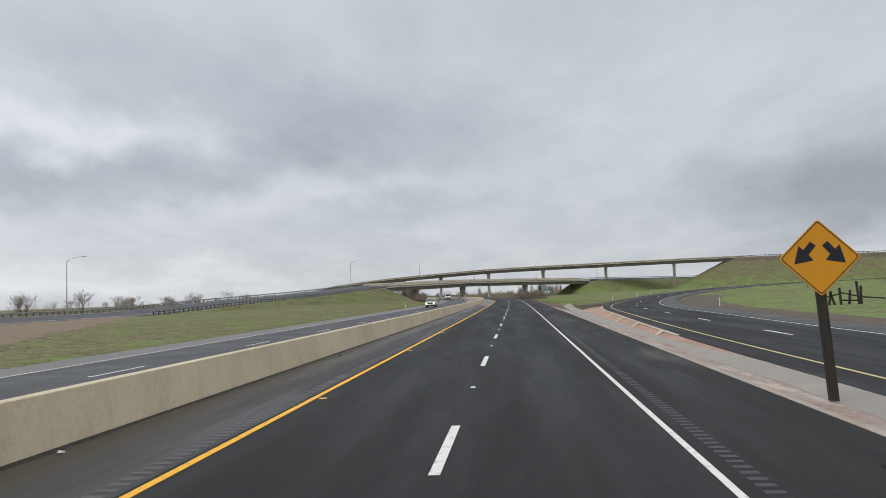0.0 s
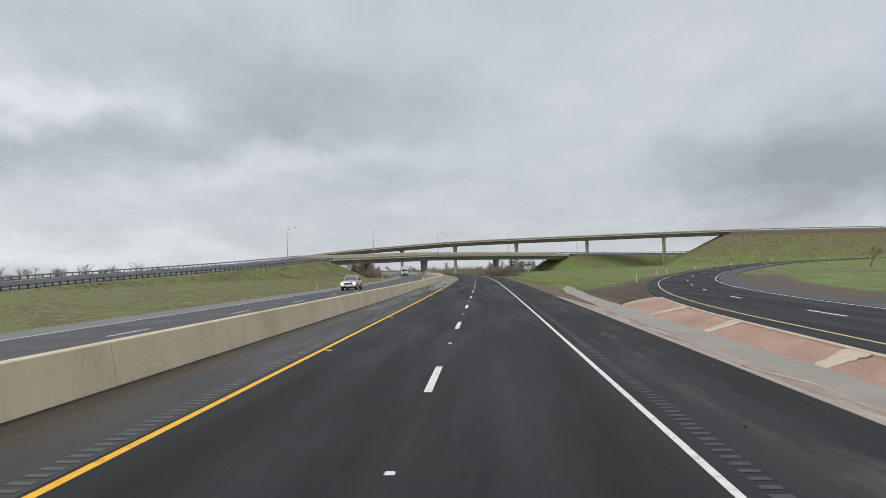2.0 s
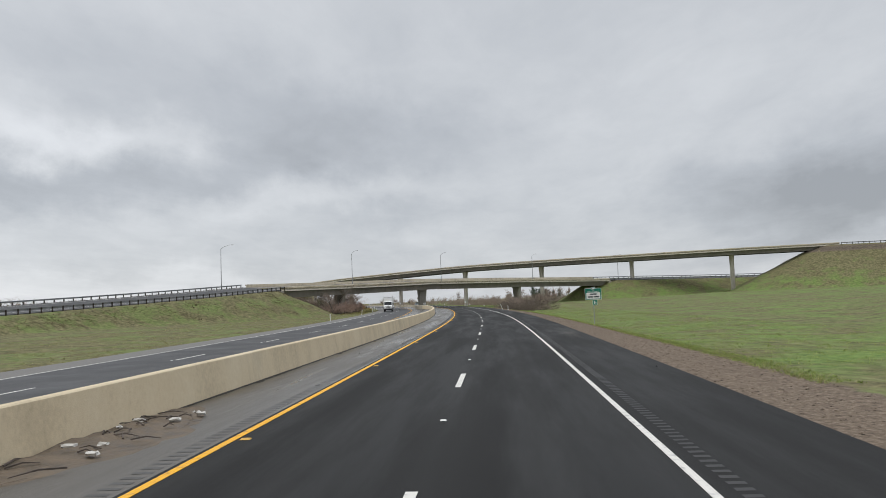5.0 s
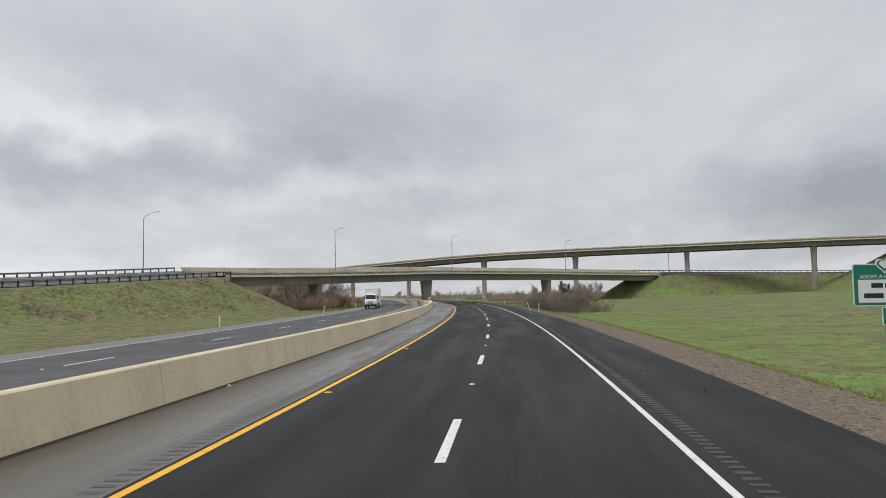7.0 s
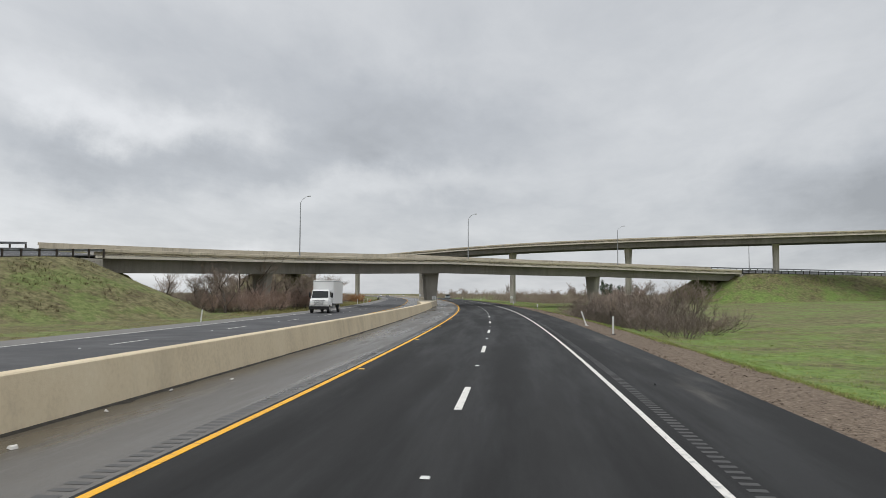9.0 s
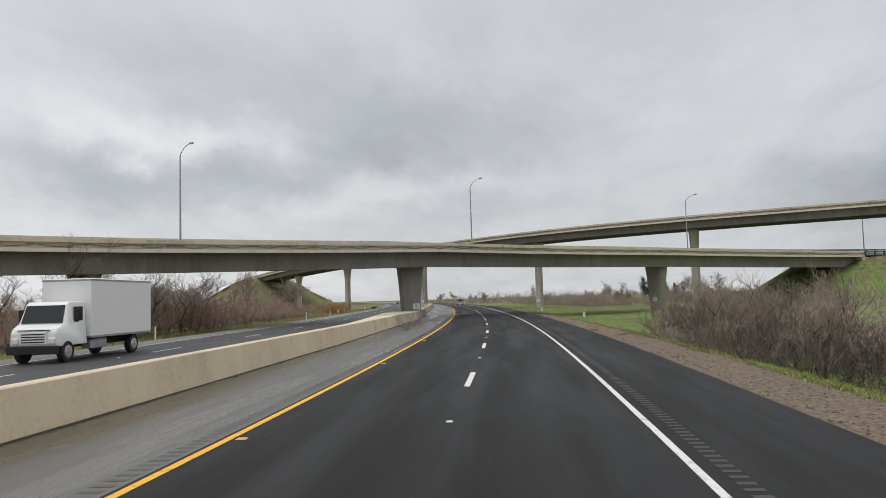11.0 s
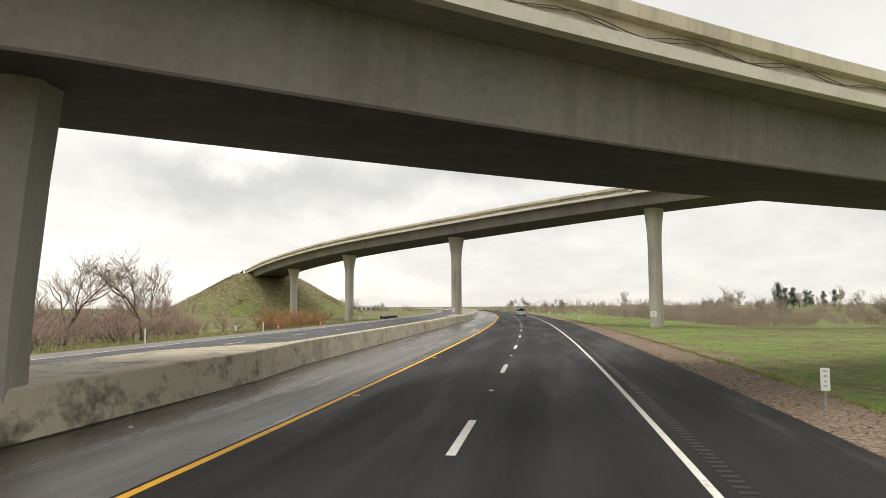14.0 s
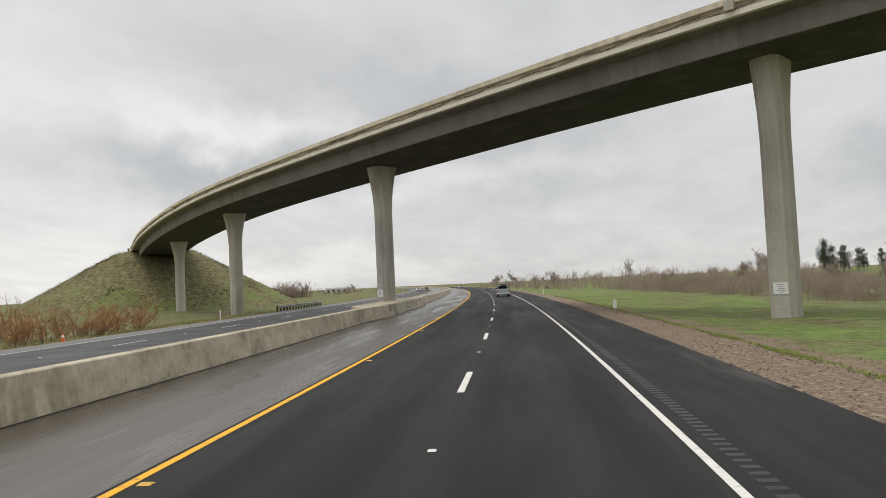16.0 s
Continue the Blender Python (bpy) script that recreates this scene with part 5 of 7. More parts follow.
def adopt_sign():
    t = thing("highway_sign", "green roadside sponsor sign with a white name panel", "road sign", (10.55, 219.2, height_at(10.4, 219.2) + 0.18), -2)
    put("post", *box(-0.045, 0.045, 0.0, 0.05, -0.3, 2.3, 0.008), STEEL, t, "slim galvanised post")
    w, z0, z1 = 0.82, 2.25, 3.42
    p = put("sign_panel", *plate(rounded([(-w, z0), (w, z0), (w, z1), (-w, z1)], 0.07), -0.02, 0.0), SIGN_WHITE, t)
    put("green_field", *plate(rounded([(-w + 0.03, z0 + 0.03), (w - 0.03, z0 + 0.03), (w - 0.03, z1 - 0.03), (-w + 0.03, z1 - 0.03)], 0.05), -0.026, -0.021), SIGN_GREEN, p)
    put("name_panel", *box(-0.69, 0.69, -0.032, -0.027, 2.35, 2.98), SIGN_WHITE, p, "white panel")
    bars([(-0.2, 2.82, 0.3, 0.13), (0.17, 2.82, 0.34, 0.13), (-0.3, 2.54, 0.5, 0.13), (0.3, 2.54, 0.54, 0.13)], p, SIGN_BLACK, -0.033)
    text_mesh("lettering", "ADOPT-A-HIGHWAY", 0.135, SIGN_WHITE, p, Matrix.Translation((0, -0.029, 3.06)) @ pose(0, 0, 0, 90))
    heart = []
    for k in range(28):
        a = k / 28 * math.tau
        heart.append((0.0145 * 16 * math.sin(a) ** 3, 0.0145 * (13 * math.cos(a) - 5 * math.cos(2 * a) - 2 * math.cos(3 * a) - math.cos(4 * a)) + 3.38))
    put("emblem", *plate(heart[::-1], -0.045, -0.03), SIGN_WHITE, p)
    put("emblem_field", *plate([(x * 0.8, (z - 3.37) * 0.8 + 3.37) for x, z in heart[::-1]], -0.05, -0.046), SIGN_GREEN, p)
    put("emblem_panel", *plate([(x * 0.58, (z - 3.37) * 0.5 + 3.39) for x, z in heart[::-1]], -0.054, -0.051), SIGN_WHITE, p)
    q = put("small_panel", *plate(rounded([(-0.1, 1.72), (0.38, 1.72), (0.38, 2.23), (-0.1, 2.23)], 0.04), -0.02, 0.0), SIGN_WHITE, t)
    put("small_field", *plate(rounded([(-0.075, 1.745), (0.355, 1.745), (0.355, 2.205), (-0.075, 2.205)], 0.03), -0.025, -0.021), SIGN_GREEN, q)
    bars([(0.08, 1.95, 0.09, 0.26), (0.22, 1.92, 0.07, 0.2), (0.14, 2.1, 0.16, 0.05)], q, SIGN_WHITE, -0.028)


adopt_sign()

# ---- delineator posts, mile panels ----


def delineator(x, y, lean=0.0, h=1.15):
    z = height_at(x, y)
    t = thing("delineator_post", "slim white plastic roadside marker post", "marker post", (x, y, z - 0.02), 0, "roadside marker posts")
    v, f = box(-0.06, 0.06, -0.02, 0.02, 0.0, h, 0.012)
    v = [(p[0] + lean * p[2], p[1], p[2]) for p in v]
    put("post", v, f, WHITE_PLASTIC, t)
    put("base_plate", *box(-0.16, 0.16, -0.1, 0.1, 0.0, 0.05, 0.01), BLACK_RUBBER if lean == 0 else WHITE_PLASTIC, t)
    v, f = box(-0.045, 0.045, -0.026, -0.0205, h - 0.2, h - 0.06)
    put("reflector", [(p[0] + lean * p[2], p[1], p[2]) for p in v], f, SIGN_WHITE, t)


for s, off, lean in ((165.3, -22.4, 0), (312.8, -24.6, 0.12), (262, -23.9, 0), (410, -25.0, 0.02), (435.1, -25.9, 0), (360, -25.2, 0), (461, -26.9, 0), (513, -27.6, 0), (555, -27.3, 0),
                     (298.4, 7.75, 0), (311.5, 7.75, -0.35), (560, 8.4, 0), (620, 8.6, 0), (690, 8.6, 0)):
    p = on_road(s, off)
    delineator(p.x, p.y, lean)
for x, y in ((20.6, 156.8), (31.4, 192.5), (38.5, 214), (51, 238), (66, 258), (84, 277), (108, 298), (138, 318), (26.2, 101.0)):
    delineator(x, y)


def mile_panel(s, off, h=0.95):
    p = on_road(s, off)
    t = thing("mile_panel", "white vertical roadside panel with dark bars on a steel post", "marker sign", (p.x, p.y, height_at(p.x, p.y) - 0.02), heading(s), "mile panels")
    put("post", *box(-0.03, 0.03, 0.0, 0.03, 0.0, h - 0.3, 0.004), STEEL, t)
    q = put("panel", *plate(rounded([(-0.11, h - 0.45), (0.11, h - 0.45), (0.11, h + 0.1), (-0.11, h + 0.1)], 0.03), -0.012, 0.0), SIGN_WHITE, t)
    bars([(0, h + 0.02, 0.1, 0.04), (0, h - 0.1, 0.06, 0.06), (0, h - 0.23, 0.06, 0.04), (0, h - 0.34, 0.08, 0.04)], q, mat("grey_panel_ink", (0.42, 0.42, 0.42), 0.6), -0.013)


for s, off in ((405.8, 8.25), (384.8, 10.6), (490.3, 8.15), (455, -27.5)):
    mile_panel(s, off)

# notices fixed to the piers


def notice(x, y, z, turn):
    t = thing("pier_notice", "white notice with dark bars fixed to a concrete pier", "notice", (x, y, z), turn, "pier notices")
    p = put("panel", *box(-0.44, 0.44, -0.02, 0.0, -0.36, 0.36), SIGN_WHITE, t)
    bars([(-0.05, 0.22, 0.42, 0.05), (0, 0.1, 0.32, 0.05), (0.03, -0.02, 0.4, 0.06), (0, -0.14, 0.5, 0.05), (0.05, -0.25, 0.2, 0.05)], p, mat("grey_ink", (0.4, 0.4, 0.4), 0.6), -0.021)


for x, y, z, turn in ((-25.28, 395.80, 1.5, 26), (6.95, 429.55, 1.25, -49.8), (-15.67, 488.42, 1.2, -29), (-49.31, 507.64, 1.75, -32)):
    notice(x, y, z, turn)

# ---- street lamps ----


def street_lamp(x, y, z, top, head, reach=2.2):
    """Tapered steel pole on a pedestal with one upswept arm."""
    t = thing("street_lamp", "tall galvanised street lamp with one upswept arm", "street lamp", (x, y, z), -head, "street lamps")
    h = top - z
    put("pedestal", *box(-0.3, 0.3, -0.3, 0.3, -0.62, 0.12, 0.03), BRIDGE_CONCRETE, t)
    put("pole", *tube([(0, 0, 0.1), (0, 0, h * 0.5), (0, 0, h)], [0.12, 0.095, 0.065], 8), STEEL, t)
    put("base_cover", *tube([(0, 0, 0.1), (0, 0, 0.5), (0, 0, 0.9)], [0.16, 0.16, 0.12], 8), STEEL, t)
    k = reach / 2.2
    arm = [(0, 0, h - 0.1), (0.25 * k, 0, h + 0.28), (0.8 * k, 0, h + 0.62), (1.5 * k, 0, h + 0.86), (reach, 0, h + 0.97)]
    put("arm", *tube(arm, [0.05, 0.045, 0.04, 0.035, 0.035], 6), STEEL, t)
    lv, lf = box(reach - 0.05, reach + 0.65, -0.13, 0.13, h + 0.88, h + 1.02, 0.04)
    lam = put("lamp_head", lv, lf, STEEL, t)
    put("lens", *box(reach + 0.15, reach + 0.55, -0.09, 0.09, h + 0.845, h + 0.879), CLEAR_LENS, lam)


for x, y, z, top, hd, *reach in ((-71.4, 329.4, 6.7, 18.0, 17, 3.3), (-46.4, 376.5, 8.4, 18.5, 33), (-20.6, 413.4, 9.2, 19.0, 43), (14.4, 443.9, 9.2, 18.8, 54), (53, 470.5, 8.3, 18.6, 66), (-97.6, 161.5, 0.6, 12.7, 5, 4.2)):
    street_lamp(x, y, z, top, hd, *reach)

# ---- vehicles ----
LIT_LENS = mat("lit_headlight", (0.8, 0.75, 0.6), 0.2)
LIT_LENS.node_tree.nodes["Principled BSDF"].inputs["Emission Color"].default_value = (1, 0.82, 0.5, 1)
LIT_LENS.node_tree.nodes["Principled BSDF"].inputs["Emission Strength"].default_value = 1.2


def extrude_side(profile, w, inset=0.0):
    """A side outline (along, up) given a width; points above the first beltline can lean in by inset."""
    n = len(profile)
    zb = min(z for _, z in profile)
    zt = max(z for _, z in profile)
    k = lambda z: inset * (z - zb) / max(zt - zb, 1e-6)
    v = [(-w / 2 + k(z), y, z) for y, z in profile] + [(w / 2 - k(z), y, z) for y, z in profile]
    f = [tuple(range(n - 1, -1, -1)), tuple(range(n, 2 * n))] + [(i, (i + 1) % n, n + (i + 1) % n, n + i) for i in range(n)]
    return v, f


def wheel(parent, x, y, r, w=0.24):
    v, f = tube([(-w / 2, 0, 0), (-w / 2 + 0.03, 0, 0), (w / 2 - 0.03, 0, 0), (w / 2, 0, 0)], [r * 0.93, r, r, r * 0.93], 20)
    t = put("wheel", v, f, BLACK_RUBBER, parent, m=Matrix.Translation((x, y, r)))
    sx = 1 if x > 0 else -1
    v, f = tube([(sx * (w / 2 - 0.01), 0, 0), (sx * (w / 2 + 0.012), 0, 0)], [r * 0.64, r * 0.58], 16)
    put("rim", v, f, CHROME, t)


def pickup(label, at, turn, paint, rack=False):
    """Two-door pickup; its nose points to -y of its own frame."""
    t = thing("pickup_truck", label, "vehicle", at, turn)
    L0, L1, W = -2.65, 2.65, 1.92
    body = [(L0 + 0.03, 0.55), (L0, 0.86), (L0 + 0.06, 1.0), (L0 + 0.3, 1.08), (-1.0, 1.19), (0.82, 1.21), (L1, 1.23), (L1 + 0.02, 0.6), (2.3, 0.47), (-2.3, 0.45)]
    put("body", *softened(extrude_side(body, W, 0.05), 0.07, 3), paint, t, smooth=True)
    cab = [(-1.08, 1.15), (-0.42, 1.70), (-0.15, 1.79), (0.5, 1.80), (0.68, 1.72), (0.82, 1.15)]
    put("cab", *softened(extrude_side(cab, W - 0.12, 0.16), 0.06, 3), paint, t, smooth=True)
    put("windscreen", *extrude_side([(-1.02, 1.23), (-0.44, 1.69), (-0.465, 1.71), (-1.05, 1.25)], W - 0.36, 0.09), REFLECTION_TONED_GLASS, t)
    put("rear_window", *extrude_side([(0.735, 1.64), (0.81, 1.28), (0.825, 1.28), (0.75, 1.64)], W - 0.5, 0.03), GLASS_DARK, t)
    for x in (-0.42, 0.3):
        put("wiper", *tube([(x, -1.07, 1.24), (x + 0.42, -0.98, 1.30)], 0.012, 4), BLACK_RUBBER, t)
    for sx in (-1, 1):
        g = [(-0.72, 1.24), (-0.30, 1.64), (0.46, 1.66), (0.54, 1.24)]
        xs = lambda z: sx * ((W - 0.12) / 2 - 0.16 * (z - 1.15) / 0.65 + 0.008)
        v = [(xs(z), y, z) for y, z in g] + [(xs(z) - sx * 0.02, y, z) for y, z in g]
        put("side_window", v, [(0, 1, 2, 3), (7, 6, 5, 4), (0, 4, 5, 1), (1, 5, 6, 2), (2, 6, 7, 3), (3, 7, 4, 0)], GLASS_DARK, t)
        put("mirror", *box(sx * 1.0 - 0.1, sx * 1.0 + 0.1, -0.72, -0.56, 1.18, 1.4, 0.03), BLACK_RUBBER, t)
        put("headlight", *box(sx * 0.76 - 0.17, sx * 0.76 + 0.17, L0 - 0.03, L0 + 0.2, 0.72, 0.98, 0.03), LIT_LENS, t)
        put("tail_light", *box(sx * 0.89 - 0.06, sx * 0.89 + 0.06, L1 - 0.05, L1 + 0.02, 0.72, 1.1, 0.015), RED_LENS, t)
        put("wheel_arch", *tube([(sx * (W / 2 - 0.2), -1.72, 0.42), (sx * (W / 2 + 0.004), -1.72, 0.42)], 0.46, 18), BLACK_RUBBER, t)
        put("wheel_arch", *tube([(sx * (W / 2 - 0.2), 1.62, 0.42), (sx * (W / 2 + 0.004), 1.62, 0.42)], 0.46, 18), BLACK_RUBBER, t)
        wheel(t, sx * (W / 2 - 0.11), -1.72, 0.38)
        wheel(t, sx * (W / 2 - 0.11), 1.62, 0.38)
        put("door_handle", *box(sx * (W / 2 + 0.0) - 0.02, sx * (W / 2) + 0.02, 0.3, 0.46, 0.97, 1.01), CHROME, t)
    put("bed_floor", *box(-W / 2 + 0.1, W / 2 - 0.1, 0.82, L1 - 0.08, 1.236, 1.242), BLACK_RUBBER, t)
    g = put("grille", *box(-0.56, 0.56, L0 - 0.04, L0 + 0.1, 0.70, 1.0, 0.02), CHROME, t)
    for k in range(2):
        put("slot", *box(-0.51, 0.51, L0 - 0.048, L0 - 0.03, 0.735 + k * 0.125, 0.845 + k * 0.125), BLACK_RUBBER, g)
    for x in (-0.62, 0.62):
        put("fog_lamp", *box(x - 0.09, x + 0.09, L0 - 0.15, L0 - 0.13, 0.5, 0.58), CLEAR_LENS, t)
    put("air_dam", *box(-W / 2 + 0.06, W / 2 - 0.06, L0 - 0.05, L0 + 0.1, 0.3, 0.44, 0.03), BLACK_RUBBER, t)
    put("bonnet", *softened(extrude_side([(L0 + 0.12, 1.0), (L0 + 0.4, 1.12), (-1.02, 1.23), (-0.95, 1.1)], 1.5, 0.05), 0.03, 2), paint, t, smooth=True)
    put("sill", *box(-W / 2 - 0.005, W / 2 + 0.005, -1.2, 1.15, 0.36, 0.5, 0.03), BLACK_RUBBER, t)
    put("front_bumper", *softened(box(-W / 2, W / 2, L0 - 0.14, L0 + 0.15, 0.42, 0.68), 0.05, 3), CHROME, t, smooth=True)
    put("rear_bumper", *box(-W / 2, W / 2, L1 - 0.06, L1 + 0.12, 0.42, 0.62, 0.03), CHROME, t)
    put("number_plate", *box(-0.15, 0.15, L1 + 0.12, L1 + 0.13, 0.47, 0.6), SIGN_WHITE, t)
    put("front_plate", *box(-0.15, 0.15, L0 - 0.15, L0 - 0.141, 0.47, 0.6), SIGN_WHITE, t)
    if rack:
        for y in (0.9, 2.5):
            bar = [(-0.9, y, 1.22), (-0.88, y, 1.9), (0.88, y, 1.9), (0.9, y, 1.22)]
            put("rack_frame", *tube(bar, 0.035, 6), BLACK_RUBBER, t)
        for sx in (-1, 1):
            put("rack_rail", *tube([(sx * 0.88, -1.0, 1.92), (sx * 0.88, 2.6, 1.92)], 0.035, 6), BLACK_RUBBER, t)
        put("rack_load", *box(-0.6, 0.5, -0.4, 2.5, 1.95, 2.02, 0.01), STEEL, t)
    return t


SILVER = mat("silver_beige_car_paint", (0.50, 0.48, 0.43), 0.32, 0.35)
GREY_BLUE = mat("pale_grey_blue_paint", (0.34, 0.38, 0.40), 0.35, 0.2)
TRUCK_WHITE = mat("white_truck_paint", (0.8, 0.8, 0.79), 0.4)
p = on_road(154.4, -15.5)
pickup("silver two-door pickup truck on the oncoming carriageway", (p.x, p.y, 0.0), heading(153), SILVER)
p = on_road(556, 1.75)
pickup("pale grey pickup truck with a ladder rack, seen from behind", (p.x, p.y, 0.0), heading(556) + 180, GREY_BLUE, True)


def box_truck(at, turn):
    t = thing("box_truck", "white cab-forward box truck with a tall plain cargo box", "vehicle", at, turn)
    W = 2.35
    cab = [(-3.75, 0.75), (-3.78, 1.35), (-3.66, 1.58), (-3.2, 1.72), (-2.85, 2.62), (-2.68, 2.74), (-1.5, 2.74), (-1.45, 0.75)]
    put("cab", *softened(extrude_side(cab, W - 0.1, 0.14), 0.06, 2), TRUCK_WHITE, t, smooth=True)
    put("windscreen", *extrude_side([(-3.19, 1.78), (-2.875, 2.56), (-2.9, 2.58), (-3.22, 1.79)], W - 0.4, 0.06), GLASS_DARK, t)
    put("bonnet_line", *box(-0.75, 0.75, -3.80, -3.74, 1.46, 1.5), BLACK_RUBBER, t)
    bx = put("cargo_box", *box(-1.25, 1.25, -1.3, 4.6, 1.0, 3.85, 0.04), TRUCK_WHITE, t, "tall white cargo box")
    put("top_rail", *box(-1.265, 1.265, -1.31, 4.61, 3.72, 3.80), STEEL, bx)
    put("bottom_rail", *box(-1.265, 1.265, -1.31, 4.61, 1.0, 1.1), STEEL, bx)
    put("chassis", *box(-0.5, 0.5, -3.4, 4.4, 0.6, 0.98), BLACK_RUBBER, t)
    put("bumper", *softened(box(-1.15, 1.15, -3.98, -3.7, 0.42, 0.8), 0.05, 2), BLACK_RUBBER, t)
    g = put("grille", *box(-0.62, 0.62, -3.83, -3.72, 0.88, 1.4, 0.02), TRUCK_WHITE, t)
    for k in range(4):
        put("slot", *box(-0.55, 0.55, -3.838, -3.82, 0.93 + k * 0.115, 0.985 + k * 0.115), BLACK_RUBBER, g)
    for sx in (-1, 1):
        put("headlight", *box(sx * 0.85 - 0.16, sx * 0.85 + 0.16, -3.85, -3.7, 0.9, 1.14, 0.03), CLEAR_LENS, t)
        put("side_window", *box(sx * 1.055 - 0.012, sx * 1.055 + 0.012, -2.45, -1.75, 1.85, 2.5), GLASS_DARK, t)
        put("mirror", *box(sx * 1.33 - 0.1, sx * 1.33 + 0.1, -2.75, -2.62, 1.8, 2.4, 0.02), BLACK_RUBBER, t)
        for y in (-3.0, 2.9):
            wheel(t, sx * 1.0, y, 0.48, 0.3)
        put("fuel_tank", *box(sx * 0.9 - 0.28, sx * 0.9 + 0.28, -1.2, 0.2, 0.5, 0.95, 0.06), STEEL, t)


box_truck((-28.9, 338.0, 0.0), heading(340))


def car(label, at, turn, paint):
    t = thing("car", label, "vehicle", at, turn, "distant cars")
    body = [(-2.2, 0.45), (-2.22, 0.72), (-1.9, 0.82), (-1.0, 0.92), (1.5, 0.95), (2.2, 0.9), (2.22, 0.45), (1.8, 0.3), (-1.8, 0.3)]
    put("body", *extrude_side(body, 1.8, 0.05), paint, t)
    put("roof", *extrude_side([(-1.0, 0.9), (-0.3, 1.38), (0.9, 1.40), (1.6, 0.93)], 1.66, 0.16), paint, t)
    put("windscreen", *extrude_side([(-0.98, 0.95), (-0.33, 1.36), (-0.36, 1.38), (-1.02, 0.96)], 1.4, 0.1), GLASS_DARK, t)
    put("rear_window", *extrude_side([(0.95, 1.38), (1.6, 0.97), (1.63, 0.98), (0.98, 1.4)], 1.35, 0.1), GLASS_DARK, t)
    for sx in (-1, 1):
        put("headlight", *box(sx * 0.66 - 0.16, sx * 0.66 + 0.16, -2.24, -2.1, 0.6, 0.74, 0.02), LIT_LENS, t)
        put("tail_light", *box(sx * 0.68 - 0.15, sx * 0.68 + 0.15, 2.1, 2.24, 0.66, 0.82, 0.02), RED_LENS, t)
        for y in (-1.35, 1.35):
            wheel(t, sx * 0.8, y, 0.32, 0.2)


for s, off, turn, col, lb in ((745, -21.4, 0, (0.6, 0.6, 0.6), "white car far off on the oncoming carriageway"), (727, -17.8, 0, (0.05, 0.05, 0.06), "dark car far off on the oncoming carriageway"),
                              (790, -1.8, 180, (0.7, 0.7, 0.7), "white car far ahead in the inner lane")):
    p = on_road(s, off)
    car(lb, (p.x, p.y, 0.0), heading(s) + turn, mat("car_paint", col, 0.35, 0.1))

# ---- cones, litter, a stick, broken fence ----


def cone(x, y, z):
    t = thing("traffic_cone", "orange traffic cone with a white band on the verge", "traffic cone", (x, y, z), 0, "traffic cones")
    put("base", *box(-0.2, 0.2, -0.2, 0.2, 0, 0.03, 0.01), BLACK_RUBBER, t)
    put("body", *tube([(0, 0, 0.03), (0, 0, 0.75)], [0.15, 0.03], 12), mat("orange_plastic", (0.8, 0.13, 0.02), 0.5), t)
    put("band", *tube([(0, 0, 0.42), (0, 0, 0.56)], [0.092, 0.068], 12), SIGN_WHITE, t)


for s, off in ((465.5, -26.8), (486, -27.6)):
    p = on_road(s, off)
    cone(p.x, p.y, height_at(p.x, p.y))

rnd = random.Random(5)
LITTER = mat("pale_litter", (0.6, 0.58, 0.54), 0.7)
for i in range(46):
    s = rnd.uniform(12, 540)
    off = rnd.choice((barrier_face(s) + rnd.uniform(0.15, 0.9), barrier_face(s) + rnd.uniform(0.1, 2.4), rnd.uniform(4.6, 6.6)))
    p = on_road(s, off, 0.001)
    r = rnd.uniform(0.03, 0.09) * (0.45 if off > 0 else 1)
    pts = [(math.cos(k * 1.26) * r * rnd.uniform(0.6, 1.3), math.sin(k * 1.26) * r * rnd.uniform(0.6, 1.3), rnd.uniform(0.0, 0.02)) for k in range(5)]
    v = pts + [(q[0] * 0.7, q[1] * 0.7, q[2] + rnd.uniform(0.01, 0.05)) for q in pts]
    ob = put("litter", v, [(4, 3, 2, 1, 0), (5, 6, 7, 8, 9)] + [(k, (k + 1) % 5, 5 + (k + 1) % 5, 5 + k) for k in range(5)], LITTER if rnd.random() < 0.75 and off < 0 else BLACK_RUBBER, m=Matrix.Translation(p))
    tagged(ob, "crumpled scrap of litter on the asphalt shoulder", "litter", "scraps of litter")

for s, off, ln, tn in ((357.5, 7.6, 1.5, 62), (365, 8.2, 1.1, 80), (352, 8.6, 0.8, 20)):
    p = on_road(s, off)
    v, f = tube([(-ln / 2, 0, 0.04), (-ln * 0.1, 0.06, 0.05), (ln * 0.3, 0.02, 0.06), (ln / 2, 0.1, 0.05)], [0.035, 0.03, 0.025, 0.012], 6)
    ob = put("stick", v, f, BARK, m=Matrix.Translation((p.x, p.y, height_at(p.x, p.y))) @ pose(0, 0, 0, 0, 0, tn))
    tagged(ob, "broken dark branch lying on the gravel verge", "branch", "fallen branches")

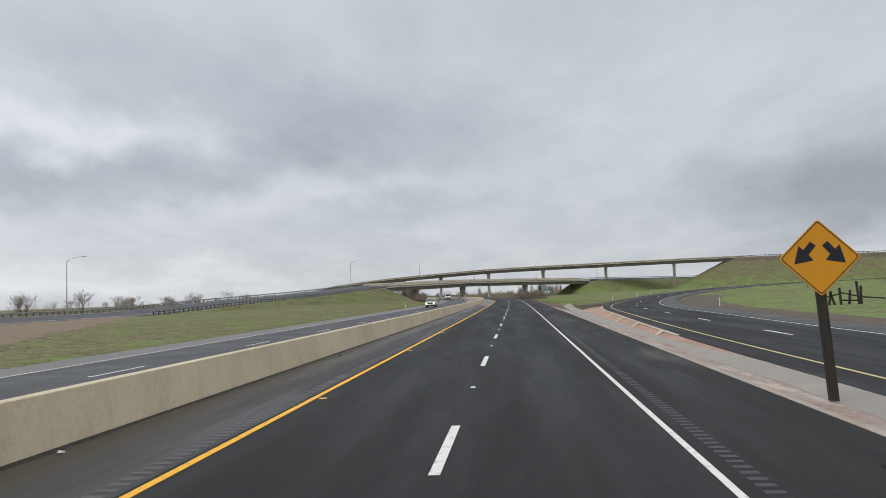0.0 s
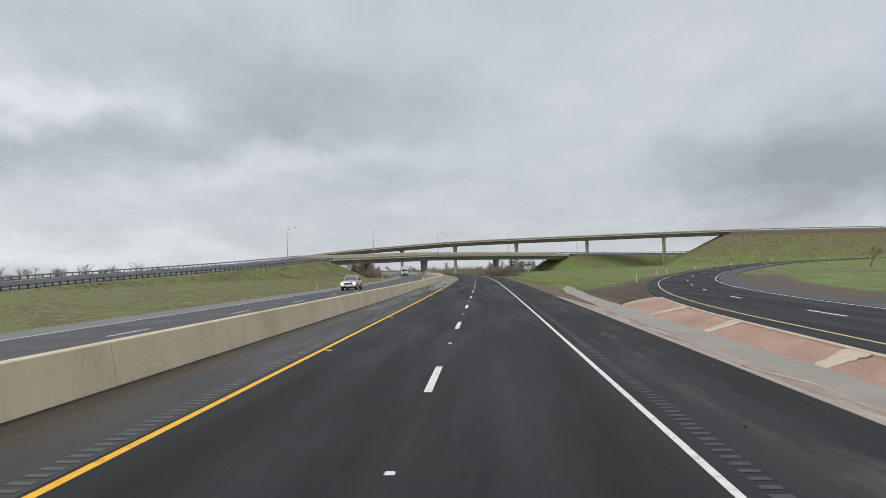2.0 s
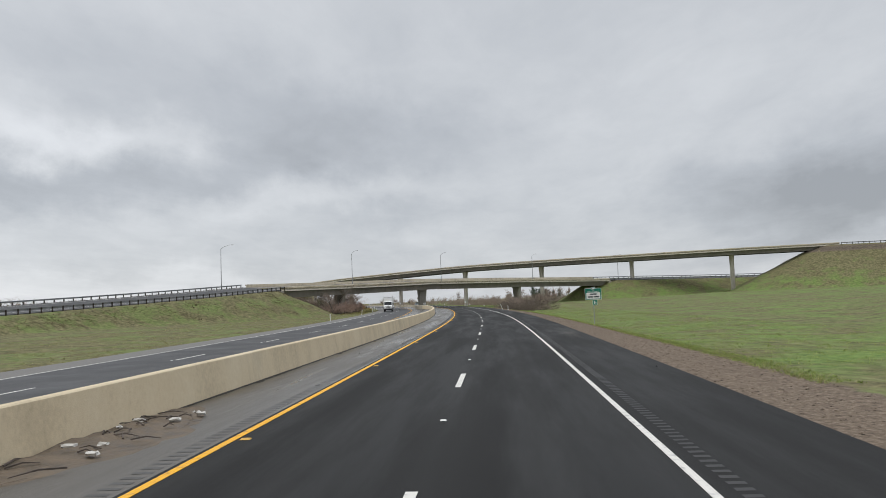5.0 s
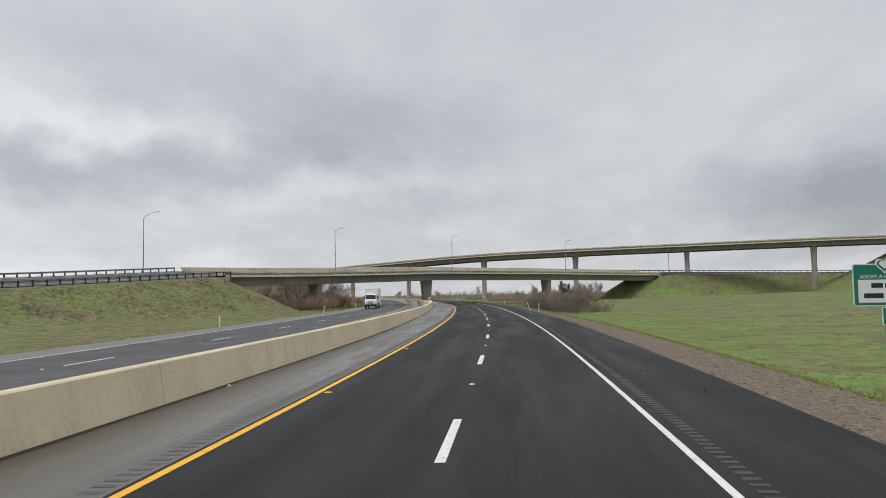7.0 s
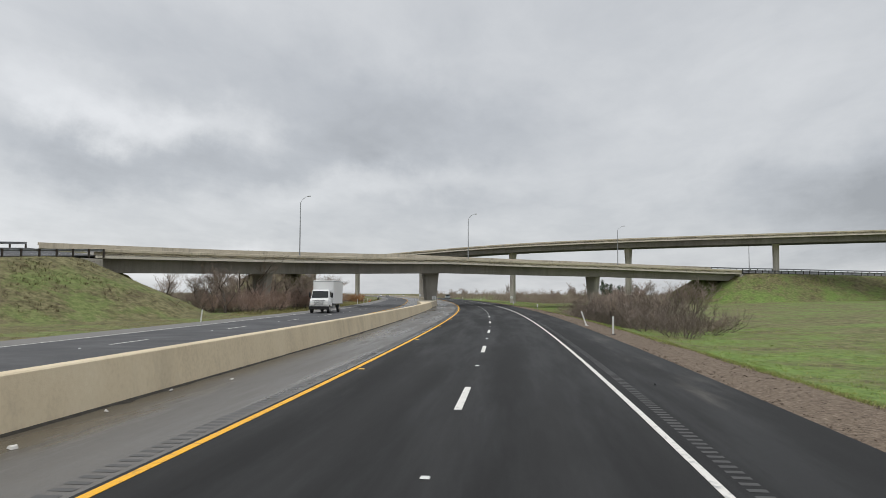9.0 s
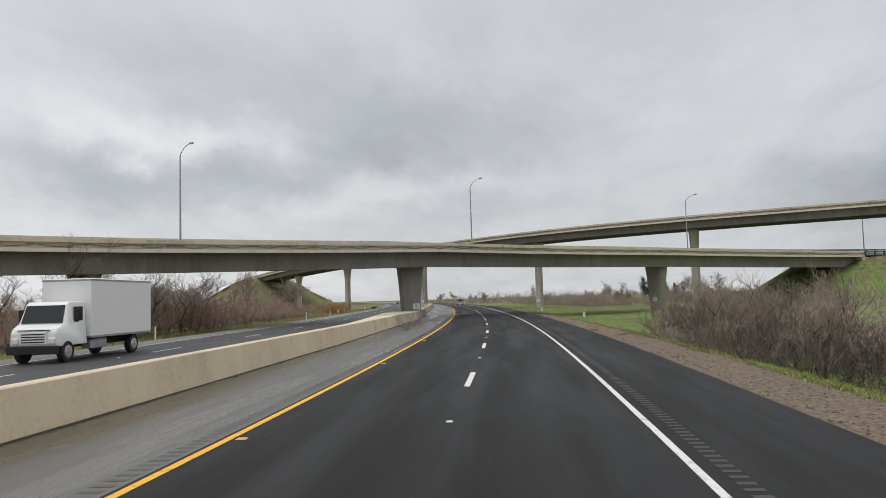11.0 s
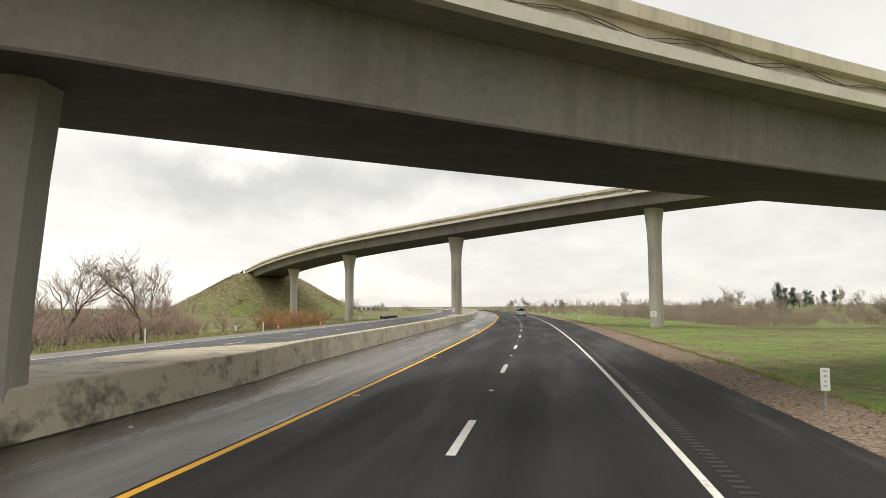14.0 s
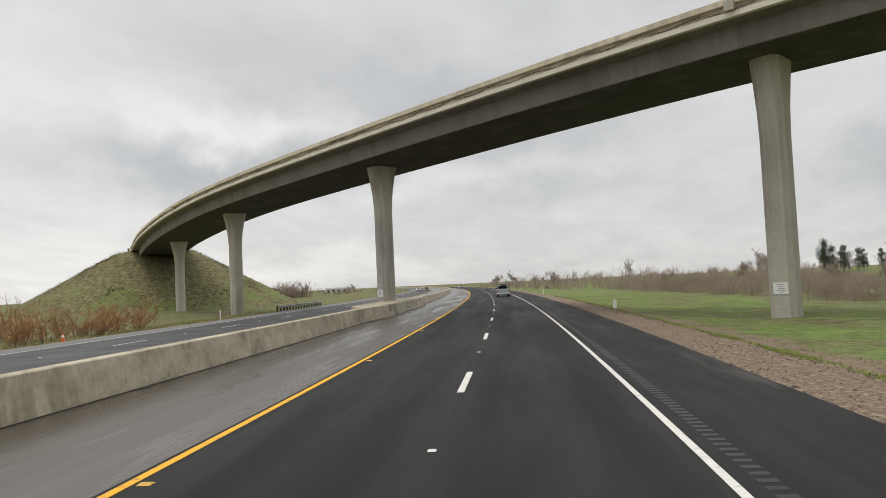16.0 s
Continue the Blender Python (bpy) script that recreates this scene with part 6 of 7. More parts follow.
fence = thing("broken_fence", "broken old wooden corral fence leaning in the grass", "fence", (39.0, 96.0, height_at(39, 96)))
for x, h, ln in ((-2.6, 1.0, -0.2), (-2.0, 0.9, 0.15), (-0.7, 1.1, -0.05), (0.2, 0.95, 0.1), (1.3, 1.5, -0.08), (1.5, 1.2, 0.02), (-1.4, 0.8, -0.3)):
    v, f = box(x - 0.11, x + 0.11, -0.1, 0.1, -0.2, h * 1.75, 0.01)
    put("post", [(p[0] + ln * p[2], p[1], p[2]) for p in v], f, DARK_WOOD, fence)
for a, b in (((-2.6, 0, 0.5), (-0.6, 0.1, 0.75)), ((-0.8, 0, 0.3), (1.4, 0.1, 0.25)), ((-0.6, 0, 0.8), (1.2, 0.05, 0.55)), ((1.3, 0, 0.5), (4.2, 0.2, 0.35))):
    put("rail", *tube([(a[0], a[1], a[2] * 1.7), (b[0], b[1], b[2] * 1.7)], 0.09, 5), DARK_WOOD, fence)


def debris_pile(s0, off):
    p = on_road(s0, off)
    t = thing("debris_pile", "low heap of mud, twigs and litter against the barrier", "debris", (p.x, p.y, 0.0), heading(s0))
    r2 = random.Random(17)
    v, f = [], []
    n = 22
    for i in range(n + 1):
        for j in range(9):
            a, b = i / n * 2 - 1, j / 8
            h = 0.13 * max(0, 1 - a * a) * (1 - b) ** 0.8 * r2.uniform(0.5, 1.3) + 0.003 * (1 - b)
            v.append((b * 1.7 * (1 - 0.75 * a * a) * r2.uniform(0.85, 1.1), a * 4.2, h))
    for i in range(n):
        f += [(i * 9 + j, i * 9 + j + 1, i * 9 + j + 10, i * 9 + j + 9) for j in range(8)]
    put("mud", v, f, BROWN_MUD, t, "brown silt")
    for k in range(26):
        x, y, a, ln = r2.uniform(0.05, 1.3), r2.uniform(-3, 3), r2.uniform(0, math.tau), r2.uniform(0.2, 0.8)
        put("twig", *tube([(x, y, 0.09), (x + math.cos(a) * ln * 0.5, y + math.sin(a) * ln * 0.5, 0.13), (x + math.cos(a) * ln, y + math.sin(a) * ln, 0.08)], [0.02, 0.018, 0.008], 4), BARK, t)
    for k in range(7):
        x, y, q = r2.uniform(0.1, 1.2), r2.uniform(-2.5, 2.5), r2.uniform(0.05, 0.13)
        vv, ff = box(x - q, x + q, y - q * 0.7, y + q * 0.7, 0.06, 0.12, 0.02)
        put("scrap", [(a + r2.uniform(-0.03, 0.03), b + r2.uniform(-0.03, 0.03), c0 + r2.uniform(-0.02, 0.03)) for a, b, c0 in vv], ff, LITTER, t, "pale scrap")


BROWN_MUD = textured("brown_mud", [(0.3, (0.06, 0.045, 0.03)), (0.7, (0.19, 0.145, 0.1))], 2.5, 7, (0.4, 0.8), 0.6, 18)
debris_pile(147.5, -6.7)
debris_pile(158, -6.72)

# a low pale building far off beyond the oncoming carriageway
far_shed = thing("warehouse", "low white warehouse far off beyond the freeway", "building", (-228, 892, -0.6), 22)
put("wall", *box(-9, 9, -4, 4, 0, 3.0), WHITE_PLASTIC, far_shed)
put("roof", *extrude_side([(-4.4, 3.0), (0, 3.8), (4.4, 3.0)], 18.8), STEEL, far_shed)
for k in range(5):
    put("door", *box(-8 + k * 3.4, -6 + k * 3.4, -4.06, -3.98, 0, 2.3), OLD_ASPHALT, far_shed, "dark roller door")

# ---- trees and brush ----
GREY_BARK = textured("pale_grey_bark", [(0.3, (0.15, 0.125, 0.105)), (0.7, (0.28, 0.24, 0.205))], 2, 5, (0.85, 0.95))


def grow(rnd, start, direction, length, radius, level, segs, twist=0.35, up=0.12, kids=(3, 5), thin=0.62):
    """Branch segments (start, end, radius at both ends, level) of a bare tree."""
    p, d = Vector(start), Vector(direction).normalized()
    n = 4 if level < 2 else 3
    pts = [p.copy()]
    for i in range(n):
        d = (d + Vector((rnd.uniform(-1, 1), rnd.uniform(-1, 1), rnd.uniform(-0.6, 1) * 0.7 + up)) * twist * 0.55).normalized()
        q = p + d * (length / n)
        r0, r1 = radius * (1 - 0.55 * i / n), radius * (1 - 0.55 * (i + 1) / n)
        segs.append((p.copy(), q.copy(), r0, r1, level))
        p = q
        pts.append(p.copy())
    if level >= 4:
        return
    for k in range(rnd.randint(*kids)):
        base = pts[rnd.randint(1, n)]
        side = Vector((rnd.uniform(-1, 1), rnd.uniform(-1, 1), rnd.uniform(-0.1, 0.7))).normalized()
        grow(rnd, base, d * 0.55 + side * 0.75, length * rnd.uniform(0.5, 0.75), max(radius * 0.5, 0.011), level + 1, segs, twist, up, kids, thin)


def seg_mesh(segs, keep, floor_r=0.0, sides=3):
    v, f = [], []
    for a, b, r0, r1, lv in segs:
        if not keep(lv):
            continue
        d = (b - a)
        if d.length < 1e-5:
            continue
        d.normalize()
        x = d.orthogonal().normalized()
        y = d.cross(x)
        k = len(v)
        ns = 6 if lv == 0 else sides
        for p, r in ((a, max(r0, floor_r)), (b, max(r1, floor_r))):
            v += [p + (x * math.cos(j * math.tau / ns) + y * math.sin(j * math.tau / ns)) * r for j in range(ns)]
        f += [(k + j, k + (j + 1) % ns, k + ns + (j + 1) % ns, k + ns + j) for j in range(ns)]
    return v, f


def tree_kind(seed, height, stems=1, spread=0.25, twig_mat=TWIGS, kids=(3, 5), twist=0.4, floor_r=0.014, label="leafless winter tree with bare grey-brown branches", name="bare_tree", cat="tree"):
    rnd = random.Random(seed)
    segs = []
    for k in range(stems):
        a = rnd.uniform(0, math.tau)
        lean = spread * (1 if stems > 1 else 0.3)
        grow(rnd, (rnd.uniform(-0.3, 0.3) * (stems > 1), rnd.uniform(-0.3, 0.3) * (stems > 1), -0.3), (math.cos(a) * lean, math.sin(a) * lean, 1), height * rnd.uniform(0.42, 0.6), height * 0.022 / stems ** 0.3, 0, segs, twist, 0.16, kids)
    t = new(name)
    tagged(t, label, cat)
    put("trunk", *seg_mesh(segs, lambda l: l <= 1, 0.02, 5), BARK if floor_r < 0.025 else GREY_BARK, t)
    put("crown", *seg_mesh(segs, lambda l: l > 1, floor_r), twig_mat, t, "bare twigs")
    t.matrix_world = Matrix.Translation((0, 0, -400))
    return t


def brush_kind(seed, height, radius, stems, material, label, name="shrub", floor_r=0.011, arch=0.5):
    """A thicket bush of many arching, forked stems."""
    rnd = random.Random(seed)
    segs = []
    for k in range(stems):
        a, q = rnd.uniform(0, math.tau), math.sqrt(rnd.random())
        base = (math.cos(a) * q * radius * 0.55, math.sin(a) * q * radius * 0.55, -0.15)
        out = arch * (0.3 + q)
        grow(rnd, base, (math.cos(a) * out, math.sin(a) * out, 1), height * rnd.uniform(0.45, 0.8), rnd.uniform(0.02, 0.04), 1, segs, 0.75, 0.02, (2, 4))
    t = new(name)
    tagged(t, label, "shrub")
    put("branching", *seg_mesh(segs, lambda l: l <= 1, 0.014), BARK, t)["kind"] = "stuff"
    put("crown", *seg_mesh(segs, lambda l: l > 1, floor_r), material, t, "bare twigs")["kind"] = "stuff"
    t.matrix_world = Matrix.Translation((0, 0, -400))
    return t


def scatter(kinds, spots, group, rnd, lo=0.8, hi=1.2):
    zs = ground_height(np.array([p[0] for p in spots], float), np.array([p[1] for p in spots], float)).tolist()
    for i, ((x, y), gz) in enumerate(zip(spots, zs)):
        k = kinds[i % len(kinds)]
        sc = rnd.uniform(lo, hi)
        ob = copy_thing(k, Matrix.Translation((x, y, gz - 0.05)) @ pose(0, 0, 0, rnd.uniform(-4, 4), rnd.uniform(-4, 4), rnd.uniform(0, 360)) @ Matrix.Diagonal((sc, sc, sc * rnd.uniform(0.9, 1.1), 1)))
        tagged(ob, group=group)


def discard(kinds):
    for k in kinds:
        for o in (*k.children_recursive, k):
            bpy.data.objects.remove(o)


def along(spots):
    out = []
    for s, off in spots:
        p = on_road(s, off)
        out.append((p.x, p.y))
    return out


prnd = random.Random(11)
trees = [tree_kind(i + 3, h, st, sp) for i, (h, st, sp) in enumerate(((9.5, 1, 0.3), (8.5, 2, 0.35), (11, 1, 0.2), (7.5, 3, 0.45)))]
far_trees = [tree_kind(i + 30, h, st, sp, floor_r=0.026, twist=0.55, kids=(4, 6), label="distant leafless tree behind the banks") for i, (h, st, sp) in enumerate(((10, 1, 0.3), (11, 2, 0.4), (9, 2, 0.5)))]
# behind the oncoming carriageway
fine_trees = [tree_kind(i + 80, h, st, sp, RED_TWIGS if i == 1 else TWIGS, (4, 6), 0.45, 0.017, "leafless winter tree with a wide crown of fine pale twigs") for i, (h, st, sp) in enumerate(((7.5, 1, 0.3), (7, 2, 0.4), (8, 1, 0.25)))]
scatter(trees, along([(352, -36), (358, -40), (364, -36), (371, -37), (380, -35), (372, -47), (386, -44), (395, -40), (384, -57), (404.7, -39.6), (413.5, -42.3), (398, -62), (420, -48), (390, -50),
                      (412, -56), (430, -50), (459.8, -66.2), (469, -65.3), (489, -66.8), (511, -88), (500, -78), (440, -60), (450, -70)]), "leafless trees behind the oncoming carriageway", prnd, 0.72, 1.05)
scatter(fine_trees, along([(450.9, -34.8), (473, -44), (506, -62), (439.6, -35), (480, -52), (425, -37), (393, -35)]), "fine-twigged trees behind the oncoming carriageway", prnd, 0.85, 1.1)
scatter([trees[0], trees[2], trees[1]], along([(384, -33), (381, -37), (392, -33), (388, -38), (380, -41), (397, -37)]), "dark leafless trees close to the oncoming carriageway", prnd, 0.55, 0.7)
# inside the loop of the exit ramp
scatter([fine_trees[0]], [(82.1, 220.2)], "small bare tree beside the exit ramp", prnd, 0.62, 0.7)
# far left of the connector
scatter([trees[0], trees[3], trees[1]], [(-181, 330), (-133, 252), (-157, 359), (-135, 303), (-122, 302), (-266, 379), (-220, 400), (-107.5, 161), (-120, 203), (-162, 335), (-144, 304), (-300, 480), (-280, 430), (-240, 420), (-200, 420),
                    (-172, 392), (-150, 280), (-190, 360), (-128, 330), (-116, 318)], "distant leafless trees", prnd, 0.8, 1.05)
# on the skyline ahead
scatter(far_trees, along([(900, 30), (880, 38), (835, 42), (850, 55), (930, 34), (905, 60), (880, -60), (900, -90), (780, -80), (760, -120), (830, -150), (700, 95), (740, 120), (690, 140), (660, 110), (720, 60), (650, 80), (770, 40)]), "leafless trees on the skyline", prnd, 0.5, 0.8)
scatter(far_trees, along([(520, 46), (534, 52), (548, 44), (556, 60), (570, 50), (584, 66), (598, 48), (610, 58), (540, 74), (562, 80), (512, 60), (624, 44), (636, 70), (590, 84), (500, 70), (490, 62)]), "leafless trees in the far thicket", prnd, 0.36, 0.56)
scatter(fine_trees, along([(497, 60), (502, 64), (494, 66), (508, 61)]), "pale fine-twigged trees in the far thicket", prnd, 0.85, 1.0)

bush_r = [brush_kind(51 + i, 2.8, 3.2, 26, m, "tangled leafless brown shrub beside the verge", arch=(1.0, 1.7, 2.2)[i]) for i, m in enumerate((DARK_TWIGS, TWIGS, DARK_TWIGS))]
bush_l = [brush_kind(61 + i, 2.7, 2.6, 20, m, "dense leafless reddish-brown willow shrub") for i, m in enumerate((RED_TWIGS, RED_TWIGS, TWIGS))]
scatter(bush_r, along([(304, 13.2), (308, 16), (313, 18.5), (318, 14.5), (323, 17), (328, 13.5), (333, 16.5), (338, 17.4), (343, 16.5), (347, 18.6), (351, 17), (356, 17.2), (361, 17.5), (366, 17.8), (340, 19),
                       (330, 20), (320, 21), (352, 21), (312, 13.2), (345, 19)]), "leafless shrubs beside the verge", prnd, 0.45, 1.2)
snags = [brush_kind(91 + i, 2.7, 2.4, 36, BARK, "dark tangled shrub with broken stems beside the verge", floor_r=0.012, arch=0.9) for i in range(2)]
scatter(snags, along([(359, 15.2), (353, 15.4), (347, 14.8), (341, 14.6), (335, 15.2)]), "dark tangled shrubs", prnd, 0.55, 0.95)
for s, off, ln, tn, tilt in ((349, 13.4, 1.8, 30, 12), (346, 13.1, 1.4, 120, 16), (344, 13.3, 2.0, 70, 6), (351, 13.8, 1.6, 200, 18), (342.5, 13.0, 1.2, 150, 10), (353, 13.6, 2.2, 250, 14)):
    q = on_road(s, off)
    ob = put("stick", *tube([(0, 0, 0), (ln * 0.5, 0.06, 0.03), (ln, 0, 0)], [0.04, 0.032, 0.015], 6), GREY_BARK, m=Matrix.Translation((q.x, q.y, height_at(q.x, q.y) - 0.05)) @ pose(0, 0, 0, 0, -tilt, tn))
    tagged(ob, "pale broken branch leaning out of the brush", "branch", "broken branches")
scatter(bush_r, along([(360, 15.5), (366, 17.2), (369, 18), (364, 18.5), (373, 20), (382, 27.6), (391, 34), (378, 22), (385, 25), (376, 26), (388, 30), (394, 31), (344, 13.2), (350, 13.0), (338, 13.4), (356, 13.6)]), "leafless shrubs beside the verge", prnd, 0.95, 1.15)
scatter([trees[3], trees[1]], along([(316, 17), (329, 18), (338, 14.5), (341, 17), (347, 15), (352, 18.5), (345, 22), (358, 16.5)]), "leafless trees in the verge thicket", prnd, 0.5, 0.72)
spots = []
for s in np.arange(352, 470, 4.2):
    for k in range(3):
        spots.append((s + prnd.uniform(-2, 2), -33.0 - k * 4.2 - (2 if s > 440 else 0) + prnd.uniform(-1.6, 1.6)))
scatter(bush_l, along(spots), "leafless shrubs behind the oncoming carriageway", prnd, 0.6, 1.3)
rust = [brush_kind(71, 1.9, 2.6, 26, STRAW, "rusty dry brush at the foot of the mound", arch=0.7)]
scatter(rust, along([(476, -31), (481, -32), (486, -31.5), (491, -33), (496, -32.5), (501, -34), (506, -33.8), (483, -35), (493, -36.5), (510, -36)]), "rusty brush by the mound", prnd, 0.95, 1.35)


def evergreen(seed, height):
    rnd = random.Random(seed)
    t = new("evergreen_tree")
    tagged(t, "dark green conifer with an uneven crown", "tree")
    put("trunk", *tube([(0, 0, -0.3), (0.1, 0, height * 0.5), (0, 0.1, height * 0.97)], [height * 0.022, height * 0.014, 0.03], 6), BARK, t)
    v, f = [], []
    lobes = [(rnd.uniform(0, math.tau), height * rnd.uniform(0.0, 0.11), height * rnd.uniform(0.2, 0.92), height * rnd.uniform(0.11, 0.2)) for _ in range(13)]
    for i in range(4200):
        a0, d0, z0, r0 = lobes[i % 13]
        r0 *= 1.25 - 0.6 * z0 / height
        n = Vector((rnd.gauss(0, 1), rnd.gauss(0, 1), rnd.gauss(0, 0.75))).normalized() * r0 * rnd.random() ** 0.35
        c0 = Vector((math.cos(a0) * d0, math.sin(a0) * d0, z0)) + n
        s = rnd.uniform(0.08, 0.24)
        k = len(v)
        for j in range(3):
            v.append(c0 + Vector((rnd.uniform(-1, 1), rnd.uniform(-1, 1), rnd.uniform(-0.6, 0.8))) * s)
        f.append((k, k + 1, k + 2))
    put("crown", v, f, NEEDLES, t, "dark green needles")
    return t


firs = [evergreen(5, 8.5), evergreen(8, 7.2), evergreen(14, 7.8)]
scatter(firs, [(24, 672), (26.5, 676), (28.5, 671), (25.3, 679)], "dark conifers", prnd, 1.0, 1.2)
scatter(firs, [(33, 674), (35.5, 679), (39, 673), (43, 678)], "dark conifers", prnd, 0.7, 0.85)
discard(snags + fine_trees + trees + far_trees + bush_r + bush_l + rust + firs)


def thicket(name, label, spots, height, material, seed, per=42, width=0.05):
    """Far brush: many fine upright stems gathered in uneven clumps."""
    rnd = random.Random(seed)
    v, f = [], []
    for (x, y), g in zip(spots, ground_height(np.array([p[0] for p in spots]), np.array([p[1] for p in spots])).tolist()):
        hh = height * rnd.choice((0.4, 0.55, 0.75, 0.95, 1.45)) * rnd.uniform(0.9, 1.1)
        rr = rnd.uniform(1.4, 2.6) * (0.6 + 0.5 * hh / height)
        for _ in range(per):
            a, q = rnd.uniform(0, math.tau), rnd.random() ** 0.6 * rr
            bx, by = x + math.cos(a) * q, y + math.sin(a) * q
            h = hh * (1 - 0.45 * (q / rr) ** 2) * rnd.uniform(0.45, 1.1)
            lean = math.cos(a) * q / rr * 0.45 + rnd.uniform(-0.28, 0.28), math.sin(a) * q / rr * 0.45 + rnd.uniform(-0.28, 0.28)
            w = width * rnd.uniform(0.35, 1.0)
            b = rnd.uniform(0, math.tau)
            dx, dy = math.cos(b) * w, math.sin(b) * w
            k = len(v)
            v += [(bx - dx, by - dy, g - 0.2), (bx + dx, by + dy, g - 0.2), (bx + lean[0] * h * 0.5 + dx * 0.8, by + lean[1] * h * 0.5 + dy * 0.8, g + h * 0.6),
                  (bx + lean[0] * h * 0.5 - dx * 0.8, by + lean[1] * h * 0.5 - dy * 0.8, g + h * 0.6), (bx + lean[0] * h, by + lean[1] * h, g + h)]
            f += [(k, k + 1, k + 2, k + 3), (k + 3, k + 2, k + 4)]
            # side twigs
            for _ in range(6):
                z0 = h * rnd.uniform(0.35, 0.85)
                c2 = rnd.uniform(0, math.tau)
                l2 = h * rnd.uniform(0.15, 0.3)
                k = len(v)
                px, py = bx + lean[0] * z0 * 0.8, by + lean[1] * z0 * 0.8
                v += [(px, py, g + z0), (px + dy * 0.7, py + dx * 0.7, g + z0 + 0.05), (px + math.cos(c2) * l2, py + math.sin(c2) * l2, g + z0 + l2)]
                f.append((k, k + 1, k + 2))
    ob = put(name, v, f, material)
    tagged(ob, label, "thicket", kind="stuff")


def band(s0, s1, step, offs, jitter, seed):
    rnd = random.Random(seed)
    out = []
    for s in np.arange(s0, s1, step):
        for o in offs:
            if rnd.random() < 0.72:
                out.append((s + rnd.uniform(-jitter, jitter), o + rnd.uniform(-jitter, jitter)))
    return along(out)


thicket("thicket", "leafless brown willow thicket behind the grass", band(505, 640, 4.5, (34, 39, 45), 2.2, 1) + band(478, 640, 5, (52, 58, 66, 76), 2.5, 2), 2.8, THICKET_TWIGS, 3, 130, 0.02)
thicket("thicket", "distant brown brush along the skyline", band(640, 900, 8, (22, 34, 48, 66, 90, 120, 160), 4, 4), 4.0, THICKET_TWIGS, 5, 34, 0.09)
thicket("thicket", "distant brown brush across the far plain", band(760, 1000, 9, (-40, -60, -85, -120, -170, -230), 5, 6), 3.2, THICKET_TWIGS, 7, 30, 0.11)
thicket("thicket", "leafless brush far beyond the mound", band(330, 520, 7, (-80, -95, -115, -140, -170), 4, 8), 3.6, THICKET_TWIGS, 9, 70, 0.04)
thicket("thicket", "dense dark brush at the foot of the mound", [(-161 + k * 2.2 + prnd.uniform(-1, 1), 679 + prnd.uniform(-5, 6)) for k in range(9)], 4.2, TWIGS, 13, 90, 0.08)
thicket("thicket", "low brown brush behind the connector bank", [(x + prnd.uniform(-5, 5), y + prnd.uniform(-5, 5)) for x in (-108, -122, -140, -165, -200) for y in range(90, 480, 13)], 3.0, THICKET_TWIGS, 12, 34, 0.08)

# ---- grass tufts and clods of soil along the verges ----


def grass_material(name, stops):
    m = mat(name, stops[0][1], 0.85, spec=0.25)
    nt, b = m.node_tree, m.node_tree.nodes["Principled BSDF"]
    geo = nt.nodes.new("ShaderNodeNewGeometry")
    r = nt.nodes.new("ShaderNodeValToRGB"); cr = r.color_ramp
    cr.elements[0].position, cr.elements[0].color = stops[0][0], (*stops[0][1], 1)
    cr.elements[1].position, cr.elements[1].color = stops[-1][0], (*stops[-1][1], 1)
    for p, q in stops[1:-1]:
        cr.elements.new(p).color = (*q, 1)
    nt.links.new(geo.outputs["Random Per Island"], r.inputs["Fac"])
    nt.links.new(r.outputs["Color"], b.inputs["Base Color"])
    return m


GRASS = grass_material("green_grass_blades", [(0.0, (0.13, 0.18, 0.04)), (0.6, (0.26, 0.34, 0.085)), (0.85, (0.40, 0.44, 0.14)), (1.0, (0.46, 0.40, 0.19))])
DRY_GRASS = grass_material("dry_grass_blades", [(0.0, (0.16, 0.14, 0.055)), (0.5, (0.25, 0.24, 0.085)), (0.8, (0.38, 0.34, 0.16)), (1.0, (0.50, 0.45, 0.25))])
CLOD = textured("brown_clods", [(0.3, (0.055, 0.041, 0.03)), (0.5, (0.165, 0.125, 0.093)), (0.7, (0.36, 0.295, 0.225))], 6, 5, (0.85, 0.95))


DARK_CLOD = textured("dark_damp_clods", [(0.3, (0.035, 0.025, 0.018)), (0.5, (0.11, 0.08, 0.06)), (0.7, (0.25, 0.20, 0.155))], 6, 5, (0.85, 0.95))


def heights(xs, ys):
    return ground_height(np.array(xs), np.array(ys))


def tufts(name, label, pts, material, seed, blades=6, tall=0.22, wide=0.18):
    rnd = random.Random(seed)
    hs = heights([p[0] for p in pts], [p[1] for p in pts])
    v, f = [], []
    for (x, y), g in zip(pts, hs):
        k1 = rnd.uniform(0.5, 1.4)
        for _ in range(blades):
            a, q = rnd.uniform(0, math.tau), rnd.uniform(0, wide)
            bx, by = x + math.cos(a) * q, y + math.sin(a) * q
            b = rnd.uniform(0, math.tau)
            w, h = rnd.uniform(0.012, 0.03), tall * k1 * rnd.uniform(0.5, 1.2)
            lx, ly = rnd.uniform(-1.3, 1.3) * h, rnd.uniform(-1.3, 1.3) * h
            k = len(v)
            v += [(bx - math.cos(b) * w, by - math.sin(b) * w, g - 0.04), (bx + math.cos(b) * w, by + math.sin(b) * w, g - 0.04), (bx + lx, by + ly, g + h)]
            f.append((k, k + 1, k + 2))
    tagged(put(name, v, f, material), label, "grass", kind="stuff")


grnd = random.Random(21)


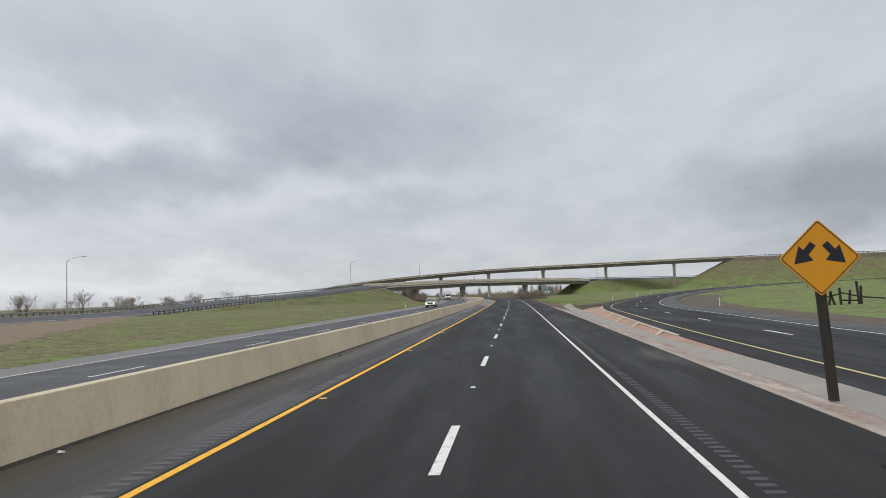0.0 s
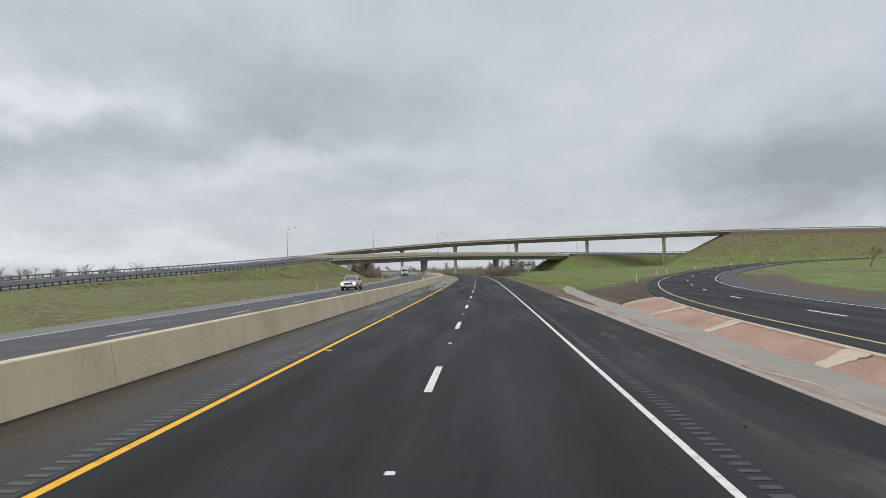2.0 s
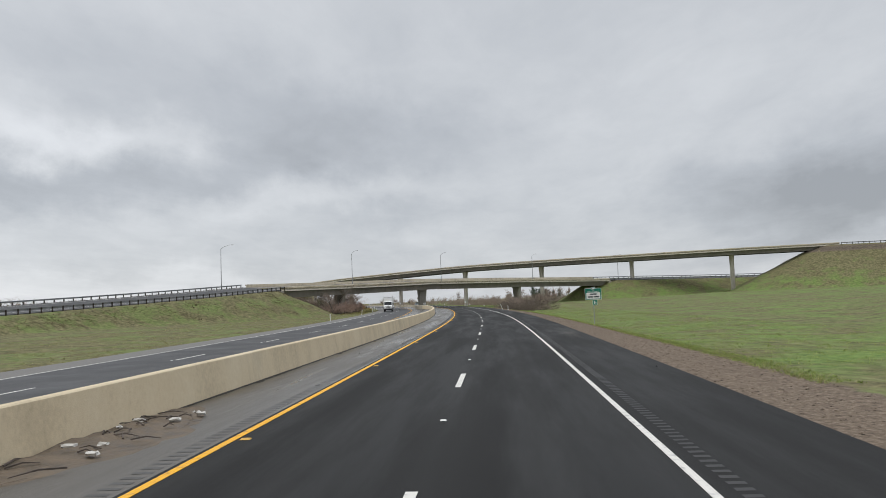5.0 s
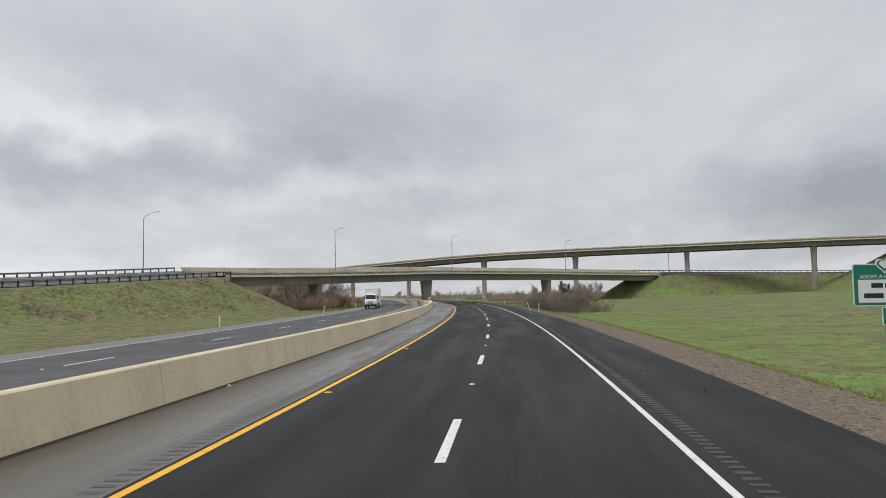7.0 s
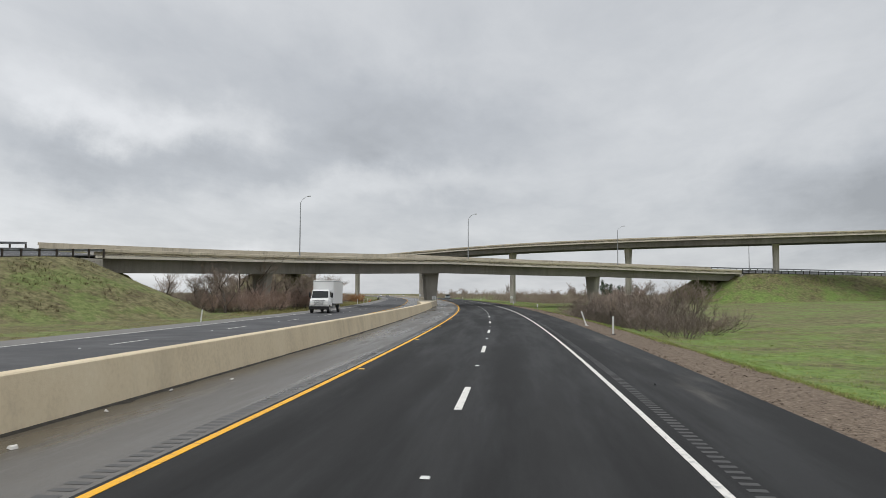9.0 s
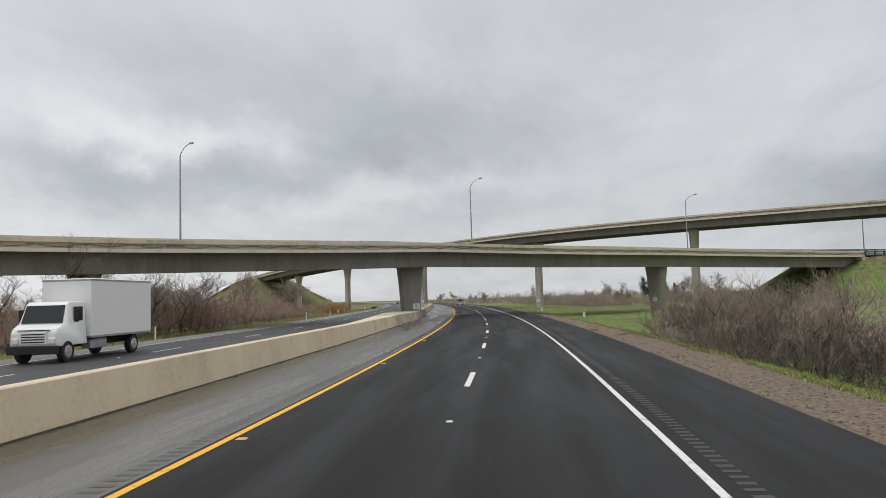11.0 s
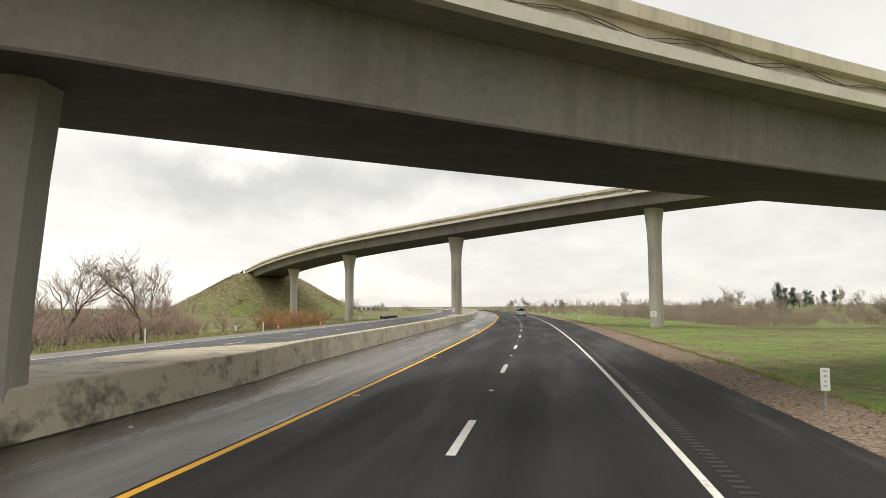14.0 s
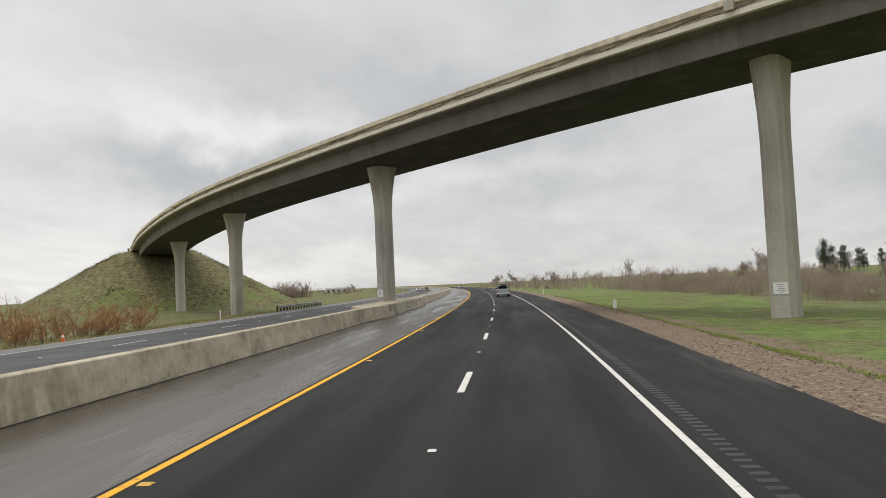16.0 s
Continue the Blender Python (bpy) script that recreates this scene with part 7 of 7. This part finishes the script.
def strewn(n, s0, s1, o0, o1, power=1.6):
    out = []
    for _ in range(n):
        s = grnd.uniform(s0, s1)
        p = on_road(s, o0 + (o1 - o0) * grnd.random() ** power)
        out.append((p.x, p.y))
    return out


tufts("grass", "fresh green grass along the verge", strewn(26000, 170, 560, 10.2, 26), GRASS, 1, 7, 0.055, 0.3)
tufts("grass", "long green grass at the edge of the gravel", strewn(13000, 165, 560, 9.9, 11.0, 1.3), GRASS, 2, 9, 0.06, 0.2)
tufts("grass", "pale straw at the rim of the gravel", strewn(3500, 165, 400, 9.7, 10.6, 1.0), DRY_GRASS, 22, 6, 0.055, 0.2)
tufts("grass", "mixed dry and green grass on the far bank", strewn(14000, 30, 345, -23.6, -50, 1.4), DRY_GRASS, 3, 6, 0.075, 0.28)
tufts("grass", "dry grass below the thicket", strewn(5000, 345, 540, -26.8, -34, 1.2), DRY_GRASS, 4, 6, 0.3, 0.2)


def bank_spots(pts, n, near, far, clumps):
    """Spots on a bank's flanks, gathered in loose clumps."""
    out = []
    heads = []
    for _ in range(clumps):
        p = grnd.choice(pts)
        a, d = grnd.uniform(0, math.tau), grnd.uniform(near, far)
        heads.append((p.x + math.cos(a) * d, p.y + math.sin(a) * d))
    while len(out) < n:
        x, y = grnd.choice(heads)
        q = grnd.gauss(0, 1.3), grnd.gauss(0, 1.3)
        out.append((x + q[0], y + q[1]))
    xs, ys = np.array([p[0] for p in out]), np.array([p[1] for p in out])
    ss, oo = road_coords(xs, ys)
    z = ground_height(xs, ys)
    keep = ((oo > 12) | (oo < -27)) & (z > 0.4)
    dd = np.minimum.reduce([near_line(xs, ys, q)[0] for q in (LOW_LEFT, LOW_RIGHT, HIGH_LEFT, HIGH_RIGHT)])
    keep &= (dd > 6.5) & (near_line(xs, ys, RAMP_MID)[0] > 9)
    return [p for p, k in zip(out, keep) if k]


BROWN_WEED = grass_material("dark_brown_weeds", [(0.0, (0.05, 0.04, 0.022)), (0.6, (0.13, 0.105, 0.055)), (1.0, (0.26, 0.21, 0.12))])
tufts("weeds", "brown dry weeds in clumps on the mound", bank_spots(HIGH_LEFT[:10], 13000, 7, 32, 420), BROWN_WEED, 14, 7, 0.4, 0.3)
tufts("weeds", "brown dry weeds in clumps on the connector bank", bank_spots([p for p in LOW_LEFT if p.y > 170], 9000, 7, 20, 420), BROWN_WEED, 15, 6, 0.3, 0.3)
tufts("weeds", "brown dry weeds in clumps on the flyover bank", bank_spots(HIGH_RIGHT[24:], 12000, 7, 40, 700), DRY_GRASS, 16, 7, 0.2, 0.45)
tufts("weeds", "green weeds in clumps on the overpass bank", bank_spots(LOW_RIGHT[:16], 7000, 7, 24, 300), GRASS, 17, 7, 0.3, 0.3)
tufts("weeds", "pale dry grass in patches over the field", [p for p in strewn(9000, 190, 420, 14, 70, 1.0) if ripple(np.array(p[0] * 2.1), np.array(p[1] * 1.7)) > 0.12], DRY_GRASS, 18, 8, 0.05, 0.35)


def clods(name, label, pts, seed, lo, hi):
    rnd = random.Random(seed)
    hs = heights([p[0] for p in pts], [p[1] for p in pts])
    v, f = [], []
    for (x, y), g in zip(pts, hs):
        r = lo + (hi - lo) * rnd.random() ** 3
        k = len(v)
        a = rnd.uniform(0, math.tau)
        hgt = r * rnd.uniform(0.4, 0.8)
        for lift, wide in ((-0.01, 1.0), (hgt * 0.75, 0.75)):
            for j in range(4):
                q = r * wide * rnd.uniform(0.7, 1.3)
                v.append((x + math.cos(a + j * 1.57) * q, y + math.sin(a + j * 1.57) * q, g + lift * rnd.uniform(0.7, 1.2)))
        v.append((x + rnd.uniform(-0.3, 0.3) * r, y + rnd.uniform(-0.3, 0.3) * r, g + hgt))
        f += [(k + j, k + (j + 1) % 4, k + 4 + (j + 1) % 4, k + 4 + j) for j in range(4)] + [(k + 4 + j, k + 4 + (j + 1) % 4, k + 8) for j in range(4)]
    tagged(put(name, v, f, DARK_CLOD if "gore" in label else CLOD), label, "soil", kind="stuff")


clods("soil", "brown clods and gravel along the shoulder", strewn(30000, 112, 520, 6.78, 10.3, 1.0) + strewn(5000, 420, 520, 9.5, 12, 1.0), 6, 0.008, 0.05)
gore_pts = []
for _ in range(9000):
    s = grnd.uniform(112, 165)
    p = on_road(s, channel_mid(s) + 0.9 + grnd.random() * (2 + (s - 112) * 0.16))
    gore_pts.append((p.x, p.y))
clods("soil", "rough brown soil in the gore", gore_pts, 7, 0.012, 0.06)
